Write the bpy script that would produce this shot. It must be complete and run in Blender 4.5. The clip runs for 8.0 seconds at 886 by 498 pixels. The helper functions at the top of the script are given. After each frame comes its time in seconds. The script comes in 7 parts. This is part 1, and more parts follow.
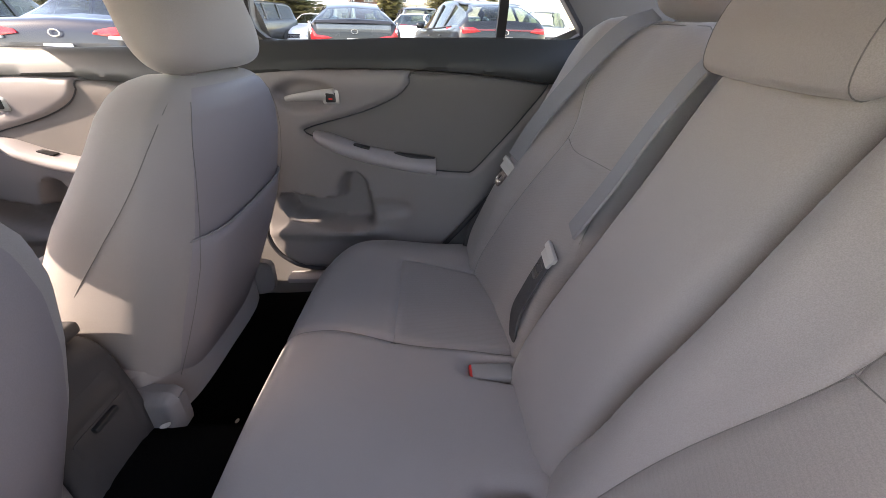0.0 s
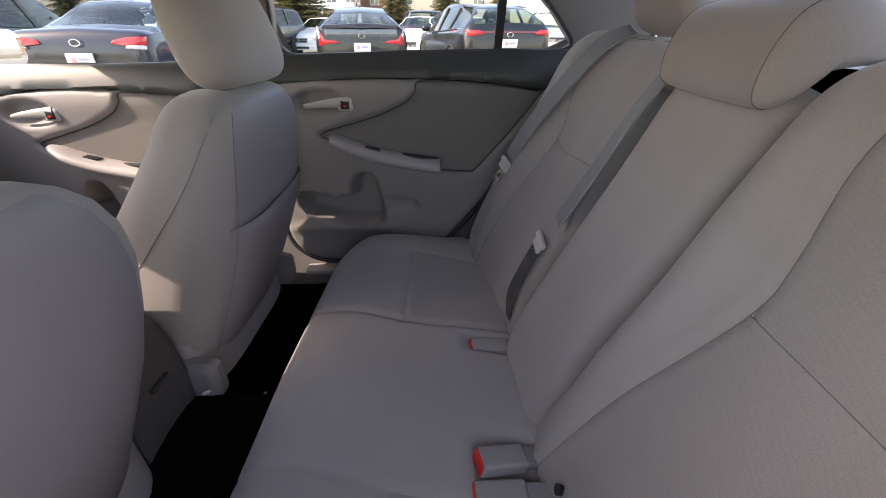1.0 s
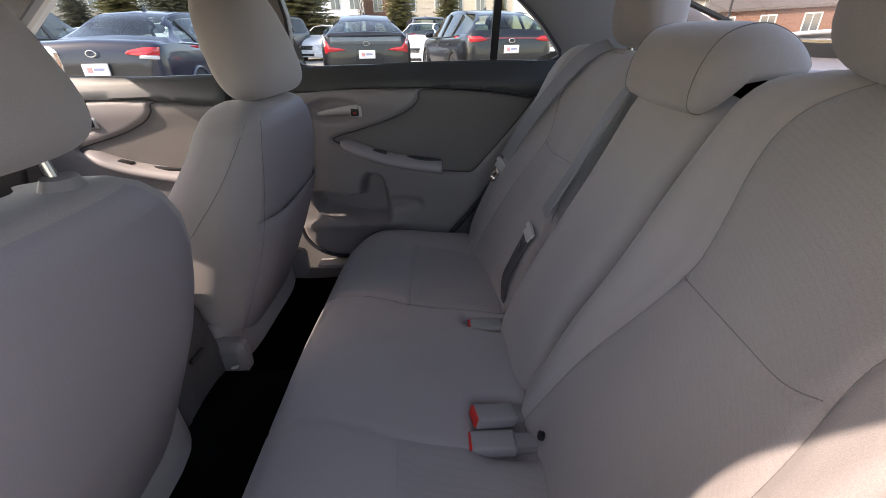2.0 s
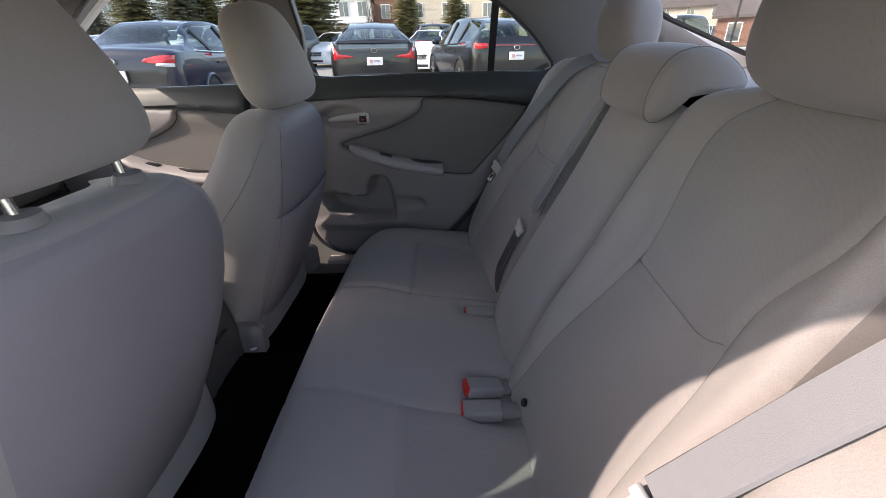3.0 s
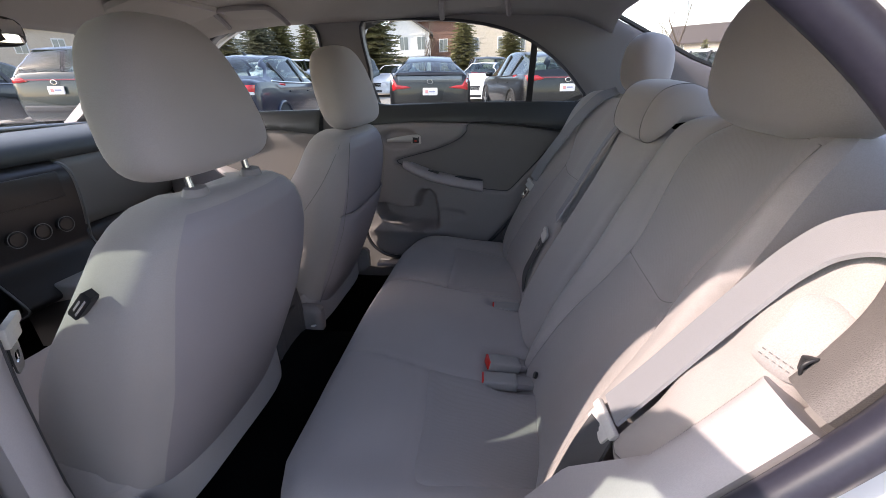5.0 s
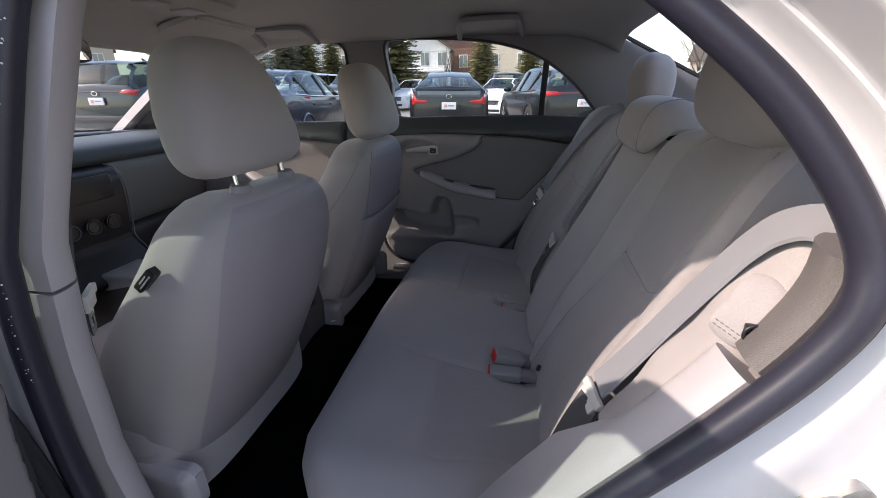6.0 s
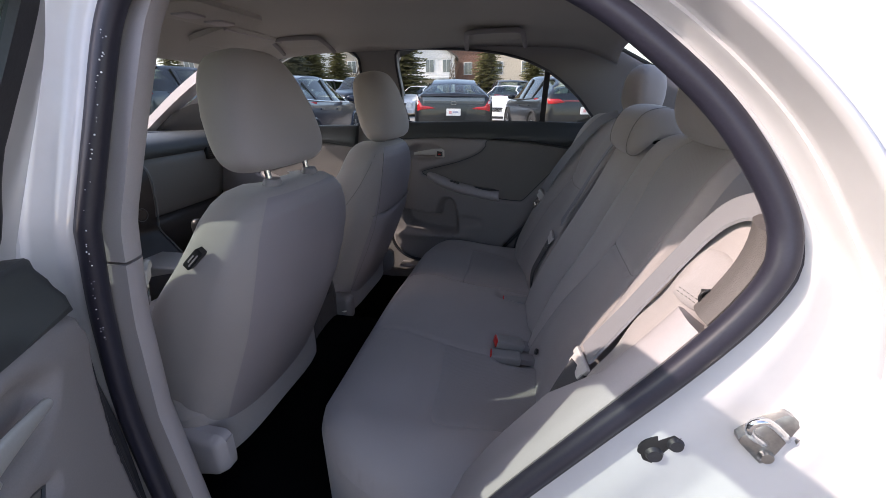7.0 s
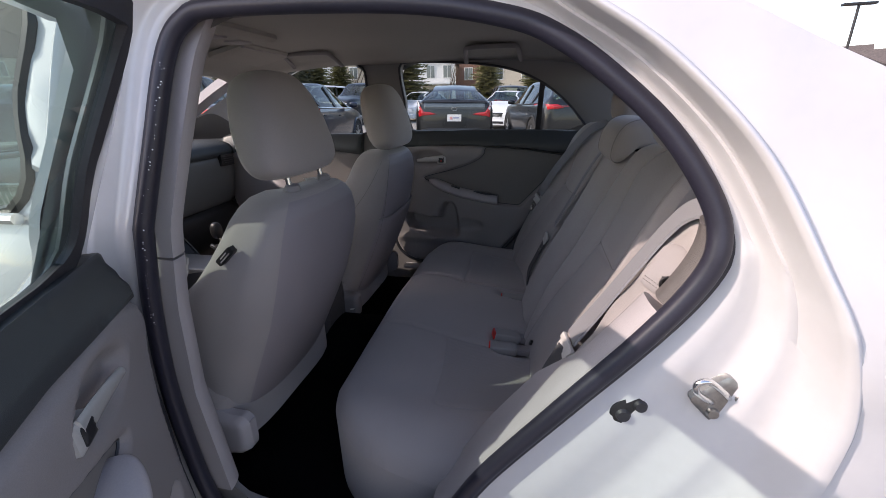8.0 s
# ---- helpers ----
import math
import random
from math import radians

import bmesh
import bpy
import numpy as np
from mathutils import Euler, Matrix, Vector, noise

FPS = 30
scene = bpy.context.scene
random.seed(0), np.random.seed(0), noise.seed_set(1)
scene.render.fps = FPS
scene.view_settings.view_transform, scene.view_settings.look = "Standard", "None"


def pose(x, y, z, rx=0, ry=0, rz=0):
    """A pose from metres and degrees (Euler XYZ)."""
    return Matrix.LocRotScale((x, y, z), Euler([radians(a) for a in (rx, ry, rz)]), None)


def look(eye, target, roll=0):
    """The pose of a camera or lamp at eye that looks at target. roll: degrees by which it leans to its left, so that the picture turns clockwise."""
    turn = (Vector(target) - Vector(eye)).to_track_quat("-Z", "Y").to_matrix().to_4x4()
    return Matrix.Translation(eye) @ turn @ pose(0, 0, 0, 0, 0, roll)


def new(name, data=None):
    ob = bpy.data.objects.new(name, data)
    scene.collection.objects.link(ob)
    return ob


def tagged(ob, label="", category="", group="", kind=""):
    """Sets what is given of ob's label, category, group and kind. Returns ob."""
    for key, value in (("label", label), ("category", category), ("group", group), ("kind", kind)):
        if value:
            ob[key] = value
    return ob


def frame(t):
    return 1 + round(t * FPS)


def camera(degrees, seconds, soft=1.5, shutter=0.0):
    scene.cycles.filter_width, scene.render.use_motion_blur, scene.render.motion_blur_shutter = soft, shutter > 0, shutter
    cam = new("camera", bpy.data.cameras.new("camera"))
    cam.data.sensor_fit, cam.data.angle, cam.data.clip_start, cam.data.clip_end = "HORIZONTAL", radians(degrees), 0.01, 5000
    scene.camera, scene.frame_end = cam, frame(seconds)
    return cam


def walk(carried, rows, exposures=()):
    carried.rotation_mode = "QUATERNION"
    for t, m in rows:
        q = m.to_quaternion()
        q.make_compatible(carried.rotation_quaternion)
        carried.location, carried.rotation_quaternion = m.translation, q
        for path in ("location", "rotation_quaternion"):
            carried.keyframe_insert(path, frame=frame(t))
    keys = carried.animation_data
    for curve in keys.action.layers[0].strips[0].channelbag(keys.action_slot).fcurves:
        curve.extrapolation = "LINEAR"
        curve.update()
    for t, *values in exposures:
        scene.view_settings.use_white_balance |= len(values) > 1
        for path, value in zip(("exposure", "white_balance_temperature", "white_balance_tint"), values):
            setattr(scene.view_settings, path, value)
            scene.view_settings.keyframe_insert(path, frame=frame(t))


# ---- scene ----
cam = camera(95.6, 8.0, soft=0.8)
PATH = [
    (0, (0.022, -0.456, 1.03), (0.034, 1.305, 0.082), -0.7),
    (0.5, (0.021, -0.509, 1.045), (0.015, 1.252, 0.096), -1.3),
    (1, (0.03, -0.563, 1.057), (0.005, 1.201, 0.114), -1.7),
    (1.5, (0.033, -0.62, 1.066), (-0.002, 1.149, 0.134), -2.0),
    (3, (0.061, -0.778, 1.098), (-0.016, 1.005, 0.196), -2.5),
    (3.5, (0.068, -0.825, 1.099), (-0.031, 0.968, 0.218), -2.1),
    (4, (0.074, -0.877, 1.099), (-0.08, 0.926, 0.247), -2.3),
    (4.5, (0.085, -0.923, 1.105), (-0.143, 0.889, 0.288), -2.3),
    (6, (0.123, -1.05, 1.105), (-0.252, 0.779, 0.388), -1.7),
    (6.5, (0.124, -1.096, 1.107), (-0.258, 0.736, 0.402), -1.4),
    (7, (0.13, -1.149, 1.105), (-0.258, 0.688, 0.415), -1.1),
    (7.5, (0.142, -1.2, 1.114), (-0.255, 0.64, 0.438), -1.3),
    (8, (0.148, -1.242, 1.125), (-0.248, 0.601, 0.456), -1.4),
]
EXPOSURES = [(0, 3.06, 8400, 24), (0.5, 2.80, 8350, 23), (1.5, 2.36, 8200, 24), (3.0, 2.06, 7600, 20), (4.5, 2.34, 7500, 23), (6.0, 1.79, 7350, 21), (6.6, 1.80, 7350, 22), (8.0, 1.42, 7350, 24)]
walk(cam, [(t, look(eye, target, roll)) for t, eye, target, roll in PATH], EXPOSURES)

# ---- world and light ----
SUN = Vector((0.930, 0.368, -0.785)).normalized()
world = bpy.data.worlds.new("sky")
world.use_nodes = True
scene.world = world
_n = world.node_tree.nodes
_sky = _n.new("ShaderNodeTexSky")
_sky.sky_type = "NISHITA"
_sky.sun_disc = False
_sky.sun_elevation = math.asin(-SUN.z)
_sky.sun_rotation = math.atan2(-SUN.x, -SUN.y)
_sky.dust_density = 1.1
_n["Background"].inputs["Strength"].default_value = 0.145
world.node_tree.links.new(_sky.outputs["Color"], _n["Background"].inputs["Color"])
_sun = new("sun", bpy.data.lights.new("sun", "SUN"))
_sun.data.energy = 1.5
_sun.data.angle = radians(0.55)
_sun.data.color = (1.0, 0.96, 0.91)
_sun.rotation_mode = "QUATERNION"
_sun.rotation_quaternion = SUN.to_track_quat("-Z", "Y")
_sun.location = (-6, -6, 9)


# ---- materials ----
def material(name, colour, rough=0.6, metal=0.0, grain=0.0, scale=400.0, stain=0.0, bump=0.0, bump_scale=None, coat=0.0, sheen=0.0, vary=0.0, spec=0.5):
    m = bpy.data.materials.new(name)
    m.use_nodes = True
    nt = m.node_tree
    b = nt.nodes["Principled BSDF"]
    b.inputs["Roughness"].default_value = rough
    b.inputs["Metallic"].default_value = metal
    b.inputs["Coat Weight"].default_value = coat
    b.inputs["Coat Roughness"].default_value = 0.05
    b.inputs["Sheen Weight"].default_value = sheen
    b.inputs["Specular IOR Level"].default_value = spec
    co = nt.nodes.new("ShaderNodeTexCoord")
    rgb = nt.nodes.new("ShaderNodeRGB")
    rgb.outputs[0].default_value = (*colour, 1)
    out = rgb.outputs[0]

    def mixed(a, fac, value):
        mix = nt.nodes.new("ShaderNodeMix")
        mix.data_type, mix.blend_type = "RGBA", "MULTIPLY"
        nt.links.new(fac, mix.inputs[0])
        nt.links.new(a, mix.inputs[6])
        mix.inputs[7].default_value = (value, value, value, 1)
        return mix.outputs[2]

    def noisy(s, detail=3.0, low=0.35, high=0.65):
        t = nt.nodes.new("ShaderNodeTexNoise")
        t.inputs["Scale"].default_value = s
        t.inputs["Detail"].default_value = detail
        nt.links.new(co.outputs["Object"], t.inputs["Vector"])
        r = nt.nodes.new("ShaderNodeMapRange")
        r.inputs[1].default_value, r.inputs[2].default_value = low, high
        nt.links.new(t.outputs["Fac"], r.inputs[0])
        return r.outputs[0], t.outputs["Fac"]

    if grain:
        f, _ = noisy(scale)
        out = mixed(out, f, 1 - grain)
    if stain:
        f, _ = noisy(5.0, 4.0, 0.42, 0.75)
        out = mixed(out, f, 1 - stain)
    if vary:
        info = nt.nodes.new("ShaderNodeObjectInfo")
        out = mixed(out, info.outputs["Random"], 1 - vary)
    nt.links.new(out, b.inputs["Base Color"])
    if bump:
        _, h = noisy(bump_scale or scale, 2.0)
        bp = nt.nodes.new("ShaderNodeBump")
        bp.inputs["Strength"].default_value = bump
        bp.inputs["Distance"].default_value = 0.001
        nt.links.new(h, bp.inputs["Height"])
        nt.links.new(bp.outputs[0], b.inputs["Normal"])
    return m


def woven(name, colour, pattern=0.0):
    """Seat cloth: fine weave, soft sheen, and for the inserts faint sweeping lines."""
    m = material(name, colour, 0.9, grain=0.16, scale=900, stain=0.07, bump=0.22, bump_scale=1100, sheen=0.25, spec=0.25)
    if pattern:
        nt = m.node_tree
        b = nt.nodes["Principled BSDF"]
        src = b.inputs["Base Color"].links[0].from_socket
        co = nt.nodes.new("ShaderNodeTexCoord")
        w = nt.nodes.new("ShaderNodeTexWave")
        w.wave_type, w.rings_direction = "RINGS", "X"
        w.inputs["Scale"].default_value = 55
        w.inputs["Distortion"].default_value = 3.0
        w.inputs["Detail"].default_value = 0.0
        w.inputs["Detail Scale"].default_value = 0.25
        nt.links.new(co.outputs["Object"], w.inputs["Vector"])
        r = nt.nodes.new("ShaderNodeMapRange")
        r.inputs[1].default_value, r.inputs[2].default_value = 0.62, 0.95
        nt.links.new(w.outputs["Fac"], r.inputs[0])
        mix = nt.nodes.new("ShaderNodeMix")
        mix.data_type, mix.blend_type = "RGBA", "MULTIPLY"
        nt.links.new(r.outputs[0], mix.inputs[0])
        nt.links.new(src, mix.inputs[6])
        mix.inputs[7].default_value = (1 - pattern,) * 3 + (1,)
        nt.links.new(mix.outputs[2], b.inputs["Base Color"])
    return m


def glass(name, tint, gloss=0.9):
    m = bpy.data.materials.new(name)
    m.use_nodes = True
    nt = m.node_tree
    nt.nodes.remove(nt.nodes["Principled BSDF"])
    tr = nt.nodes.new("ShaderNodeBsdfTransparent")
    tr.inputs[0].default_value = (*tint, 1)
    gl = nt.nodes.new("ShaderNodeBsdfGlossy")
    gl.inputs["Roughness"].default_value = 0.02
    gl.inputs[0].default_value = (gloss,) * 3 + (1,)
    lw = nt.nodes.new("ShaderNodeLayerWeight")
    lw.inputs[0].default_value = 0.5
    pw = nt.nodes.new("ShaderNodeMath")
    pw.operation = "POWER"
    pw.inputs[1].default_value = 5.0
    nt.links.new(lw.outputs["Facing"], pw.inputs[0])
    fr = nt.nodes.new("ShaderNodeMath")
    fr.operation = "MULTIPLY_ADD"
    fr.inputs[1].default_value, fr.inputs[2].default_value = 0.9, 0.05
    nt.links.new(pw.outputs[0], fr.inputs[0])
    mix = nt.nodes.new("ShaderNodeMixShader")
    nt.links.new(fr.outputs[0], mix.inputs[0])
    nt.links.new(tr.outputs[0], mix.inputs[1])
    nt.links.new(gl.outputs[0], mix.inputs[2])
    nt.links.new(mix.outputs[0], nt.nodes["Material Output"].inputs[0])
    return m


def lamp_lens(name, colour):
    return material(name, colour, 0.12, coat=0.6)


CLOTH = woven("grey_cloth", (0.390, 0.354, 0.344))
CLOTH_INSERT = woven("grey_patterned_cloth", (0.360, 0.328, 0.319), 0.035)
VINYL = material("grey_vinyl", (0.405, 0.372, 0.380), 0.55, grain=0.06, scale=600, stain=0.05, bump=0.12, bump_scale=900)
TRIM = material("grey_trim_plastic", (0.43, 0.397, 0.404), 0.55, grain=0.05, scale=500, stain=0.05, bump=0.15, bump_scale=1400)
INSERT_TRIM = material("taupe_door_insert", (0.18, 0.167, 0.160), 0.7, grain=0.06, scale=500, stain=0.06, bump=0.15, bump_scale=900)
TRIM_DARK = material("charcoal_trim_plastic", (0.040, 0.043, 0.048), 0.38, grain=0.1, scale=500, stain=0.1, bump=0.2, bump_scale=1200, spec=0.5)
SILL = material("dark_grey_sill_plastic", (0.045, 0.050, 0.053), 0.42, grain=0.08, scale=500, stain=0.08, bump=0.2, bump_scale=1200)
TRIM_MID = material("mid_grey_trim_plastic", (0.265, 0.243, 0.244), 0.55, grain=0.06, scale=500, stain=0.06, bump=0.2, bump_scale=1200)
DASH_BLUE = material("blue_grey_soft_plastic", (0.18, 0.195, 0.205), 0.55, grain=0.06, scale=500, bump=0.2, bump_scale=900)
LINER = material("headliner_felt", (0.46, 0.435, 0.40), 0.95, grain=0.12, scale=700, stain=0.04, bump=0.2, bump_scale=800)
CARPET = material("black_carpet", (0.007, 0.007, 0.0075), 1.0, grain=0.4, scale=500, stain=0.3, bump=0.8, bump_scale=500, spec=0.02)
WHITE = material("white_paint", (0.62, 0.612, 0.612), 0.28, coat=0.8, stain=0.05, grain=0.02, scale=60)
RUBBER = material("black_rubber", (0.035, 0.035, 0.042), 0.5, grain=0.15, scale=200, stain=0.2, bump=0.1, bump_scale=300)
SEAL = material("grey_rubber_seal", (0.028, 0.027, 0.042), 0.38, grain=0.12, scale=300, stain=0.25)
BLACK = material("black_plastic", (0.02, 0.02, 0.022), 0.4, grain=0.1, scale=300)
CHROME = material("chrome", (0.75, 0.75, 0.74), 0.18, 1.0, stain=0.15)
DROPS = material("water_drop", (0.8, 0.82, 0.85), 0.04, coat=1.0, spec=1.0)
STEEL = material("zinc_steel", (0.46, 0.455, 0.44), 0.32, 1.0, grain=0.2, scale=120, stain=0.25)
WALL_TRIM = material("grey_wall_trim", (0.22, 0.207, 0.205), 0.6, grain=0.05, scale=500, stain=0.05, bump=0.15, bump_scale=1400)
SEATBACK = material("grey_seatback_vinyl", (0.305, 0.274, 0.292), 0.55, grain=0.06, scale=600, stain=0.05, bump=0.12, bump_scale=900)
CONSOLE = material("dark_grey_console_plastic", (0.085, 0.08, 0.082), 0.5, grain=0.08, scale=500, stain=0.06, bump=0.2, bump_scale=1200)
BELT = material("grey_webbing", (0.25, 0.25, 0.268), 0.7, grain=0.12, scale=1500, bump=0.3, bump_scale=1500)
BELT_DARK = material("dark_webbing", (0.07, 0.07, 0.075), 0.75, grain=0.2, scale=700, bump=0.4, bump_scale=600)
TEXTURED = material("textured_grey_plastic", (0.15, 0.135, 0.13), 0.6, grain=0.3, scale=900, bump=0.6, bump_scale=900)
TONGUE = material("pale_grey_plastic", (0.58, 0.56, 0.54), 0.45, grain=0.05, scale=300, bump=0.1)
PAD_DARK = material("dark_soft_plastic", (0.055, 0.066, 0.074), 0.6, grain=0.08, scale=500, stain=0.06, bump=0.3, bump_scale=700)
BUCKLE = material("grey_buckle_plastic", (0.33, 0.315, 0.305), 0.5, grain=0.05, scale=300, bump=0.1)
RED = material("red_button", (0.75, 0.03, 0.02), 0.4, grain=0.05, scale=300)
SILVER = material("silver_plastic", (0.55, 0.54, 0.52), 0.35, 0.4, grain=0.04, scale=300)
CLEAR = glass("clear_glass", (0.90, 0.93, 0.91))
GREEN_GLASS = glass("tinted_glass", (0.86, 0.92, 0.89))
DOOR_GLASS = glass("green_door_glass", (0.58, 0.75, 0.71))
FRONT_GLASS = glass("green_front_glass", (0.45, 0.62, 0.58))


# ---- mesh helpers ----
def part(name, bm, mat, parent=None, label="", angle=40):
    me = bpy.data.meshes.new(name)
    bm.to_mesh(me)
    bm.free()
    return finish(name, me, mat, parent, label, angle)


def finish(name, me, mat, parent=None, label="", angle=40):
    for p in me.polygons:
        p.use_smooth = True
    me.set_sharp_from_angle(angle=radians(angle))
    me.materials.append(mat)
    ob = new(name, me)
    if parent:
        ob.parent = parent
    if label:
        tagged(ob, label)
    return ob


def thing(name, label, category, group="", kind="", at=(0, 0, 0)):
    ob = new(name)
    ob.empty_display_size = 0.05
    ob.location = at
    return tagged(ob, label, category, group, kind)


def rounded(pts, n=6, closed=True):
    """Catmull-Rom curve through the points."""
    p = np.array(pts, float)
    k = len(p)
    out = []
    for i in range(k if closed else k - 1):
        if closed:
            a, b, c, d = p[(i - 1) % k], p[i], p[(i + 1) % k], p[(i + 2) % k]
        else:
            a, b, c, d = p[max(i - 1, 0)], p[i], p[i + 1], p[min(i + 2, k - 1)]
        for t in np.arange(n) / n:
            out.append(0.5 * (2 * b + (c - a) * t + (2 * a - 5 * b + 4 * c - d) * t * t + (3 * b - a - 3 * c + d) * t ** 3))
    if not closed:
        out.append(p[-1])
    return np.array(out)


def rrect(x0, x1, z0, z1, r=0.004, n=4):
    """A rectangle with rounded corners."""
    out = []
    for cx, cz, a0 in ((x1 - r, z1 - r, 0), (x0 + r, z1 - r, 90), (x0 + r, z0 + r, 180), (x1 - r, z0 + r, 270)):
        out += [(cx + r * math.cos(radians(a0 + 90 * i / n)), cz + r * math.sin(radians(a0 + 90 * i / n))) for i in range(n + 1)]
    return np.array(out)


def resample(poly, step, closed=True):
    p = np.array(poly, float)
    if closed:
        p = np.vstack([p, p[:1]])
    seg = np.linalg.norm(np.diff(p, axis=0), axis=1)
    s = np.concatenate([[0], np.cumsum(seg)])
    n = max(3, int(round(s[-1] / step)))
    q = np.linspace(0, s[-1], n + 1)
    out = np.stack([np.interp(q, s, p[:, i]) for i in range(p.shape[1])], 1)
    return out[:-1] if closed else out


def distance(P, poly, closed=False):
    p = np.array(poly, float)
    if closed:
        p = np.vstack([p, p[:1]])
    best = np.full(len(P), 1e9)
    for a, b in zip(p[:-1], p[1:]):
        ab = b - a
        L = ab @ ab
        if L < 1e-12:
            continue
        t = np.clip(((P - a) @ ab) / L, 0, 1)
        best = np.minimum(best, np.linalg.norm(P - a - t[:, None] * ab, axis=1))
    return best


def inside(P, poly):
    p = np.array(poly, float)
    res = np.zeros(len(P), bool)
    j = len(p) - 1
    for i in range(len(p)):
        a, b = p[i], p[j]
        hit = (a[1] > P[:, 1]) != (b[1] > P[:, 1])
        x = (b[0] - a[0]) * (P[:, 1] - a[1]) / (b[1] - a[1] + 1e-15) + a[0]
        res ^= hit & (P[:, 0] < x)
        j = i
    return res


def panel(outline, place, height=None, step=0.02, rim=0.01, depth=0.02, seams=(), holes=(), regions=(), back=True):
    """A solid sheet over a 2D outline: height(P) lifts it, its rim is rounded, seams (line, depth, width) are pressed in,
    holes go through. place(P, h) lays it in space. Returns meshes: the rest first, then one for each region polygon."""
    from mathutils.geometry import delaunay_2d_cdt
    loops = [resample(outline, step)] + [resample(h, step) for h in holes]
    lo, hi = loops[0].min(0), loops[0].max(0)
    gx, gy = np.meshgrid(np.arange(lo[0], hi[0], step), np.arange(lo[1], hi[1], step))
    gx = gx + (np.arange(gx.shape[0]) % 2)[:, None] * step * 0.5
    G = np.stack([gx.ravel(), gy.ravel()], 1)
    ok = inside(G, loops[0])
    for h in loops[1:]:
        ok &= ~inside(G, h)
    edge = np.full(len(G), 1e9)
    for lp in loops:
        edge = np.minimum(edge, distance(G, lp, True))
    G = G[ok & (edge > step * 0.45)]
    lines = []
    for line, _, _ in seams:
        q = resample(line, step * 0.8, False)
        dq = np.min([distance(q, lp, True) for lp in loops], axis=0)
        q = q[inside(q, loops[0]) & (dq > step * 0.5)]
        if len(q) > 1:
            lines.append(q)
    if lines:
        dl0 = np.min([distance(G, q) for q in lines], axis=0)
        G = G[dl0 > step * 0.4]
    cons, base = [], 0
    for lp in loops:
        k = len(lp)
        cons += [(base + i, base + (i + 1) % k) for i in range(k)]
        base += k
    for q in lines:
        cons += [(base + i, base + i + 1) for i in range(len(q) - 1) if np.linalg.norm(q[i] - q[i + 1]) < step * 2]
        base += len(q)
    pts = np.vstack(loops + lines + [G])
    v, e, f, ov, _, _ = delaunay_2d_cdt([Vector(p) for p in pts], cons, [], 0, 1e-7)
    V = np.array([tuple(p) for p in v])
    F = np.array([t for t in f if len(t) == 3])
    C = V[F].mean(1)
    keep = inside(C, loops[0])
    for h in loops[1:]:
        keep &= ~inside(C, h)
    F = F[keep]
    d = np.full(len(V), 1e9)
    for lp in loops:
        d = np.minimum(d, distance(V, lp, True))
    H = height(V) if height else np.zeros(len(V))
    if rim:
        t = np.clip(1 - d / rim, 0, 1)
        H = H - rim * (1 - np.sqrt(np.maximum(0, 1 - t * t)))
    for line, deep, wide in seams:
        ds = distance(V, line)
        H = H - deep * np.exp(-(ds / wide) ** 2)
    front = np.array(place(V, H))
    groups = [F]
    C = V[F].mean(1)
    rest = np.ones(len(F), bool)
    picked = []
    for poly in regions:
        m = inside(C, poly) & rest
        rest &= ~m
        picked.append(F[m])
    groups = [F[rest]] + picked
    out = []
    # orientation
    a, b, c = front[F[0]]
    probe = np.array(place(V[F[0]], H[F[0]] + 0.01)) - front[F[0]]
    flip = np.dot(np.cross(b - a, c - a), probe.mean(0)) < 0
    for gi, g in enumerate(groups):
        used = np.unique(g)
        idx = -np.ones(len(V), int)
        idx[used] = np.arange(len(used))
        verts = [tuple(x) for x in front[used]]
        faces = [tuple(idx[t][::-1]) if flip else tuple(idx[t]) for t in g]
        if gi == 0 and back:
            # edges used once are the border: skirt and back
            Fr = F
            ed = {}
            for t in Fr:
                for i in range(3):
                    k = (t[i], t[(i + 1) % 3])
                    ed[k] = ed.get(k, 0) + 1
            border = [k for k in ed if (k[1], k[0]) not in ed]
            bv = sorted({i for k in border for i in k})
            bi = {}
            lowest = float(H.min()) - depth
            top = {}
            for i in bv:
                q0 = tuple(front[i])
                q1 = tuple(np.array(place(V[i:i + 1], np.array([lowest])))[0])
                top[i] = len(verts)
                verts.append(q0)
                bi[i] = len(verts)
                verts.append(q1)
            for i, j in border:
                q = (top[j], top[i], bi[i], bi[j])
                faces.append(q[::-1] if flip else q)
            from mathutils.geometry import delaunay_2d_cdt as dl
            bl = [resample(lp, step * 3) for lp in loops]
            bp = np.vstack(bl)
            bc, base2 = [], 0
            for lp in bl:
                k = len(lp)
                bc += [(base2 + i, base2 + (i + 1) % k) for i in range(k)]
                base2 += k
            v2, _, f2, _, _, _ = dl([Vector(p) for p in bp], bc, [], 0, 1e-7)
            V2 = np.array([tuple(p) for p in v2])
            C2 = np.array([V2[list(t)].mean(0) for t in f2])
            kk = inside(C2, bl[0])
            for lp in bl[1:]:
                kk &= ~inside(C2, lp)
            B = np.array(place(V2, np.full(len(V2), lowest)))
            o = len(verts)
            verts += [tuple(x) for x in B]
            for t, k in zip(f2, kk):
                if k:
                    q = tuple(o + i for i in t)
                    faces.append(q if flip else q[::-1])
        me = bpy.data.meshes.new("panel")
        me.from_pydata(verts, [], [tuple(int(i) for i in q) for q in faces])
        me.validate()
        out.append(me)
    return out


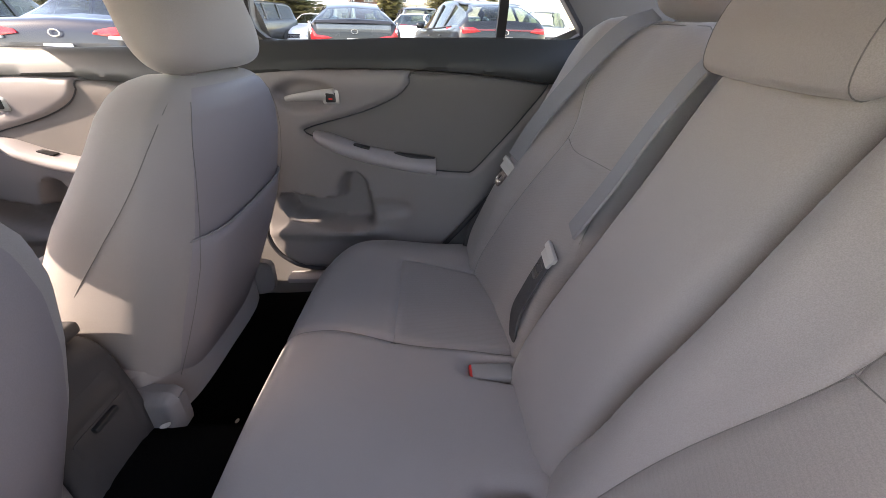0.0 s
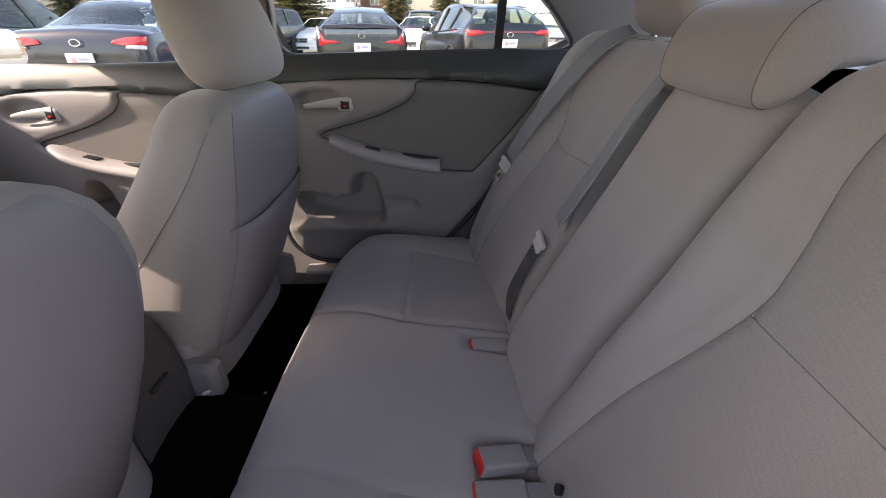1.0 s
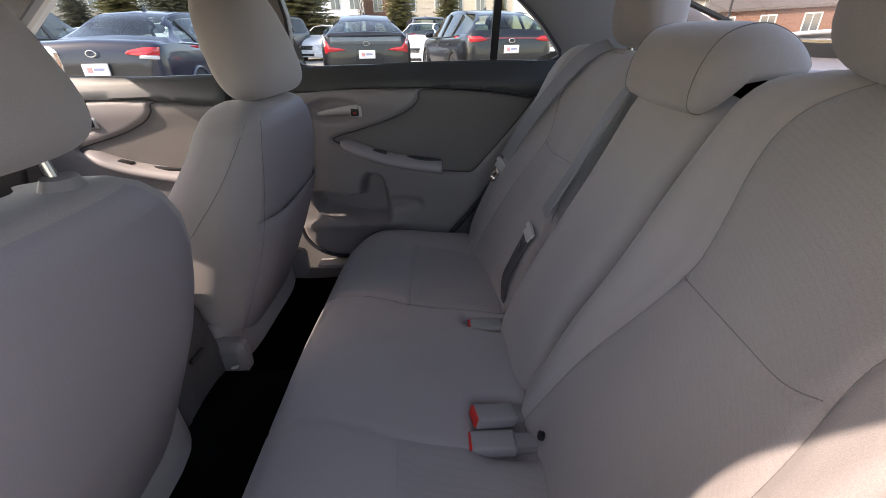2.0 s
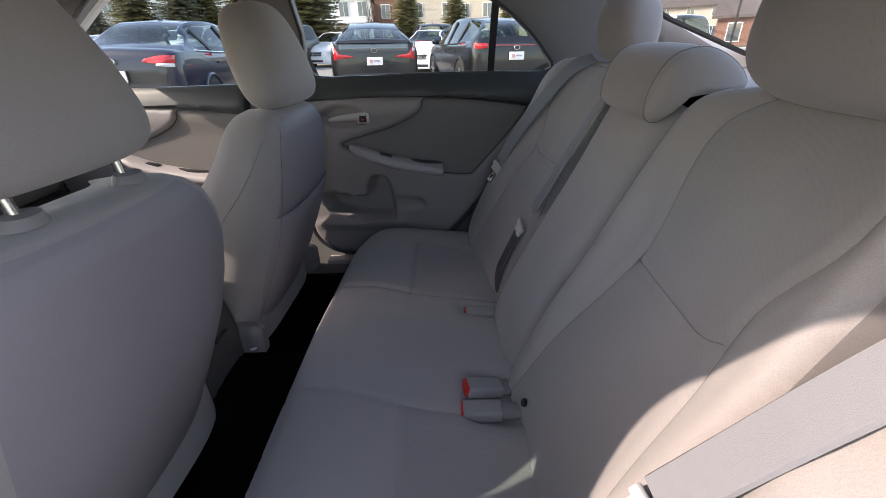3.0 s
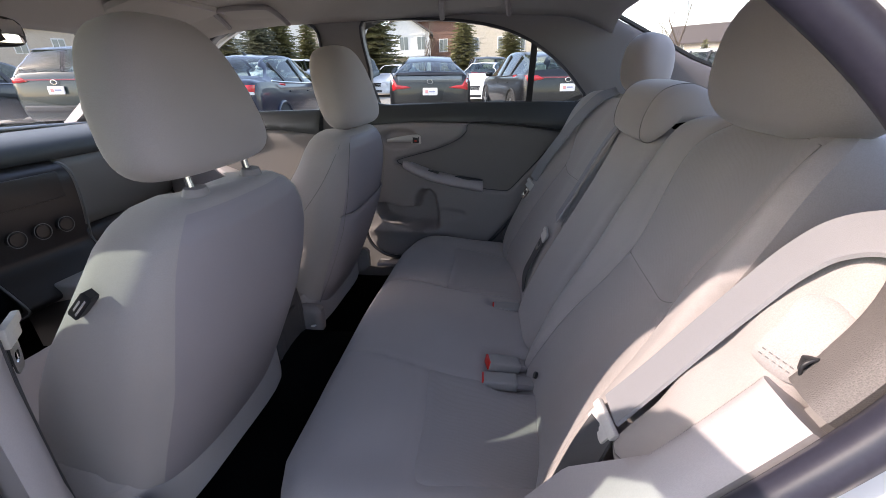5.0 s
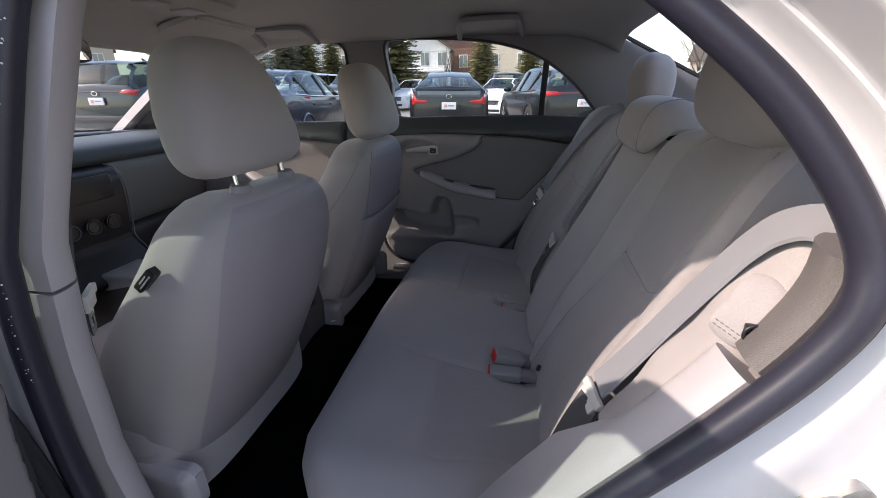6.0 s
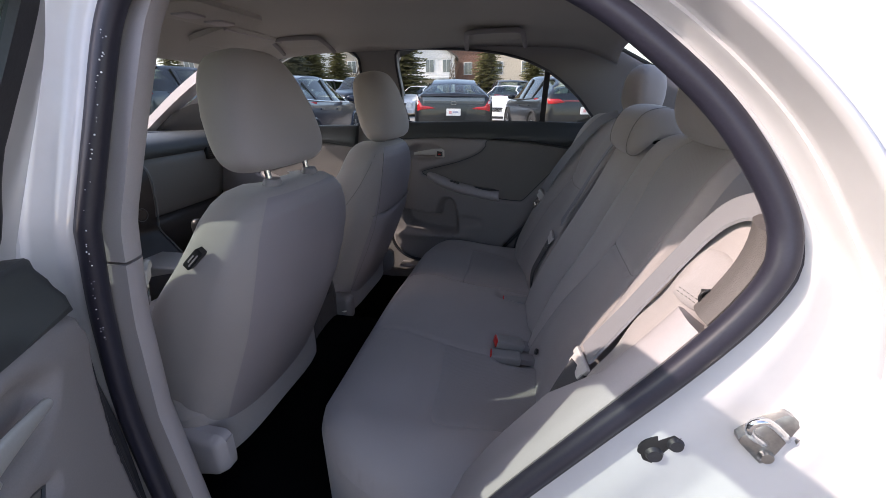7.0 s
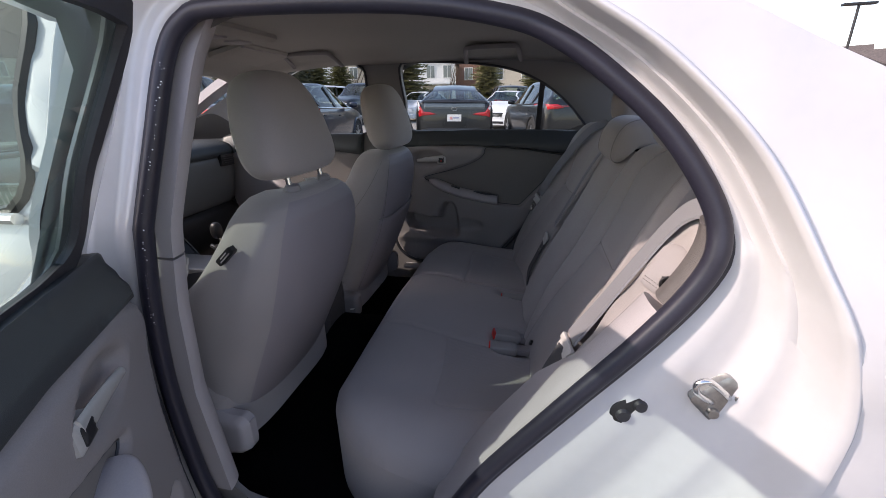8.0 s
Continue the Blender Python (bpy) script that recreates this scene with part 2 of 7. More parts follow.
def loft(rings, cap=True, closed=True):
    """A bmesh skin over rings of equal length."""
    bm = bmesh.new()
    vs = [[bm.verts.new(p) for p in r] for r in rings]
    n = len(vs[0])
    for a, b in zip(vs[:-1], vs[1:]):
        for i in range(n if closed else n - 1):
            j = (i + 1) % n
            try:
                bm.faces.new((a[i], a[j], b[j], b[i]))
            except ValueError:
                pass
    if cap and closed:
        bm.faces.new(vs[0][::-1])
        bm.faces.new(vs[-1])
    bmesh.ops.recalc_face_normals(bm, faces=bm.faces)
    return bm


def sweep(path, profile, closed=False, up=(0, 0, 1)):
    """Profile points (a, b) carried along a path; a runs along side = up x tangent, b along the other normal."""
    P = [Vector(p) for p in path]
    n = len(P)
    rings = []
    for i in range(n):
        a = P[(i - 1) % n] if closed or i else P[0]
        b = P[(i + 1) % n] if closed or i < n - 1 else P[-1]
        t = (b - a).normalized()
        u = Vector(up[i] if isinstance(up, list) else up)
        s = u.cross(t).normalized()
        w = t.cross(s)
        rings.append([P[i] + s * x + w * y for x, y in profile])
    if closed:
        rings.append(rings[0])
        bm = loft(rings, cap=False)
        bmesh.ops.remove_doubles(bm, verts=bm.verts, dist=1e-6)
        return bm
    return loft(rings)


def circle(r, n=12, sx=1.0, sy=1.0):
    return [(r * sx * math.cos(2 * math.pi * i / n), r * sy * math.sin(2 * math.pi * i / n)) for i in range(n)]


def box(x0, x1, y0, y1, z0, z1, bevel=0.0, segments=2, m=None):
    bm = bmesh.new()
    bmesh.ops.create_cube(bm, size=1)
    for v in bm.verts:
        v.co = Vector(((x0 + x1) / 2 + v.co.x * (x1 - x0), (y0 + y1) / 2 + v.co.y * (y1 - y0), (z0 + z1) / 2 + v.co.z * (z1 - z0)))
    if bevel:
        bmesh.ops.bevel(bm, geom=bm.edges[:], offset=bevel, segments=segments, profile=0.6, affect="EDGES")
    if m is not None:
        bmesh.ops.transform(bm, matrix=m, verts=bm.verts)
    return bm


def joined(*bms):
    out = bmesh.new()
    for b in bms:
        me = bpy.data.meshes.new("tmp")
        b.to_mesh(me)
        b.free()
        out.from_mesh(me)
        bpy.data.meshes.remove(me)
    return out


def pillow(size, power=(2.6, 2.6), n=40, m=12, shape=None):
    """A cushion-like solid: a superellipsoid of half sizes size; shape(x, y, z) may move each point."""
    def sg(c, e):
        return math.copysign(abs(c) ** e, c)
    e1, e2 = 2 / power[0], 2 / power[1]
    rings = []
    for j in range(1, m):
        th = -math.pi / 2 + math.pi * j / m
        ring = []
        for i in range(n):
            ph = 2 * math.pi * i / n
            p = (size[0] * sg(math.cos(th), e1) * sg(math.cos(ph), e2), size[1] * sg(math.cos(th), e1) * sg(math.sin(ph), e2), size[2] * sg(math.sin(th), e1))
            ring.append(shape(*p) if shape else p)
        rings.append(ring)
    return loft(rings)


THREAD = material("dark_seam_thread", (0.21, 0.198, 0.192), 0.9, grain=0.2, scale=300)


def seam_lines(lines, outline, place, lift, clear, parent, deep=0.003, r=0.0011, shift=(0, 0, 0)):
    """Stitched joints lying in the pressed grooves of a cover."""
    for line in lines:
        q = resample(line, 0.008, False)
        ok = inside(q, outline) & (distance(q, outline, True) > clear)
        q = q[ok]
        if len(q) < 4:
            continue
        p = np.array(place(q, lift(q) - deep)) + np.array(shift)
        part("seam", sweep([tuple(v) for v in p], circle(r, 6), up=(0.37, 0.21, 0.9)), THREAD, parent, "dark stitched seam")


# ---- car shell ----
TUMBLE = 0.28
LEAN_IN = 0.25


def inner(side, base):
    """Lays (x, z) sheets on the cabin's side; lift runs towards the cabin's middle."""
    def put(P, h):
        y = base - TUMBLE * np.maximum(0, P[:, 1] - 1.0) - h
        return np.stack([P[:, 0], side * y, P[:, 1]], 1)
    return put


def outer(side, base=0.83):
    def put(P, h):
        z = P[:, 1]
        y = base + h - 0.25 * np.maximum(0, z - 0.90) - 0.15 * np.maximum(0, 0.5 - z) ** 1.5
        y = y - 0.05 * np.maximum(0, P[:, 0] - 1.0) ** 2 - 0.05 * np.maximum(0, -1.3 - P[:, 0]) ** 2
        return np.stack([P[:, 0], side * y, z], 1)
    return put


REAR_WINDOW = rounded([(-0.41, 1.022), (-0.10, 1.018), (0.18, 1.015), (0.378, 1.012), (0.352, 1.07), (0.285, 1.14), (0.192, 1.209), (0.08, 1.259), (-0.05, 1.287), (-0.2, 1.301), (-0.37, 1.308), (-0.427, 1.290), (-0.422, 1.15)], 4)
FRONT_WINDOW = rounded([(-0.64, 1.012), (-0.597, 1.24), (-0.607, 1.298), (-0.66, 1.319), (-0.80, 1.321), (-0.955, 1.307), (-1.12, 1.22), (-1.38, 1.03), (-1.0, 1.01)], 4)
APERTURE = [(-0.41, 0.302), (-0.472, 0.365), (-0.495, 0.605), (-0.481, 0.793), (-0.457, 0.922), (-0.424, 1.083), (-0.396, 1.205), (-0.362, 1.252), (-0.300, 1.266), (-0.036, 1.254), (0.112, 1.228), (0.182, 1.198), (0.248, 1.149), (0.314, 1.085), (0.364, 1.008), (0.374, 0.955), (0.354, 0.898), (0.302, 0.818), (0.215, 0.703), (0.098, 0.545), (0.025, 0.425), (-0.07, 0.328), (-0.22, 0.303)]
SHUTLINE = [(-0.42, 0.245), (-0.57, 0.27), (-0.60, 0.60), (-0.585, 0.79), (-0.555, 0.93), (-0.52, 1.09), (-0.485, 1.25), (-0.43, 1.318), (-0.32, 1.335), (-0.01, 1.322), (0.13, 1.272), (0.20, 1.228), (0.285, 1.168), (0.376, 1.072), (0.441, 0.955), (0.468, 0.900), (0.490, 0.83), (0.496, 0.76), (0.475, 0.64), (0.40, 0.48), (0.30, 0.34), (0.10, 0.25), (-0.2, 0.24)]
AP = resample(rounded(APERTURE, 6), 0.012)


POCKET = [(-0.455, 0.575), (-0.36, 0.582), (-0.285, 0.582), (-0.27, 0.62), (-0.25, 0.652), (-0.21, 0.652), (-0.178, 0.61), (-0.165, 0.53), (-0.172, 0.455), (-0.26, 0.45), (-0.36, 0.465), (-0.445, 0.495)]
POCKET_REAR = rounded([(x, z + 0.038) for x, z in POCKET], 4)
POCKET_FRONT = rounded([(x - 0.86, z + 0.032) for x, z in POCKET], 4)


def car_floor():
    rings = []
    for x in np.linspace(-1.6, 0.45, 30):
        ring = []
        up = max(0.0, min(1.0, (x + 0.02) / 0.2)) * 0.14
        for y in np.linspace(-0.74, 0.74, 41):
            tunnel = 0.13 * math.exp(-(y / 0.13) ** 4)
            ring.append((x, y, 0.245 + tunnel * (1 if x < -0.1 else 0.8) + up + 0.006 * noise.noise((x * 9, y * 9, 0))))
        rings.append(ring)
    bm = loft(rings, cap=False, closed=False)
    ob = part("floor", bm, CARPET)
    md = ob.modifiers.new("thick", "SOLIDIFY")
    md.thickness, md.offset = 0.03, -1
    tagged(ob, "black carpeted car floor with a low tunnel", "floor", kind="structure")


def side_wall(side):
    rear = [(0.92, 1.05), (0.66, 1.175), (0.44, 1.277), (0.2, 1.335)] if side > 0 else [(0.92, 1.01), (0.66, 1.06), (0.44, 1.160), (0.30, 1.222), (0.2, 1.270)]
    out = [(-1.85, 0.24), (1.0, 0.24), (1.0, 1.0)] + rear + [(-0.1, 1.350), (-0.6, 1.357), (-1.0, 1.34), (-1.25, 1.24), (-1.85, 0.98)]
    holes = [REAR_WINDOW, FRONT_WINDOW, POCKET_REAR, POCKET_FRONT] if side > 0 else [resample(rounded([(x + 0.03 * max(0.0, min(1.0, x / 0.3)), z) for x, z in APERTURE], 6), 0.03), FRONT_WINDOW]
    me = panel(out, inner(side, 0.70 if side > 0 else 0.665), None, 0.03, 0.006, 0.035 if side > 0 else 0.02, holes=holes)[0]
    tagged(finish("wall_right" if side > 0 else "wall_left", me, WALL_TRIM), "grey plastic inner side of the car with window openings", "wall", kind="structure")


def body_side(side):
    arch = [(0.87 + 0.345 * math.cos(a), 0.31 + 0.345 * math.sin(a)) for a in np.linspace(0, math.pi, 14)]
    arch_f = [(-1.75 + 0.36 * math.cos(a), 0.30 + 0.36 * math.sin(a)) for a in np.linspace(0, math.pi, 14)]
    out = arch[::1] + [(0.53, 0.22), (-1.39, 0.22)] + arch_f + [(-2.12, 0.24), (-2.45, 0.30), (-2.55, 0.50), (-2.45, 0.72), (-2.2, 0.84), (-1.85, 0.95), (-1.62, 1.04), (-1.25, 1.25), (-1.02, 1.335), (-0.80, 1.375), (-0.5, 1.39), (-0.1, 1.375 if side < 0 else 1.385)] + ([(0.2, 1.355), (0.42, 1.295), (0.64, 1.20), (0.84, 1.11), (1.0, 1.05)] if side > 0 else [(0.10, 1.330), (0.20, 1.288), (0.27, 1.255), (0.351, 1.214), (0.408, 1.182), (0.463, 1.153), (0.534, 1.122), (0.64, 1.085), (0.8, 1.048), (1.0, 1.028)]) + [(1.2, 1.025), (1.55, 1.02), (1.76, 0.96), (1.82, 0.75), (1.8, 0.45), (1.72, 0.28), (1.3, 0.24)]
    win = rounded([(-0.60, 0.995), (-0.57, 1.15), (-0.545, 1.295), (-0.75, 1.325), (-0.95, 1.310), (-1.14, 1.22), (-1.42, 1.0), (-1.0, 0.99)], 4)
    if side < 0:
        holes = [rounded(SHUTLINE, 4), win]
    else:
        rw = rounded([(-0.43, 1.0), (0.40, 1.0), (0.37, 1.07), (0.29, 1.15), (0.2, 1.22), (0.08, 1.27), (-0.2, 1.315), (-0.42, 1.32)], 4)
        holes = [rw, win]

    def lift(P):
        z = P[:, 1]
        return 0.006 * np.exp(-((z - 0.86) / 0.03) ** 2) - 0.012 * np.exp(-((z - 0.42) / 0.08) ** 2)
    me = panel(out, outer(side), lift, 0.035, 0.008, 0.012, holes=holes)[0]
    tagged(finish("body_side_right" if side > 0 else "body_side_left", me, WHITE, angle=35), "glossy white painted steel side panel of the car", "car body", kind="structure")


def jamb():
    """Painted door opening between the cabin seal and the outer skin."""
    A = rounded(APERTURE, 10)
    S = rounded(SHUTLINE, 10)
    # (share of the way out, lift to the outside over the inner flange)
    prof = [(0.0, -0.012), (0.02, 0.0), (0.16, 0.002), (0.24, 0.012), (0.36, 0.014), (0.50, 0.012), (0.58, 0.016), (0.66, 0.035), (0.72, 0.040), (0.80, 0.040), (0.86, 0.052), (0.94, 0.085), (1.0, 0.098)]
    rings = []
    for u, lift in prof:
        ring = []
        for p, q in zip(A, S):
            x, z = p * (1 - u) + q * u
            t0 = 0.725 - LEAN_IN * max(0, z - 0.95)
            so = outer(-1)(np.array([[q[0], q[1]]]), np.zeros(1))[0][1]
            full = -so - (0.725 - LEAN_IN * max(0, q[1] - 0.95))
            ring.append((x, -(t0 + lift / 0.098 * full * (1 if lift > 0 else 0.1)), z))
        rings.append(ring)
    bm = loft(rings, cap=False)
    ob = part("door_jamb", bm, WHITE, angle=60)
    md = ob.modifiers.new("thick", "SOLIDIFY")
    md.thickness, md.offset = 0.006, 1
    tagged(ob, "glossy white painted door jamb with pressed ridges", "door jamb", kind="structure")


def door_seal():
    path = [(x, -(0.733 - LEAN_IN * max(0, z - 0.95)), z) for x, z in AP]
    c = np.mean(AP, 0)
    prof = [(0.0, 0.020), (0.010, 0.017), (0.017, 0.008), (0.019, -0.004), (0.014, -0.014), (0.003, -0.019), (-0.010, -0.017), (-0.017, -0.009), (-0.012, -0.003), (-0.018, 0.004), (-0.016, 0.012), (-0.008, 0.018)]
    prof = [(a * 0.72 - 0.002, b * 0.78) for a, b in prof]
    seal = thing("door_seal", "dark rubber weatherstrip round the open doorway, wet with drops", "door seal")
    part("bulb", sweep(path, prof, closed=True, up=(0, 1, 0)), SEAL, seal, "soft rubber bulb", angle=70)
    rnd = random.Random(4)
    drops = bmesh.new()
    for _ in range(70):
        z = rnd.uniform(0.78, 1.20)
        x = np.interp(z, [0.605, 0.793, 0.922, 1.083, 1.205], [-0.495, -0.481, -0.457, -0.424, -0.396]) + rnd.uniform(-0.004, 0.012)
        r = rnd.uniform(0.0005, 0.0014)
        y = -(0.733 - LEAN_IN * max(0, z - 0.95)) - 0.0128
        bmesh.ops.create_icosphere(drops, subdivisions=1, radius=r, matrix=Matrix.Translation((x, y, z)))
    part("water_drops", drops, DROPS, seal, "clear water drops")
    # outer fold where body and seal meet
    pts = []
    for i, p in enumerate(AP):
        t = AP[(i + 1) % len(AP)] - AP[i - 1]
        nrm = np.array([t[1], -t[0]]) / np.linalg.norm(t)
        if np.dot(nrm, p - c) < 0:
            nrm = -nrm
        q = p + nrm * 0.0165
        pts.append((q[0], -(0.727 - LEAN_IN * max(0, q[1] - 0.95)), q[1]))
    bm = sweep(pts, [(a, b) for a, b in circle(0.0085, 8)], closed=True, up=(0, 1, 0))
    part("lip", bm, RUBBER, seal, "black rubber lip")
    # cabin-side trim welt
    def band(pick, name, mat, lab, wide, cat, back=0.0, out=0.0):
        rings = []
        for i, p in enumerate(AP):
            if not pick(p, i):
                continue
            t = AP[(i + 1) % len(AP)] - AP[i - 1]
            nrm = np.array([t[1], -t[0]]) / np.linalg.norm(t)
            if np.dot(nrm, p - c) < 0:
                nrm = -nrm
            ring = []
            w = wide * max(0.0, min(1.0, (0.75 - p[1]) / 0.09))
            for d, y in ((0.002, 0.712), (0.007, 0.702), (0.009, 0.690), (0.008, 0.664), (0.006, 0.655), (0.0, 0.648 - w), (-0.012, 0.642 - w), (-0.03, 0.642 - w), (-0.03, 0.712)):
                q = p - nrm * (d - back * max(0.0, min(1.0, (0.70 - y) / 0.05)))
                ring.append((q[0], -y - out * max(0.0, min(1.0, (0.70 - y) / 0.05)), q[1]))
            rings.append(ring)
        tagged(part(name, loft(rings), mat, angle=45), lab, cat, kind="structure")
    half = len(AP) // 3
    band(lambda p, i: i > half and p[0] > 0.0 and p[1] < 0.866, "doorway_trim", TRIM, "pinkish grey plastic trim along the foot of the doorway", 0.05, "trim")
    band(lambda p, i: i > half and p[0] > 0.2 and 0.858 < p[1] < 0.985, "latch_trim", TEXTURED, "textured grey plastic plate beside the bolster", 0.0, "trim", 0.012, 0.004)


def headliner():
    # front runs on past the windscreen's top to block sun from the bench
    xs = np.linspace(-1.25, 0.44, 40)
    rings = []
    for x in xs:
        zc = 1.352 - 0.06 * max(0, (x + 0.1)) ** 1.6 * 1.6 - 0.10 * max(0, -0.72 - x) ** 1.3
        zc -= 0.10 * max(0, x - 0.25) ** 1.3
        zc -= 0.22 * max(0, -0.95 - x) ** 1.4
        zc -= 0.45 * max(0, x - 0.30) ** 1.3
        ring = []
        for y in np.linspace(-0.61, 0.61, 41):
            edge = max(0.0, (abs(y) - 0.44) / 0.17)
            ring.append((x, y, zc + 0.012 * (1 - (y / 0.61) ** 2) - 0.045 * edge ** 2.2 + min(0, y) * 0.11 * max(0, min(1, (x - 0.1) / 0.3))))
        rings.append(ring)
    ob = part("ceiling", loft(rings, cap=False, closed=False), LINER)
    md = ob.modifiers.new("thick", "SOLIDIFY")
    md.thickness, md.offset = 0.012, 1
    tagged(ob, "light grey felt headliner of the car", "ceiling", kind="structure")


def roof():
    rings = []
    # first station pushed forward so that the rear bench stays shaded
    for x, z, w, k in [(-1.18, 1.283, 0.66, 0), (-1.0, 1.335, 0.69, 0), (-0.8, 1.372, 0.705, 0), (-0.5, 1.388, 0.705, 0), (-0.1, 1.378, 0.705, 0.005), (0.2, 1.333, 0.71, 0.050), (0.36, 1.268, 0.71, 0.082), (0.44, 1.234, 0.70, 0.088)]:
        rings.append([(x, y, z + 0.035 * (1 - (y / w) ** 2) + k * y / w) for y in np.linspace(-w, w, 25)])
    ob = part("roof", loft(rings, cap=False, closed=False), WHITE)
    md = ob.modifiers.new("thick", "SOLIDIFY")
    md.thickness, md.offset = 0.012, 1
    tagged(ob, "glossy white car roof panel", "car roof", kind="structure")
    for nm, prof in (("boot_lid", [(1.0, 1.045, 0.74), (1.2, 1.035, 0.77), (1.5, 1.02, 0.78), (1.74, 0.98, 0.76), (1.80, 0.90, 0.74), (1.83, 0.72, 0.76), (1.82, 0.45, 0.78), (1.75, 0.28, 0.76)]),
                     ("bonnet", [(-2.53, 0.35, 0.70), (-2.56, 0.55, 0.70), (-2.48, 0.70, 0.70), (-2.3, 0.80, 0.74), (-2.0, 0.90, 0.77), (-1.80, 0.955, 0.77), (-1.70, 0.975, 0.74)])):
        rings = [[(x, y, z + 0.02 * (1 - (y / w) ** 2)) for y in np.linspace(-w, w, 17)] for x, z, w in prof]
        ob = part(nm, loft(rings, cap=False, closed=False), WHITE)
        md = ob.modifiers.new("thick", "SOLIDIFY")
        md.thickness, md.offset = 0.01, 1
        tagged(ob, "glossy white painted car panel", "car body", kind="structure")


def screen_glass():
    for nm, a, b, lab in (("windscreen", [(-1.76, 0.975, 0.68), (-1.48, 1.13, 0.65), (-1.17, 1.282, 0.61)], CLEAR, "clear laminated windscreen"),
                          ("rear_window", [(0.43, 1.250, 0.60), (0.70, 1.130, 0.62), (1.0, 1.035, 0.64)], CLEAR, "sloping clear glass rear window")):
        rings = []
        for x, z, w in rounded(a, 5, False):
            rings.append([(x - (0.10 if nm == "windscreen" else -0.06) * (1 - (y / w) ** 2), y, z + 0.02 * (1 - (y / w) ** 2) + (0 if nm == "windscreen" else (1.03 - x) * 0.055 * y / w)) for y in np.linspace(-w, w, 21)])
        tagged(part(nm, loft(rings, cap=False, closed=False), b), lab, "window", kind="structure")
    # pillars beside the screens
    for s in (-1, 1):
        path = rounded([(-1.86, s * 0.69, 0.97), (-1.50, s * 0.65, 1.175), (-1.18, s * 0.61, 1.312), (-0.95, s * 0.60, 1.358)], 5, False)
        tagged(part("pillar", sweep(path, [(0.035, 0.02), (0.0, 0.032), (-0.035, 0.02), (-0.04, -0.02), (0.04, -0.02)]), TRIM), "light grey windscreen pillar trim", "pillar", kind="structure")
        path = [(0.44, s * 0.578, 1.242 + 0.034 * s), (0.70, s * 0.60, 1.124 + 0.018 * s), (0.97, s * 0.622, 1.036)]
        tagged(part("window_band", sweep(path, [(0.012, 0.004), (-0.012, 0.004), (-0.012, -0.004), (0.012, -0.004)]), BLACK), "black border band of the rear window", "trim", kind="structure")


def parcel_shelf():
    rings = [[(x, y, z) for y in np.linspace(-0.66, 0.66, 15)] for x, z in ((0.42, 0.40), (0.46, 0.70), (0.50, 0.96), (0.53, 0.98), (0.8, 0.995), (1.02, 1.0), (1.08, 0.97))]
    ob = part("shelf", loft(rings, cap=False, closed=False), TRIM_MID)
    md = ob.modifiers.new("thick", "SOLIDIFY")
    md.thickness, md.offset = 0.02, -1
    tagged(ob, "grey felt parcel shelf behind the rear seat", "shelf", kind="structure")


car_floor()
for _s in (-1, 1):
    side_wall(_s)
    body_side(_s)
jamb()
door_seal()
headliner()
roof()
screen_glass()
parcel_shelf()


# ---- rear seat ----
def cushion_place(P, h):
    x, y = P[:, 0], P[:, 1]
    return np.stack([x, y, 0.463 + (0.165 - x) * 0.103 + 0.03 * np.minimum(0, y - 0.12) + h], 1)


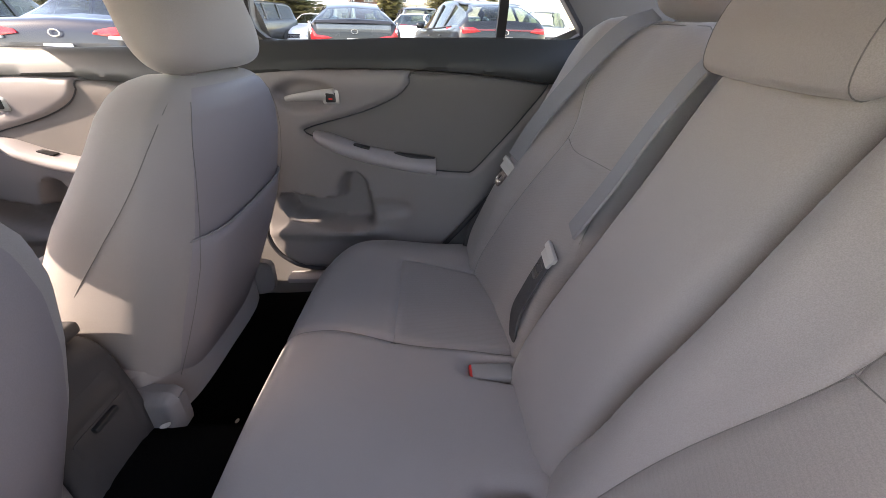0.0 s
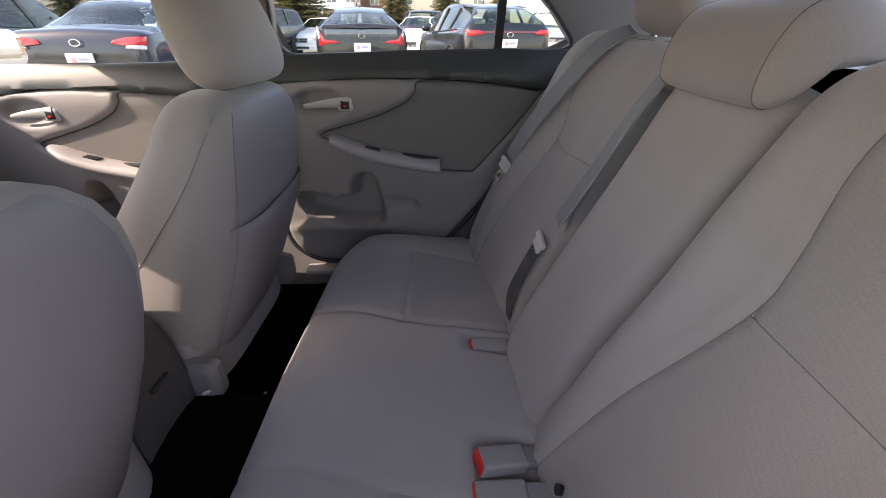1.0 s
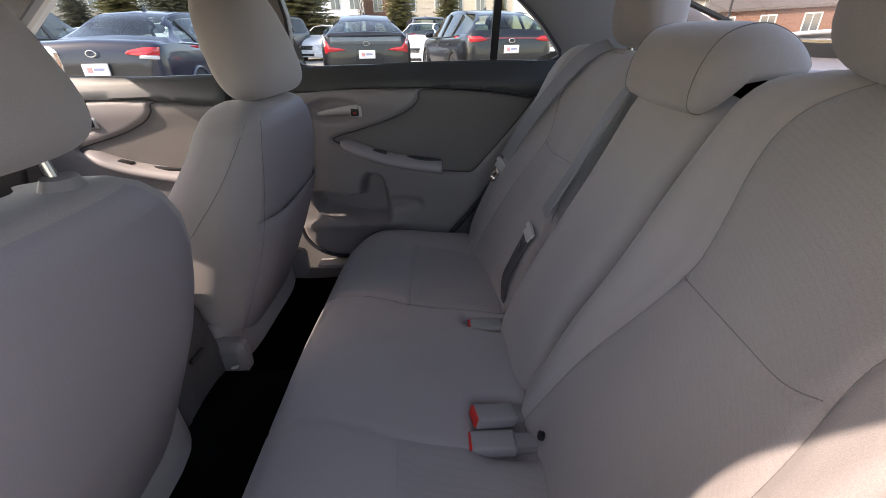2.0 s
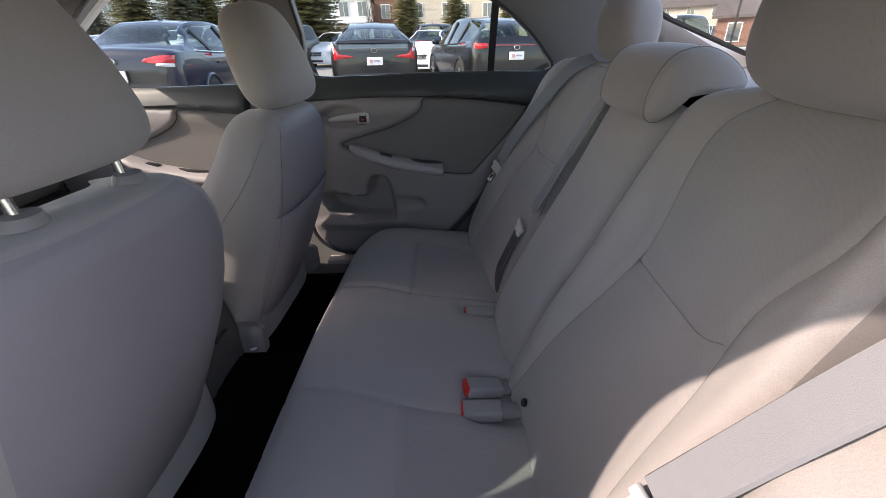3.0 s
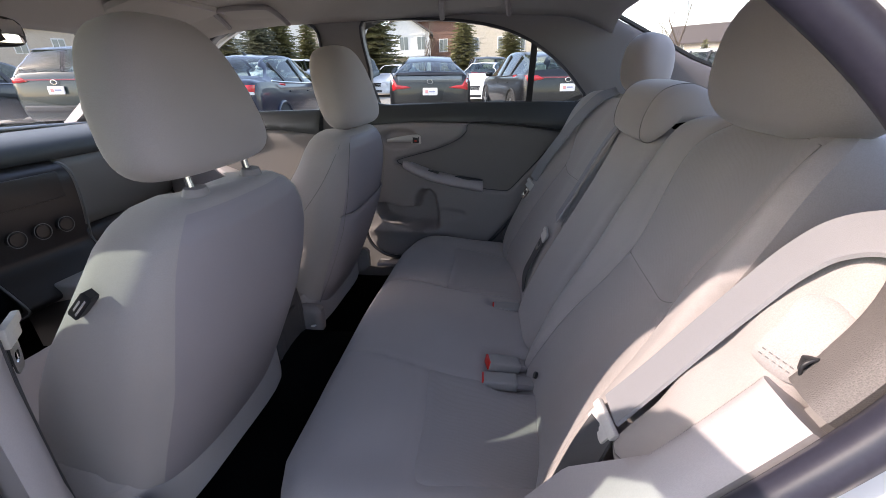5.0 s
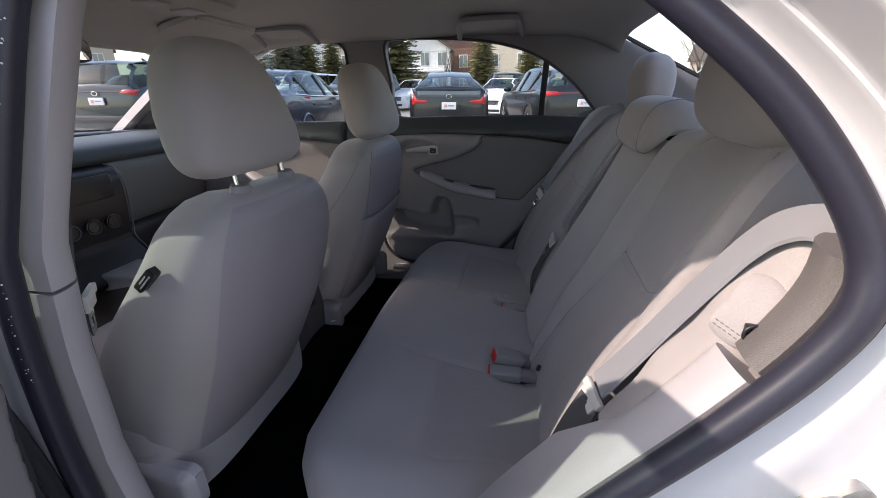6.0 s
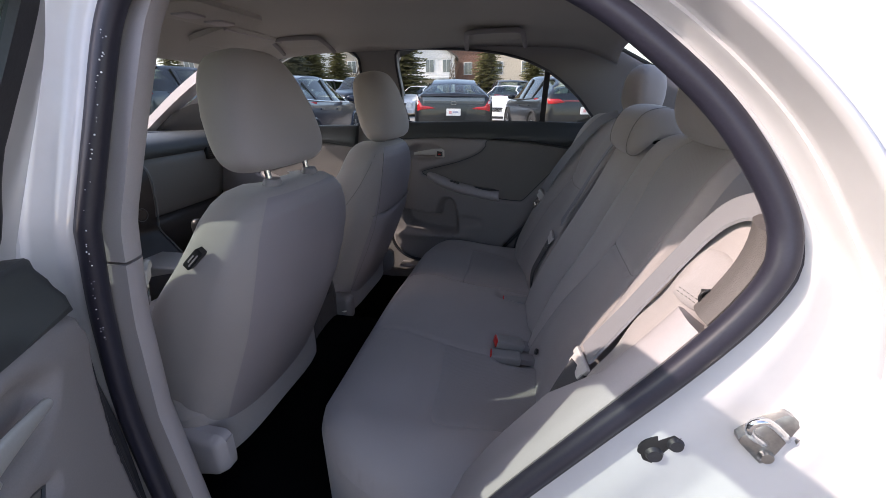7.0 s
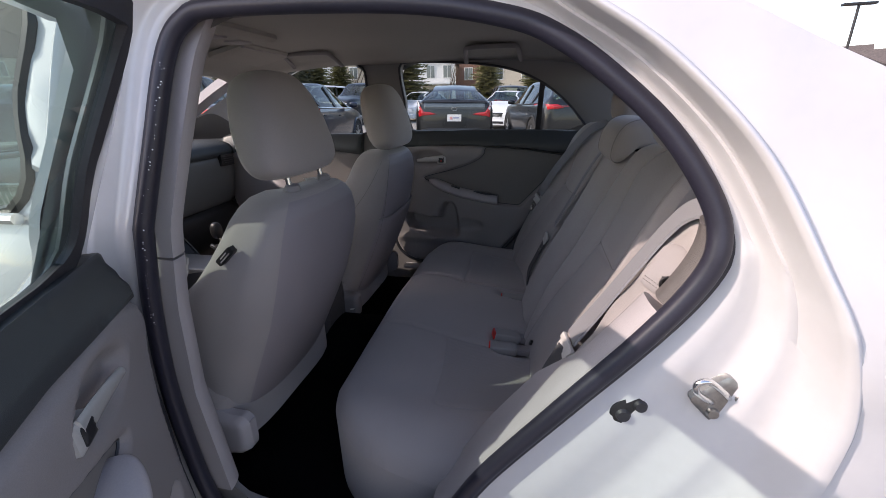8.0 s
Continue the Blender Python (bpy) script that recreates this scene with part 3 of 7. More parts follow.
def rear_bench():
    t = thing("rear_seat_cushion", "grey cloth rear bench cushion with stitched seams", "seat cushion", at=(0, 0, 0.25))
    out = rounded([(-0.312, -0.40), (-0.295, -0.50), (-0.235, -0.585), (-0.14, -0.635), (0.0, -0.65), (0.23, -0.645), (0.25, 0.0), (0.23, 0.645), (0.0, 0.665), (-0.12, 0.65), (-0.225, 0.59), (-0.295, 0.49), (-0.312, 0.40), (-0.314, 0.0)], 5)
    r_in = rounded([(-0.31, 0.20), (-0.19, 0.196), (-0.065, 0.167), (0.06, 0.157), (0.22, 0.150)], 5, False)
    l_in = rounded([(-0.31, -0.183), (-0.21, -0.182), (-0.06, -0.214), (0.063, -0.226), (0.22, -0.23)], 5, False)
    r_ins = rounded([(-0.075, 0.168), (-0.078, 0.33), (-0.082, 0.47), (-0.06, 0.487), (0.05, 0.465), (0.22, 0.435)], 5, False)
    l_ins = rounded([(-0.065, -0.215), (-0.052, -0.36), (-0.045, -0.48), (-0.02, -0.505), (0.05, -0.49), (0.22, -0.46)], 5, False)

    def lift(P):
        x, y = P[:, 0], P[:, 1]
        a = np.abs(y)
        h = 0.010 * np.exp(-((a - 0.34) / 0.10) ** 2) * -1.0 * np.clip((x + 0.12) / 0.1, 0, 1)
        h += 0.012 * np.exp(-((a - 0.54) / 0.06) ** 2)
        h += 0.010 * np.exp(-(y / 0.12) ** 2)
        h -= 0.03 * np.clip((-0.18 - x) / 0.12, 0, 1) ** 2
        h -= 0.02 * np.clip((a - 0.55) / 0.1, 0, 1) ** 2
        h -= 0.038 * np.exp(-((x - 0.125) / 0.055) ** 4 - ((y + 0.18) / 0.058) ** 4)
        h -= 0.026 * np.exp(-((x - 0.115) / 0.052) ** 4 - ((y - 0.105 + 0.15 * (x - 0.1)) / 0.026) ** 4)
        return h + 0.002 * np.sin(x * 23 + 3 * y) * np.sin(y * 17 - 5 * x)
    R = list(map(tuple, r_ins)) + [(0.22, 0.15), (0.06, 0.157)]
    L = list(map(tuple, l_ins)) + [(0.22, -0.23), (0.063, -0.226)]
    meshes = panel(out, lambda P, h: cushion_place(P, h), lift, 0.0085, 0.05, 0.18,
                   seams=[(r_in, 0.009, 0.007), (l_in, 0.003, 0.006), (r_ins, 0.004, 0.005), (l_ins, 0.0025, 0.005)], regions=[R, L])
    seam_lines([r_in], out, cushion_place, lift, 0.03, t, 0.0085, 0.0012, (0, 0, -0.25))
    seam_lines([r_ins], out, cushion_place, lift, 0.03, t, 0.0045, 0.0005, (0, 0, -0.25))
    for me, nm, mat in zip(meshes, ("pad", "insert", "insert"), (CLOTH, CLOTH_INSERT, CLOTH_INSERT)):
        ob = finish(nm, me, mat, t, angle=60)
        ob.location = (0, 0, -0.25)


NB = np.array((-0.912, 0.0, 0.410))


def back_place(P, h):
    y, z = P[:, 0], P[:, 1]
    x = 0.195 + 0.45 * (z - 0.47) - 0.054 * (y + 0.22)
    b = np.stack([x, y, z], 1)
    return b + h[:, None] * NB


def rear_back():
    t = thing("rear_seat_backrest", "grey cloth split folding rear backrest with stitched seams", "seat backrest", at=(0.25, 0, 0.44))
    L_in = rounded([(-0.160, 0.43), (-0.176, 0.505), (-0.204, 0.667), (-0.237, 0.795), (-0.234, 0.846), (-0.211, 0.934), (-0.216, 0.992), (-0.252, 1.024), (-0.31, 1.045), (-0.40, 1.045), (-0.462, 1.036), (-0.482, 0.93), (-0.450, 0.84), (-0.47, 0.73), (-0.505, 0.52), (-0.51, 0.43)], 5, False)
    R_in = L_in * np.array([-1, 1]) + np.array([-0.05, 0])
    left = [(-0.112, 0.43), (-0.112, 0.6), (-0.112, 0.8), (-0.115, 0.95), (-0.124, 1.0), (-0.16, 1.03), (-0.24, 1.053), (-0.40, 1.053), (-0.48, 1.03), (-0.515, 0.95), (-0.524, 0.80), (-0.530, 0.60), (-0.548, 0.43)]
    mid = [(-0.105, 0.44), (-0.105, 0.6), (-0.105, 0.8), (-0.107, 0.95), (-0.10, 0.995), (0.0, 1.0), (0.08, 0.995), (0.102, 0.95), (0.115, 0.8), (0.128, 0.6), (0.138, 0.44)]
    right = [(0.56, 0.43), (0.585, 0.6), (0.585, 0.8), (0.56, 0.97), (0.525, 1.035), (0.45, 1.053), (0.25, 1.053), (0.18, 1.03), (0.15, 1.0), (0.142, 0.95), (0.145, 0.8), (0.152, 0.6), (0.16, 0.43)]
    for nm, out, sign in (("wide_section", left, -1), ("centre_section", mid, 0), ("narrow_section", right, 1)):
        line = L_in if sign < 0 else R_in

        def lift(P, sign=sign):
            y, z = P[:, 0], P[:, 1]
            if sign == 0:
                h = 0.026 * (1 - np.minimum(1, np.abs((y - 0.008) / 0.125)) ** 4) + 0.006
            else:
                a = -y if sign < 0 else y + 0.05
                wing = 0.050 if sign < 0 else 0.048
                h = 0.018 * np.exp(-((a - 0.155) / 0.035) ** 2) + wing * np.clip((a - 0.36) / 0.17, 0, 1) ** 1.5 + 0.012
                h = h + 0.006 * np.exp(-((a - 0.33) / 0.09) ** 2)
            h = h + 0.010 * np.exp(-((z - 0.62) / 0.12) ** 2) - 0.03 * np.clip((z - 0.95) / 0.11, 0, 1) ** 2 - 0.015 * np.clip((0.52 - z) / 0.1, 0, 1) ** 2
            return h + 0.0018 * np.sin(z * 21 + 4 * y) * np.sin(y * 19 - 6 * z)
        seams, regs = [], []
        if sign:
            cross = rounded([(-0.237, 0.795), (-0.32, 0.791), (-0.405, 0.787), (-0.445, 0.80)], 5, False)
            if sign > 0:
                cross = cross * np.array([-1, 1]) + np.array([-0.05, 0.02])
            seams = [(line, 0.006, 0.006), (cross, 0.005, 0.005)]
            regs = [list(map(tuple, line))]
        edge = rounded(out, 5)
        ms = panel(edge, back_place, lift, 0.0085, 0.026, 0.06, seams=seams, regions=regs)
        s = finish(nm, ms[0], CLOTH, t, angle=60)
        s.location = (-0.25, 0, -0.44)
        if sign:
            finish("insert", ms[1], CLOTH_INSERT, s, angle=60)
            seam_lines([line], edge, back_place, lift, 0.012, s, 0.0059, 0.0006)
            seam_lines([cross], edge, back_place, lift, 0.012, s, 0.0050, 0.0007)
    # unseen black board, added to stop light leaking through the gaps
    me = panel([(-0.55, 0.43), (0.57, 0.43), (0.55, 0.98), (0.16, 1.0), (0.13, 1.035), (-0.14, 1.035), (-0.22, 1.03), (-0.50, 0.98)], back_place, lambda P: -0.058 + 0 * P[:, 0], 0.05, 0.004, 0.01)[0]
    finish("backing", me, CARPET, t, "unseen black board that darkens the gaps between the sections").location = (-0.25, 0, -0.44)
    # black strip under the centre belt, added as the shade of the gap
    me = panel([(0.075, 0.45), (0.165, 0.45), (0.155, 0.97), (0.07, 0.97)], back_place, lambda P: -0.012 + 0 * P[:, 0], 0.02, 0.002, 0.01)[0]
    finish("belt_channel", me, CARPET, t, "black strip standing in for the shade in the belt gap").location = (-0.25, 0, -0.44)
    # child seat anchor holes, the dark inside them drawn as black discs
    for y, z in ((-0.50, 0.475), (-0.222, 0.475), (0.20, 0.50), (0.434, 0.51)):
        c = back_place(np.array([[y, z]]), np.array([0.020]))[0]
        bm = bmesh.new()
        bmesh.ops.create_cone(bm, cap_ends=True, segments=14, radius1=0.008, radius2=0.008, depth=0.006)
        bmesh.ops.transform(bm, matrix=Matrix.Translation(c) @ pose(0, 0, 0, 0, -67, 0), verts=bm.verts)
        part("anchor_plug", bm, BLACK, t).location = (-0.25, 0, -0.44)


def side_bolster(side):
    """A padded roll leaning along the backrest's outer edge, its foot cut off on a slant."""
    t = thing("side_bolster", "grey cloth bolster beside the rear backrest", "seat bolster", "rear seat bolsters")
    u = Vector((0.461, 0, 0.887))
    nf = Vector((-0.887, 0, 0.461))
    foot = Vector((0.237, side * 0.606, 0.676))
    rings = []
    for s, k in [(-0.004, 0.80), (0.0, 0.92), (0.006, 0.985), (0.014, 1.0)] + [(x, 1.0) for x in np.linspace(0.03, 0.30, 20)] + [(0.318, 0.97), (0.335, 0.88), (0.346, 0.72), (0.352, 0.45)]:
        ring = []
        for i in range(32):
            a = 2 * math.pi * i / 32
            cy, cn = math.copysign(abs(math.cos(a)) ** 0.75, math.cos(a)) * k, math.copysign(abs(math.sin(a)) ** 0.75, math.sin(a)) * k
            slant = 0.95 * max(0.0, cy + 0.15) * 0.056 * max(0.0, 1 - s / 0.30)
            crease = 0.004 * math.exp(-((s - 0.045 - 0.012 * cy) / 0.010) ** 2) * (1 if cy > 0.1 else 0) + 0.0025 * math.sin(s * 47 + 3 * cy)
            fat = 1 + 0.10 * math.sin(math.pi * min(1.0, s / 0.30))
            ring.append(tuple(foot + u * (s + slant) + Vector((0, side, 0)) * (0.056 * cy) + nf * ((0.048 * cn - 0.048) * fat - crease)))
        rings.append(ring)
    pad = part("pad", loft(rings), CLOTH, t, angle=60)
    hem = [Vector(p) for p in rings[2]]
    part("seam", sweep(hem, circle(0.0012, 6), closed=True, up=tuple(u)), THREAD, pad, "dark stitched hem")
    if side < 0:
        # strap folded over the bolster's outer shoulder
        y = Vector((0.50, 0.10, 0.86)).normalized()
        z = (Vector((-0.66, -0.66, 0.34)) - y * y.dot(Vector((-0.66, -0.66, 0.34)))).normalized()
        m = Matrix.Translation((0.350, -0.645, 0.893)) @ Matrix((y.cross(z), y, z)).transposed().to_4x4()
        out = rounded([(-0.019, -0.034), (0.019, -0.034), (0.0195, 0.0), (0.019, 0.036), (-0.019, 0.036), (-0.0195, 0.0)], 3)
        lay = lambda P, h: np.array([tuple(m @ Vector((p[0], p[1], 0.006 + hh - 5.5 * p[1] * p[1]))) for p, hh in zip(P, h)])
        st = finish("strap", panel(out, lay, None, 0.005, 0.003, 0.006)[0], CLOTH, t, "stitched cloth strap across the bolster")
        for b in (-0.028, -0.023):
            for a in np.linspace(-0.0155, 0.0125, 6):
                p = lay(np.array([(a, b), (a + 0.003, b)]), np.array([0.0005, 0.0005]))
                part("stitch", sweep([tuple(v) for v in p], circle(0.0006, 6), up=(0.3, 0.2, 0.9)), THREAD, st, "dark stitch")


rear_bench()
rear_back()
side_bolster(-1)
side_bolster(1)


def headrest(name, at, size, group, wide=1.0, tilt=0, posts=True, power=(3.2, 2.8), label="grey cloth head restraint on two steel posts", taper=0.0, gap=0.05, spread=0.075, ahead=0.0):
    t = thing(name, label, "headrest", group, at=at)

    def shape(x, y, z):
        k = z / size[2]
        y = y * (1 - taper * k * (1 if k > 0 else 0.6))
        x = x * (1 - 0.18 * k * k) - 0.012 * k - ahead
        return (x, y, z)
    bm = pillow(size, power, 44, 22, shape)
    bmesh.ops.transform(bm, matrix=pose(0, 0, 0, 0, tilt, 0), verts=bm.verts)
    cu = part("cushion", bm, CLOTH, t, angle=80)
    for sg in (-1, 1):
        line = []
        for i in range(36):
            a = 2 * math.pi * i / 36
            e = 2 / power[1]
            ky = 0.86 ** power[1]
            rad = (1 - ky) ** (1 / power[1])
            ca, sa = math.cos(a), math.sin(a)
            x = size[0] * rad * math.copysign(abs(ca) ** e, ca)
            z = size[2] * rad * math.copysign(abs(sa) ** (2 / power[0]), sa)
            line.append(pose(0, 0, 0, 0, tilt, 0) @ Vector(shape(x * 1.005, sg * size[1] * 0.86, z * 1.005)))
        if wide > 1:
            part("seam", sweep(line, circle(0.0013, 6), closed=True, up=(0, 1, 0)), THREAD, cu, "dark stitched seam")
    if posts:
        for y in (-spread, spread):
            z0 = -size[2] - gap - 0.03
            path = [(0.012, y, z0), (0.006, y, (z0 - size[2]) / 2), (0.0, y, -size[2] + 0.03)]
            part("post", sweep(path, circle(0.0063, 12), up=(1, 0, 0)), CHROME, t, "chrome post")
            bm = bmesh.new()
            bmesh.ops.create_cone(bm, cap_ends=True, segments=20, radius1=0.022, radius2=0.017, depth=0.012)
            bmesh.ops.transform(bm, matrix=Matrix.Translation((0.012, y, -size[2] - gap + 0.002)) @ pose(0, 0, 0, 0, 8, 0) @ Matrix.Diagonal((0.8, 1.15, 1, 1)), verts=bm.verts)
            part("guide", bm, TRIM_MID, t, "grey plastic guide")
    return t


headrest("rear_headrest", (0.464, -0.352, 1.112), (0.070, 0.148, 0.092), "rear headrests", tilt=14, taper=0.12, gap=0.015)
headrest("rear_headrest", (0.488, 0.36, 1.122), (0.056, 0.118, 0.078), "rear headrests", tilt=14, taper=0.12, gap=0.015)


def centre_headrest():
    t = thing("rear_headrest", "low grey cloth centre head restraint capping the backrest", "headrest", "rear headrests", at=(0.43, 0, 1.0))
    prof = rounded([(0.358, 0.987), (0.362, 1.031), (0.387, 1.072), (0.434, 1.083), (0.479, 1.064), (0.506, 1.034), (0.496, 1.020), (0.45, 1.016), (0.408, 1.006), (0.380, 0.976)], 5)
    mid = prof.mean(0)
    rings = []
    for y, k in ((-0.106, 0.985), (-0.100, 1.0), (-0.06, 1.03), (0.0, 1.045), (0.06, 1.03), (0.094, 1.0), (0.100, 0.985)):
        rings.append([(mid[0] + (x - mid[0]) * k - 0.43, y, mid[1] + (z - mid[1]) * k - 1.0 + 0.006 * (y + 0.1) / 0.2) for x, z in prof])
    part("cover", loft(rings, cap=False), CLOTH, t, angle=60)
    for y, s in ((-0.106, -1), (0.100, 1)):
        caps = []
        for k, d in ((0.985, 0.0), (0.965, 0.004), (0.9, 0.010), (0.7, 0.018), (0.4, 0.022), (0.1, 0.023)):
            caps.append([(mid[0] + (x - mid[0]) * k - 0.43, y + s * d, mid[1] + (z - mid[1]) * k - 1.0 + 0.006 * (y + 0.1) / 0.2) for x, z in prof])
        part("end_panel", loft(caps), CLOTH, t, "cloth end panel", angle=70)
        part("seam", sweep([(mid[0] + (x - mid[0]) * 0.99 - 0.43, y + s * 0.001, mid[1] + (z - mid[1]) * 0.99 - 1.0 + 0.006 * (y + 0.1) / 0.2) for x, z in prof], circle(0.0006, 6), closed=True, up=(0, 1, 0)), THREAD, t, "dark stitched seam")


centre_headrest()


# ---- front seats ----
def front_seat(cy, x0, name_label, pocket, dz=0.0):
    t = thing("front_seat", name_label, "car seat", "front seats", at=(x0, cy, 0.25))
    st = [  # z, x of the rear face, half width, thickness
        (0.34, -0.160, 0.185, 0.10), (0.37, -0.145, 0.228, 0.13), (0.42, -0.115, 0.240, 0.19), (0.50, -0.072, 0.246, 0.255), (0.58, -0.032, 0.250, 0.275), (0.66, 0.004, 0.254, 0.265), (0.74, 0.028, 0.256, 0.225),
        (0.81, 0.042, 0.250, 0.172), (0.86, 0.046, 0.236, 0.138), (0.90, 0.046, 0.210, 0.122), (0.925, 0.040, 0.180, 0.105), (0.942, 0.028, 0.145, 0.08), (0.950, 0.012, 0.10, 0.045)]
    st = [(z + dz * min(1, max(0, (z - 0.4) / 0.4)), x, w, d) for z, x, w, d in st]
    zs = np.array([s[0] for s in st])
    fine = np.concatenate([np.linspace(0.34, 0.88, 34), np.linspace(0.89, 0.95 + dz, 16)])
    n = 64
    rings = []
    for z in fine:
        xr, w, d = (np.interp(z, zs, [s[i] for s in st]) for i in (1, 2, 3))
        ring = []
        for i in range(n):
            a = 2 * math.pi * i / n
            ca, sa = math.cos(a), math.sin(a)
            px = abs(ca) ** 0.62 * (1 if ca > 0 else -1)
            py = abs(sa) ** 0.62 * (1 if sa > 0 else -1)
            x = xr - d / 2 + px * d / 2
            bol = 0.03 * math.exp(-((abs(py) - 0.85) / 0.18) ** 2) if px < 0 else 0.0
            crown = 0.012 * (1 - py * py) if px > 0 else 0
            ring.append((x - bol + crown - 0.012, py * w, z - 0.25))
        rings.append(ring)
    bm = loft(rings)
    me = bpy.data.meshes.new("seat")
    bm.to_mesh(me)
    bm.free()
    # the rear panel is cut from the cover along the two edge seams
    shell = bmesh.new()
    shell.from_mesh(me)
    cut = bmesh.new()
    cut.from_mesh(me)

    def is_rear(f):
        c = f.calc_center_median()
        w = np.interp(c.z + 0.25, zs, [s[2] for s in st])
        xr = np.interp(c.z + 0.25, zs, [s[1] for s in st])
        return c.x > xr - 0.045 and abs(c.y) < w * (0.76 if pocket else 0.82) and c.z + 0.25 < 0.935 + dz
    bmesh.ops.delete(shell, geom=[f for f in shell.faces if is_rear(f)], context="FACES")
    bmesh.ops.delete(cut, geom=[f for f in cut.faces if not is_rear(f)], context="FACES")
    b = part("backrest", shell, CLOTH, t, angle=70)
    part("back_panel", cut, SEATBACK, b, "smooth grey vinyl rear panel", angle=70)
    # edge seams of the rear panel
    for sg in (-1, 1) if pocket else ():
        line = []
        for z in np.linspace(0.40, 0.915 + dz, 40):
            xr, w = (np.interp(z, zs, [q[i] for q in st]) for i in (1, 2))
            line.append((xr - 0.012 - 0.003, sg * w * 0.765, z - 0.25))
        part("seam", sweep(line, circle(0.0006, 6), up=(1, 0, 0.3)), THREAD, b, "dark stitched seam")
    if pocket:
        line = []
        for k in np.linspace(0, 1, 30):
            z = 0.52 + 0.40 * k + dz * k
            xr, w, d = (np.interp(z, zs, [q[i] for q in st]) for i in (1, 2, 3))
            back = 0.80 - 0.62 * k ** 1.3
            e = abs(2 * back - 1) ** (1 / 0.62)
            line.append((xr - 0.012 - d * back, -w * (1 - e * e) ** 0.31 - 0.0008, z - 0.25))
        part("seam", sweep(line, circle(0.0007, 6), up=(0, 1, 0.2)), THREAD, b, "dark stitched seam")
        rings = []
        for z in np.linspace(0.36, 0.725, 16):
            xr, w = (np.interp(z, zs, [s[i] for s in st]) for i in (1, 2))
            k = (z - 0.36) / 0.365
            row = []
            for y in np.linspace(-0.97, 0.97, 25):
                zz = z + 0.018 * (y + 0.97) / 1.94 * k
                row.append((xr + 0.0035 + 0.007 * (1 - y * y) * math.sin(math.pi * (0.1 + 0.6 * k)) - 0.060 * abs(y) ** 6, y * w * 0.86, zz - 0.25))
            rings.append(row)
        ob = part("pocket", loft(rings, cap=False, closed=False), SEATBACK, b, "grey map pocket with an open top")
        md = ob.modifiers.new("thick", "SOLIDIFY")
        md.thickness, md.offset = 0.004, -1
        part("piping", sweep([(x + 0.001, y, z + 0.0015) for x, y, z in rings[-1]], circle(0.0022, 6), up=(1, 0, 0.3)), TRIM_MID, ob, "grey piping along the pocket top")
    # seat cushion
    out = rounded([(-0.63, -0.20), (-0.60, -0.245), (-0.36, -0.262), (-0.16, -0.24), (-0.13, 0.0), (-0.16, 0.24), (-0.36, 0.262), (-0.60, 0.245), (-0.63, 0.20), (-0.64, 0.0)], 5)

    def lift(P):
        a = np.abs(P[:, 1])
        return 0.025 * np.exp(-((a - 0.21) / 0.045) ** 2) - 0.02 * np.clip((-0.5 - P[:, 0]) / 0.1, 0, 1) ** 2
    me = panel(out, lambda P, h: np.stack([P[:, 0], P[:, 1], 0.24 - 0.14 * (P[:, 0] + 0.1) + h], 1), lift, 0.018, 0.045, 0.10)[0]
    finish("seat_cushion", me, CLOTH, t, angle=60)
    # recliner covers, rails
    for s in (-1, 1) if cy > 0 else (-1,):
        hi = 0.72
        prof = rounded([(-0.56, 0.06), (-0.545, 0.13), (-0.40, 0.17), (-0.26, 0.215), (-0.16, 0.262 * hi), (-0.112, 0.258 * hi), (-0.098, 0.235 * hi), (-0.098, 0.17), (-0.10, 0.105), (-0.115, 0.085), (-0.15, 0.075), (-0.3, 0.06)], 4)
        me = panel(prof, lambda P, h, s=s: np.stack([P[:, 0], s * (0.245 + h), P[:, 1]], 1), lambda P: 0.028 + 0 * P[:, 0], 0.008, 0.02, 0.02)[0]
        # passenger's covers take a darker grey, shade put into the colour
        finish("side_cover", me, TRIM if cy < 0 else TRIM_MID, t, "grey plastic side cover")
        part("rail", box(-0.55, -0.16, s * 0.19 - 0.018, s * 0.19 + 0.018, 0.02, 0.065, 0.004), CARPET, t, "black steel seat rail")
    part("underframe", box(-0.5, -0.16, -0.2, 0.2, 0.06, 0.12, 0.02), CARPET, t)
    return t


driver = front_seat(-0.332, -0.380, "grey cloth driver seat with a vinyl rear panel", False)
passenger = front_seat(0.345, -0.385, "grey cloth passenger seat with a map pocket", True, 0.025)
for _y, _x in ((-0.332, -0.385), (0.345, -0.392)):
    headrest("front_headrest", (_x - 0.012, _y, 1.098 if _y < 0 else 1.092), (0.066, 0.142, 0.120), "front headrests", tilt=-9, taper=0.32, power=(4.4, 3.2), gap=0.024 if _y < 0 else 0.0, ahead=0.038 if _y < 0 else 0.004)


# ---- doors ----
def smooth_in(P, poly, blend):
    d = distance(P, poly, True)
    s = np.where(inside(P, poly), d, -d)
    t = np.clip(s / blend * 0.5 + 0.5, 0, 1)
    return t * t * (3 - 2 * t)


CARD_REAR = [(-0.487, 0.938), (-0.482, 0.75), (-0.488, 0.62), (-0.505, 0.50), (-0.495, 0.44), (-0.455, 0.395), (-0.38, 0.368), (-0.14, 0.362), (-0.04, 0.38), (0.035, 0.452), (0.216, 0.666), (0.295, 0.79), (0.338, 0.872), (0.343, 0.900), (0.294, 0.909), (0.135, 0.932), (-0.034, 0.945), (-0.241, 0.950)]
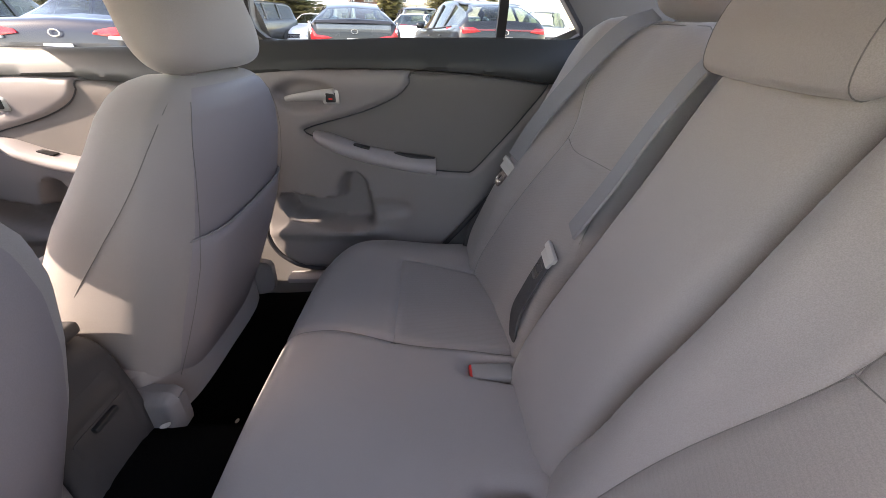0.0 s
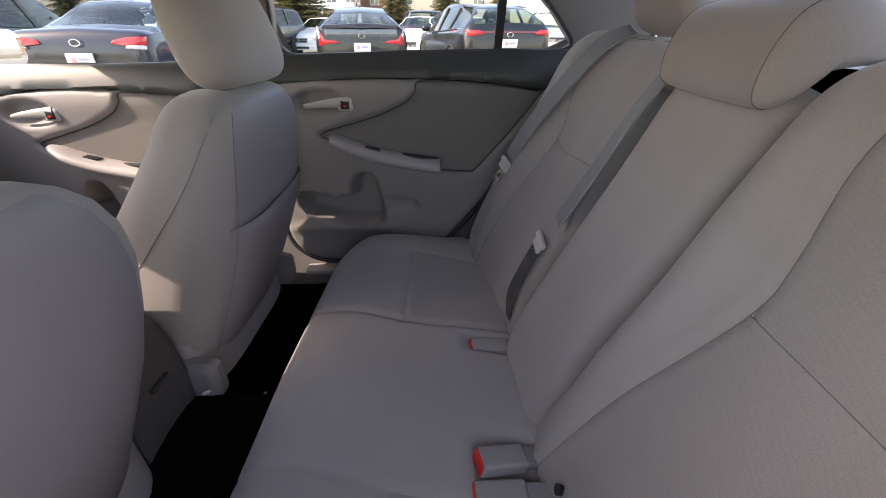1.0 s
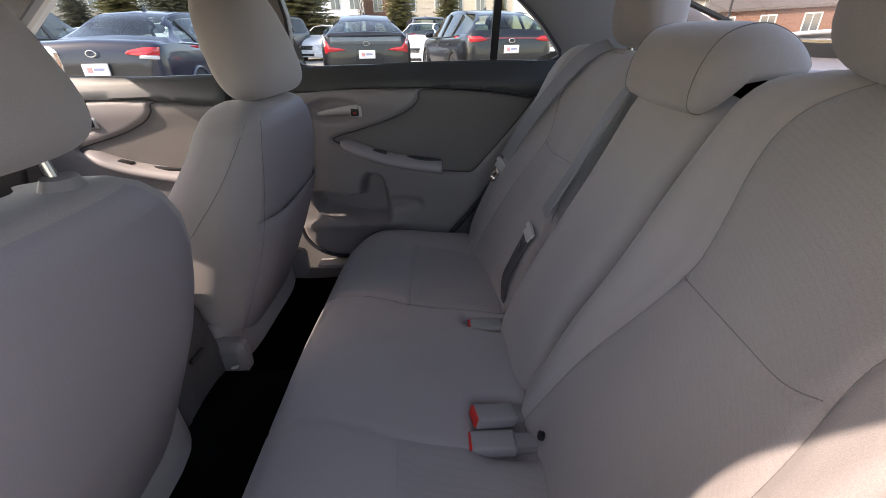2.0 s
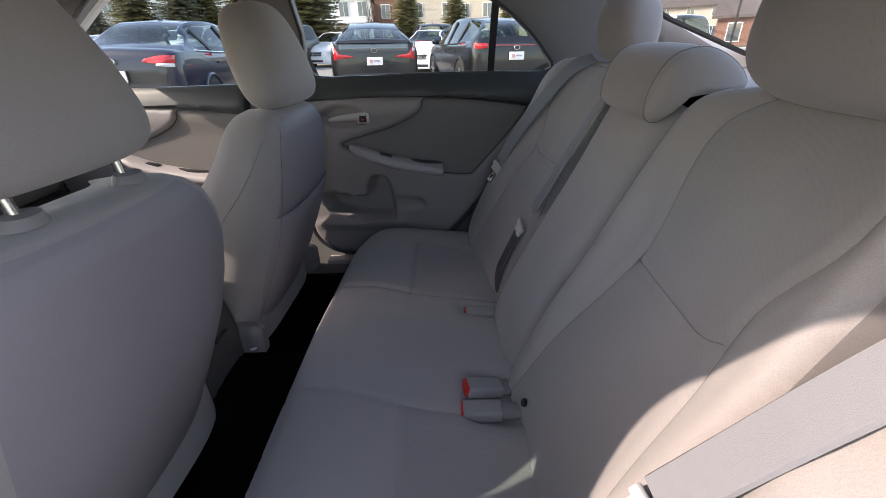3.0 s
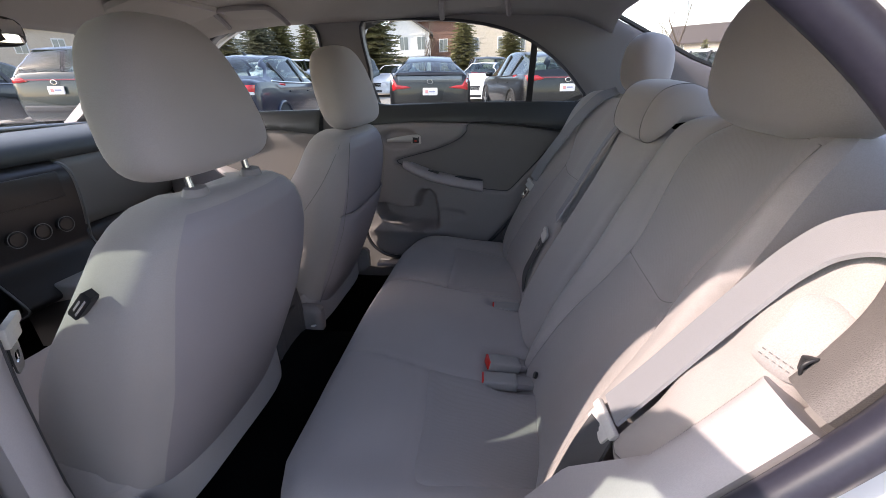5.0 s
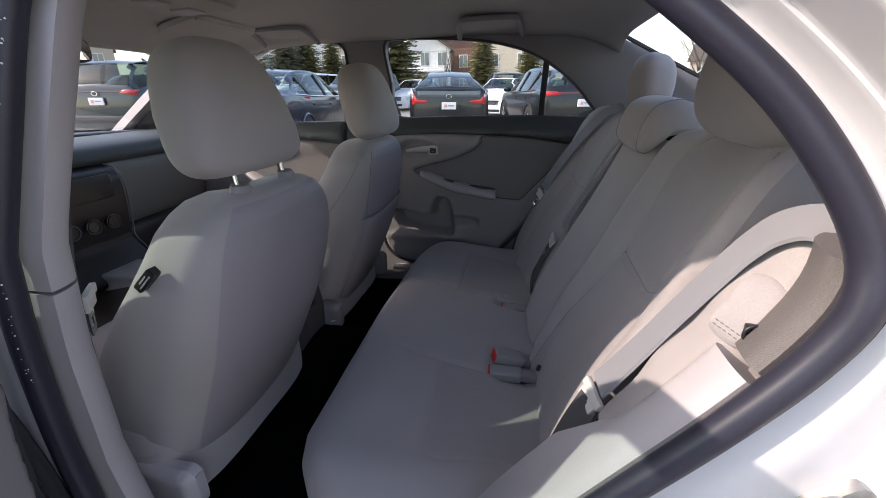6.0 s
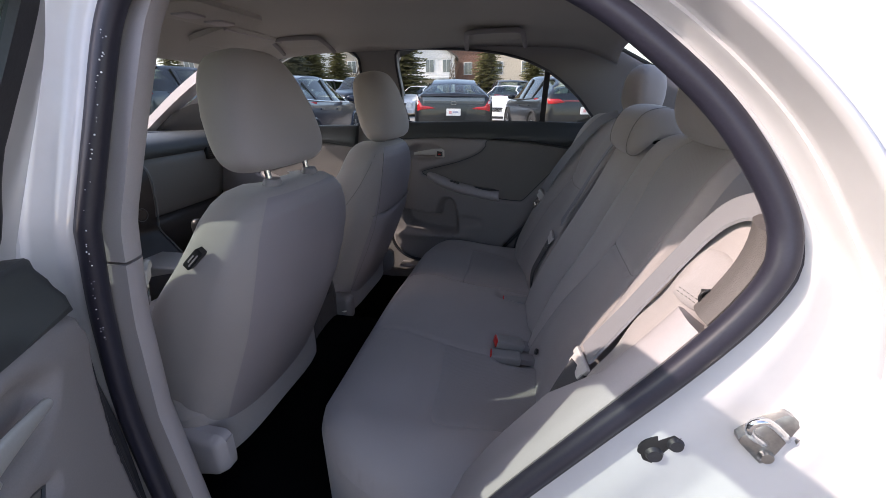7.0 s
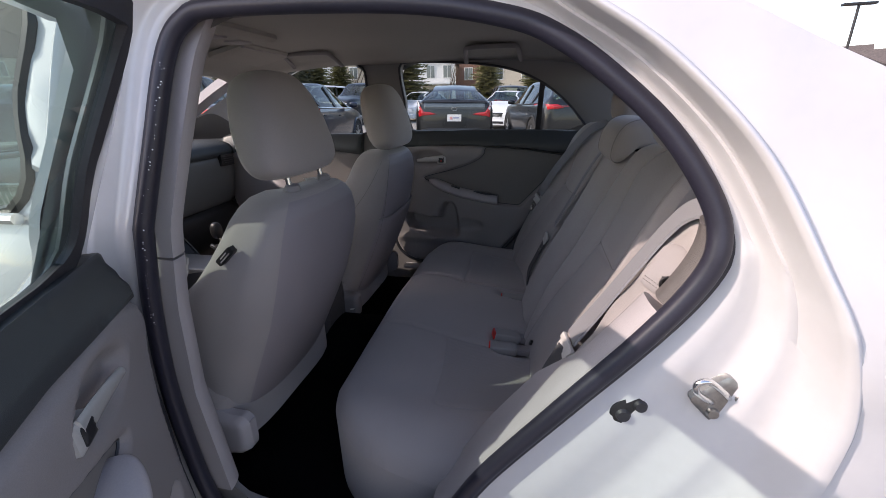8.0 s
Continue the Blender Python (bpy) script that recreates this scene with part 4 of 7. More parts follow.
UPPER_REAR = [(-0.487, 0.943), (-0.241, 0.955), (-0.034, 0.950), (0.135, 0.937), (0.294, 0.914), (0.347, 0.904), (0.376, 0.93), (0.392, 0.985), (0.385, 1.010), (0.18, 1.014), (-0.10, 1.017), (-0.40, 1.020), (-0.487, 1.020)]
CARD_FRONT = [(-1.44, 0.90), (-1.42, 0.60), (-1.40, 0.35), (-1.30, 0.283), (-0.80, 0.283), (-0.70, 0.32), (-0.665, 0.42), (-0.66, 0.60), (-0.665, 0.905), (-0.78, 0.922), (-0.913, 0.940), (-1.14, 0.945)]
UPPER_FRONT = [(-1.44, 0.905), (-1.14, 0.950), (-0.913, 0.945), (-0.78, 0.927), (-0.665, 0.910), (-0.652, 1.008), (-1.0, 1.008), (-1.38, 1.022), (-1.44, 1.0)]


def door_card(t, side, hinge, card, upper, dx, dz, mark=True):
    """Trim, insert, armrest, handle, switch and pocket of one door, laid on the cabin side."""
    o = Vector(hinge)

    def lay(P, h):
        return inner(side, 0.70)(P, h) - np.array(hinge)

    def q(x, h, z):
        return Vector((x, side * (0.70 - TUMBLE * max(0, z - 1.0) - h), z)) - o
    S = lambda pts: [(x + dx, z + dz) for x, z in pts]
    insert = rounded(S([(-0.036, 0.904), (0.135, 0.892), (0.28, 0.871), (0.306, 0.864), (0.24, 0.775), (0.165, 0.69), (0.12, 0.642), (0.095, 0.636), (0.0, 0.645), (-0.10, 0.664), (-0.20, 0.69), (-0.30, 0.735), (-0.342, 0.754), (-0.33, 0.769), (-0.18, 0.808), (-0.091, 0.844), (-0.054, 0.876)]), 5)
    pocket = rounded(S([(-0.435, 0.575), (-0.36, 0.562), (-0.28, 0.558), (-0.265, 0.60), (-0.245, 0.632), (-0.215, 0.632), (-0.195, 0.60), (-0.185, 0.53), (-0.19, 0.475), (-0.26, 0.47), (-0.36, 0.485), (-0.425, 0.515)]), 5)
    shelf = rounded(S([(-0.175, 0.553), (-0.10, 0.55), (-0.068, 0.538), (-0.07, 0.515), (-0.12, 0.508), (-0.178, 0.505)]), 4)
    bowl = rounded(S([(-0.40, 0.862), (-0.36, 0.884), (-0.30, 0.884), (-0.26, 0.868), (-0.25, 0.845), (-0.285, 0.822), (-0.35, 0.818), (-0.39, 0.835)]), 5)

    def lift(P):
        z = P[:, 1] - dz
        h = 0.040 + 0.008 * np.exp(-((z - 0.875) / 0.04) ** 2)
        h = h - 0.014 * smooth_in(P, insert, 0.012) - 0.085 * smooth_in(P, pocket, 0.012) - 0.010 * smooth_in(P, shelf, 0.01) - 0.024 * smooth_in(P, bowl, 0.012)
        h = h + 0.012 * np.exp(-((z - 0.455) / 0.018) ** 2) * smooth_in(P, rounded(S([(-0.45, 0.52), (-0.17, 0.50), (-0.17, 0.40), (-0.45, 0.40)]), 3), 0.06)
        return h
    ms = panel(rounded(card, 3), lay, lift, 0.0085, 0.012, 0.02, seams=[(np.vstack([insert, insert[:1]]), 0.006, 0.004)], regions=[insert])
    rim = resample(rounded(card, 3), 0.015)
    mc = rim.mean(0)
    line = [tuple(lay(np.array([p + (p - mc) / np.linalg.norm(p - mc) * 0.007]), np.array([0.026]))[0]) for p in rim if p[1] < 0.90]
    k0 = max(range(len(line)), key=lambda i: np.linalg.norm(np.array(line[i]) - np.array(line[i - 1])))
    part("card_gasket", sweep(line[k0:] + line[:k0], circle(0.009, 8), up=(0, 1, 0)), RUBBER, t, "black rubber gasket round the door card")
    c = finish("door_card", ms[0], TRIM_MID, t, "moulded grey plastic door card", angle=60)
    joint = resample(insert, 0.012)
    part("joint", sweep([tuple(v) for v in lay(joint, lift(joint) - 0.0045)], circle(0.0022, 6), closed=True, up=(0, 1, 0)), TRIM_DARK, c, "dark joint round the insert")
    finish("insert", ms[1], INSERT_TRIM, c, "flat grey padded insert", angle=60)
    finish("upper_trim", panel(upper, lay, lambda P: 0.050 - 0.034 * np.clip((P[:, 1] - 0.945) / 0.075, 0, 1) ** 1.4, 0.012, 0.006, 0.02)[0], SILL, t, "charcoal upper door trim")
    # armrest
    path = rounded(S([(-0.318, 0.752), (-0.27, 0.733), (-0.18, 0.700), (-0.08, 0.678), (0.012, 0.662)]), 6, False)
    rings = []
    for i, (x, z) in enumerate(path):
        k = i / (len(path) - 1)
        w = 0.052 * min(1, 0.25 + 2.6 * k) ** 0.6
        hh = 0.021 * min(1, 0.35 + 3 * k) ** 0.6
        ring = []
        for j in range(18):
            a = 2 * math.pi * j / 18
            ca, sa = math.cos(a), math.sin(a)
            ring.append(q(x, 0.030 + w * max(-0.3, math.copysign(abs(ca) ** 0.75, ca)), z - 0.004 + hh * math.copysign(abs(sa) ** 0.8, sa)))
        rings.append(ring)
    arm = part("armrest", loft(rings), TRIM, t, "light grey armrest", angle=60)
    cx, cz = path[12]
    bm = box(-0.022, 0.022, -0.011, 0.011, -0.003, 0.003, 0.002)
    bmesh.ops.transform(bm, matrix=Matrix.Translation(q(cx - 0.01, 0.048, cz + 0.020)) @ pose(0, 0, 0, 0, 14, 0), verts=bm.verts)
    part("window_switch", bm, BLACK, arm, "black window switch")
    # no hollow is cut: a dark sheet paints the finger recess's shade
    cup = rounded([(0.0, 0.0), (0.05, 0.014), (0.10, -0.002), (0.11, -0.012), (0.05, -0.010)], 5)
    bx, bz = path[16]
    me = panel(cup, lambda P, h: np.array([tuple(q(bx + p[0] + 0.01, 0.046 + p[1] * 0.9, bz + 0.0195 - 0.16 * p[0] + hh)) for p, hh in zip(P, h)]), None, 0.006, 0.002, 0.006)[0]
    finish("pull_cup", me, TRIM_DARK, arm, "thin dark sheet for the shade in the armrest's finger recess")
    # release handle
    hx, hz = -0.262 + dx, 0.848 + dz
    lever = rounded([(-0.085, -0.006), (-0.05, 0.002), (0.0, 0.010), (0.045, 0.012)], 5, False)
    rings = []
    for i, (u, v) in enumerate(lever):
        k = i / (len(lever) - 1)
        r = 0.006 + 0.010 * k
        rings.append([q(hx + u - 0.03, 0.044 + 0.004 * k + 0.005 * math.cos(a), hz + v * 0.5 + r * math.sin(a)) for a in np.linspace(0, 2 * math.pi, 12, endpoint=False)])
    hd = part("handle", loft(rings), SILVER, t, "silver pull handle")
    sq = rrect(-0.021, 0.021, -0.018, 0.018, 0.004)
    bez = finish("lock_bezel", panel(np.array(sq) + (hx + 0.005, hz), lay, lambda P: 0.050 + 0 * P[:, 0], 0.005, 0.003, 0.02)[0], SILVER, hd, "silver bezel of the lock knob")
    finish("lock_knob", panel(sq * np.array([0.62, 0.70]) + (hx + 0.005, hz), lay, lambda P: 0.053 + 0 * P[:, 0], 0.004, 0.002, 0.006)[0], BLACK, hd, "black lock knob")
    if mark:
        finish("lock_mark", panel(sq * np.array([0.24, 0.12]) + (hx + 0.005, hz - 0.004), lay, lambda P: 0.0545 + 0 * P[:, 0], 0.003, 0.0, 0.003)[0], RED, hd, "red lock mark")
    return lay


def window_parts(t, side, hinge, win, divider, tint, wide=0.0):
    def lay(base):
        return lambda P, h: inner(side, base)(P, h) - np.array(hinge)
    c = win.mean(0)
    ring = []
    for x, z in resample(win, 0.02):
        ring.append(inner(side, 0.702)(np.array([[x, z]]), np.zeros(1))[0] - np.array(hinge))
    part("window_seal", sweep(ring, [(0.006 + wide, 0.005), (0.006 + wide, -0.005), (-0.003 - wide, -0.005), (-0.003 - wide, 0.005)], closed=True, up=(0, 1, 0)), RUBBER, t, "black rubber window channel")
    big = c + (win - c) * 1.01
    pane = finish("window_pane", panel(big, lay(0.704), None, 0.06, 0, 0.003, back=False)[0], tint, t, "tinted side glass")
    if divider:
        pts = [inner(side, 0.712)(np.array([[x, z]]), np.zeros(1))[0] - np.array(hinge) for x, z in ((0.182, 1.0), (0.186, 1.10), (0.192, 1.215))]
        part("divider_bar", sweep(pts, [(0.011, 0.012), (-0.011, 0.012), (-0.011, -0.012), (0.011, -0.012)], up=(0, 1, 0)), BLACK, t, "black window divider bar")


far_rear = thing("rear_door", "closed rear car door with grey trim and charcoal sill", "car door", "car doors")
door_card(far_rear, 1, (0, 0, 0), CARD_REAR, UPPER_REAR, 0, 0.038)
window_parts(far_rear, 1, (0, 0, 0), REAR_WINDOW, True, GREEN_GLASS)
far_front = thing("front_door", "closed front passenger door with a light grey armrest", "car door", "car doors")
door_card(far_front, 1, (0, 0, 0), CARD_FRONT, UPPER_FRONT, -0.860, 0.032)
window_parts(far_front, 1, (0, 0, 0), FRONT_WINDOW, False, GREEN_GLASS)
finish("mirror_sail", panel(rounded([(-1.86, 0.99), (-1.40, 0.995), (-1.345, 1.03), (-1.385, 1.075), (-1.47, 1.118), (-1.60, 1.085), (-1.80, 1.02)], 3), inner(1, 0.694), None, 0.02, 0.004, 0.012)[0], BLACK, far_front, "black sail panel inside the mirror")
_mh = pillow((0.055, 0.115, 0.072), (3.2, 2.8), 26, 12, lambda x, y, z: (x * (1.0 if x > 0 else 1.5), y, z))
bmesh.ops.transform(_mh, matrix=Matrix.Translation((-1.53, 0.945, 1.055)), verts=_mh.verts)
_mirror = part("wing_mirror", _mh, WHITE, far_front, "white wing mirror housing")
finish("mirror_glass", panel(rounded(rrect(-0.098, 0.098, -0.056, 0.056, 0.035), 2), lambda P, h: np.stack([-1.476 + h + 0.10 * P[:, 0], 0.945 + P[:, 0], 1.055 + P[:, 1]], 1), None, 0.012, 0.002, 0.006)[0], material("wing_mirror_glass", (0.85, 0.86, 0.86), 0.03, 1.0), _mirror, "mirror glass")
part("mirror_stalk", box(-1.52, -1.45, 0.74, 0.86, 1.0, 1.03, 0.01), BLACK, far_front)
near_front = thing("front_door", "closed driver door with grey trim", "car door", "car doors")
finish("upper_trim", panel(UPPER_FRONT, inner(-1, 0.70), lambda P: 0.04 + 0 * P[:, 0], 0.02, 0.012, 0.02)[0], TRIM_DARK, near_front, "charcoal upper door trim")
finish("door_card", panel(CARD_FRONT, inner(-1, 0.70), lambda P: 0.04 + 0 * P[:, 0], 0.03, 0.012, 0.02)[0], TRIM_MID, near_front)

_fw = rounded([(-0.60, 0.995), (-0.57, 1.15), (-0.545, 1.295), (-0.75, 1.325), (-0.95, 1.310), (-1.14, 1.22), (-1.42, 1.0), (-1.0, 0.99)], 4)
finish("outer_pane", panel(_fw, outer(-1, 0.818), None, 0.05, 0, 0.003, back=False)[0], FRONT_GLASS, near_front, "green tinted reflecting side glass")
part("belt_moulding", sweep([tuple(outer(-1, 0.836)(np.array([[x, 0.985 + 0.006 * (x + 0.55)]]), np.zeros(1))[0]) for x in np.linspace(-1.50, -0.575, 14)], circle(0.009, 8), up=(0, 0, 1)), CHROME, near_front, "chrome strip along the window sill")
part("window_surround", sweep([tuple(outer(-1, 0.824)(np.array([p]), np.zeros(1))[0]) for p in resample(_fw, 0.03)], circle(0.009, 6), closed=True, up=(0, 1, 0)), BLACK, near_front, "black rubber window surround")

HINGE = (-0.535, -0.80, 0.0)
DOOR_OPEN = 57.0
open_door = thing("rear_door", "white rear car door standing wide open, grey trim inside", "car door", "car doors", at=HINGE)
door_card(open_door, -1, HINGE, CARD_REAR, UPPER_REAR, 0, 0.038, False)
OPEN_WINDOW = rounded([(-0.405, 1.022), (-0.10, 1.018), (0.18, 1.015), (0.378, 1.012), (0.352, 1.07), (0.285, 1.14), (0.192, 1.209), (0.08, 1.259), (-0.05, 1.287), (-0.2, 1.301), (-0.34, 1.308), (-0.383, 1.290), (-0.386, 1.15)], 4)
window_parts(open_door, -1, HINGE, OPEN_WINDOW, True, DOOR_GLASS, 0.011)
_skin = rounded([(x + (0.006 if x < -0.1 else -0.006), z + (0.004 if z < 0.6 else -0.006)) for x, z in SHUTLINE], 4)
_win = rounded([(-0.398, 1.004), (0.0, 1.0), (0.385, 1.0), (0.36, 1.07), (0.285, 1.135), (0.19, 1.20), (0.08, 1.25), (-0.1, 1.285), (-0.34, 1.29), (-0.378, 1.28), (-0.381, 1.1)], 4)
finish("outer_skin", panel(_skin, lambda P, h: outer(-1)(P, h) - np.array(HINGE), lambda P: 0.004 + 0.006 * np.exp(-((P[:, 1] - 0.86) / 0.03) ** 2) - 0.065 * np.clip((P[:, 1] - 0.955) / 0.045, 0, 1), 0.03, 0.006, 0.010, holes=[_win])[0], WHITE, open_door, "glossy white outer skin", angle=35)
_frame = rounded([(x * 0.985 - 0.002, z - 0.008) for x, z in SHUTLINE], 4)
finish("inner_frame", panel(_frame, lambda P, h: inner(-1, 0.714)(P, h) - np.array(HINGE), None, 0.03, 0.004, 0.004, holes=[OPEN_WINDOW])[0], WHITE, open_door, "white painted inner door frame", angle=35)
_gasket = [inner(-1, 0.700)(np.array([p]), np.zeros(1))[0] - np.array(HINGE) for p in resample(np.mean(_frame, 0) + (_frame - np.mean(_frame, 0)) * 0.955, 0.02) if p[1] < 0.95]
_cut = max(range(len(_gasket)), key=lambda i: np.linalg.norm(_gasket[i] - _gasket[i - 1]))
_gasket = _gasket[_cut:] + _gasket[:_cut]
part("door_gasket", sweep(_gasket, circle(0.010, 8), up=(0, 1, 0)), RUBBER, open_door, "black rubber gasket along the door edge")
# the door's upper frame leans in more steeply than the cabin's trim
for _p in open_door.children_recursive:
    for _v in _p.data.vertices:
        _v.co.y += 0.22 * max(0.0, _v.co.z - 1.0)
open_door.rotation_euler = (0, 0, radians(-DOOR_OPEN))
open_door.location = (-0.578, -0.835, -0.08)
_turn = Matrix.Rotation(radians(DOOR_OPEN), 4, "Z")
for _z in (0.46, 0.80):
    _arm = [_turn @ (Vector(p) - Vector((-0.578, -0.835, 0.0))) for p in ((-0.545, -0.760, _z), (-0.552, -0.785, _z), (-0.565, -0.815, _z), (-0.585, -0.840, _z))]
    part("hinge_arm", sweep(_arm, [(0.012, 0.022), (-0.012, 0.022), (-0.012, -0.022), (0.012, -0.022)], up=(0, 0, 1)), WHITE, open_door, "white painted hinge arm")


# ---- seat belts and buckles ----
def ribbon(path, normals, width=0.047, thick=0.0016):
    rings = []
    P = [Vector(p) for p in path]
    for i, p in enumerate(P):
        tng = (P[min(i + 1, len(P) - 1)] - P[max(i - 1, 0)]).normalized()
        nn = Vector(normals[i])
        s = tng.cross(nn).normalized()
        nn = s.cross(tng).normalized()
        w = width / 2
        rings.append([p + s * a + nn * b for a, b in ((-w, -thick), (-w * 0.9, thick), (w * 0.9, thick), (w, -thick))])
    return loft(rings)


def tongue(t, at, along, face):
    """Plastic belt tongue with its steel latch plate."""
    y = Vector(along).normalized()
    z = Vector(face)
    x = y.cross(z).normalized()
    z = x.cross(y)
    m = Matrix.Translation(at) @ Matrix((x, y, z)).transposed().to_4x4()
    bm = joined(box(-0.027, 0.027, -0.007, 0.007, -0.003, 0.006, 0.003, 2), box(-0.022, 0.022, -0.024, -0.004, -0.003, 0.004, 0.003, 2))
    bmesh.ops.transform(bm, matrix=m, verts=bm.verts)
    g = part("tongue", bm, TONGUE, t, "pale grey plastic belt tongue")
    out = rounded([(-0.012, -0.02), (0.012, -0.02), (0.012, -0.062), (0.0, -0.066), (-0.012, -0.062)], 3)
    hole = rrect(-0.0068, 0.0068, -0.052, -0.038, 0.002)
    me = panel(out, lambda P, h: np.array([tuple(m @ Vector((p[0], p[1], hh))) for p, hh in zip(P, h)]), None, 0.004, 0.0008, 0.0025, holes=[hole])[0]
    finish("latch_plate", me, CHROME, g, "steel latch plate")


def belt(label, pts, normals, at_tongue, along, face, lower, lower_normals):
    t = thing("seat_belt", label, "seat belt", "rear seat belts")
    p = rounded(pts, 7, False)
    nn = rounded(normals, 7, False)
    part("webbing", ribbon(p, nn), BELT, t, "grey woven webbing", angle=50)
    p = rounded(lower, 7, False)
    nn = rounded(lower_normals, 7, False)
    # same webbing below the tongue, its shade painted as a darker grey
    part("lower_webbing", ribbon(p, nn, 0.044), BELT_DARK, t, "grey woven lower webbing with shade put into its colour", angle=50)
    tongue(t, at_tongue, along, face)
    return t


belt("grey lap and shoulder belt hanging beside the backrest, tongue unlatched",
     [(0.43, 0.40, 1.055), (0.372, 0.405, 1.03), (0.303, 0.440, 0.942), (0.240, 0.484, 0.838), (0.205, 0.508, 0.76)], [(-0.6, -0.4, 0.7), (-0.75, -0.45, 0.5), (-0.8, -0.5, 0.4), (-0.8, -0.5, 0.35), (-0.75, -0.6, 0.3)],
     (0.198, 0.515, 0.742), (0.50, -0.22, 0.83), (-0.75, -0.6, 0.4),
     [(0.200, 0.535, 0.735), (0.165, 0.562, 0.63), (0.115, 0.585, 0.52), (0.10, 0.60, 0.44)], [(-0.75, -0.6, 0.3), (-0.7, -0.7, 0.3), (-0.7, -0.7, 0.3), (-0.7, -0.7, 0.3)])
belt("grey centre belt running down the gap between the backrest sections",
     [(0.42, 0.118, 1.03), (0.375, 0.125, 0.985), (0.334, 0.138, 0.91), (0.291, 0.150, 0.815), (0.250, 0.172, 0.723)], [(-0.8, 0.1, 0.6), (-0.90, 0.1, 0.42), (-0.9, 0.1, 0.38), (-0.9, 0.05, 0.38), (-0.9, 0.0, 0.38)],
     (0.226, 0.188, 0.672), (0.42, -0.22, 0.88), (-0.9, -0.1, 0.38),
     [(0.222, 0.192, 0.662), (0.190, 0.196, 0.585), (0.168, 0.186, 0.53), (0.165, 0.17, 0.44)], [(-0.9, -0.1, 0.35), (-0.9, -0.1, 0.35), (-0.95, -0.1, 0.3), (-0.95, 0, 0.1)])
belt("grey belt lying across the sunlit outer bolster, tongue hanging low",
     [(0.430, -0.715, 0.950), (0.418, -0.685, 0.968), (0.400, -0.642, 0.986), (0.383, -0.606, 0.972), (0.366, -0.586, 0.941), (0.344, -0.574, 0.896), (0.317, -0.563, 0.842), (0.284, -0.551, 0.775), (0.244, -0.540, 0.702)],
     [(-0.1, -0.5, 0.85), (-0.25, -0.4, 0.9), (-0.55, -0.20, 0.8), (-0.80, -0.06, 0.56), (-0.86, 0.0, 0.48), (-0.87, 0.0, 0.47), (-0.87, -0.02, 0.46), (-0.87, -0.08, 0.45), (-0.86, -0.2, 0.44)],
     (0.238, -0.547, 0.692), (0.46, -0.10, 0.88), (-0.86, -0.30, 0.42),
     [(0.233, -0.550, 0.684), (0.210, -0.562, 0.636), (0.180, -0.585, 0.575), (0.150, -0.60, 0.50)], [(-0.80, -0.45, 0.4), (-0.7, -0.65, 0.35), (-0.65, -0.70, 0.3), (-0.65, -0.7, 0.3)])


def buckle(at, turn, pitch, label, lift=0.0):
    t = thing("belt_buckle", label, "belt buckle", "rear belt buckles", at=at)
    t.rotation_euler = (0, radians(pitch), radians(turn))
    part("housing", box(-0.045, 0.035, -0.020, 0.020, -0.013, 0.013, 0.006, 3), BUCKLE, t)
    part("button", box(-0.048, -0.036, -0.0175, 0.0175, -0.0105, 0.0115, 0.003, 2), RED, t, "red release button")
    part("stalk", box(0.030, 0.095, -0.016, 0.016, -0.010, 0.009, 0.006, 2), TRIM_MID, t, "grey stalk sleeve")


buckle((0.105, -0.208, 0.446), 4, 4, "grey belt buckle with a red button lying on the cushion")
buckle((0.112, -0.158, 0.458), 14, 14, "grey belt buckle with a red button tucked in the seat slot")
buckle((0.120, 0.100, 0.458), 2, 2, "grey belt buckle with a red button sunk in the seat slot")


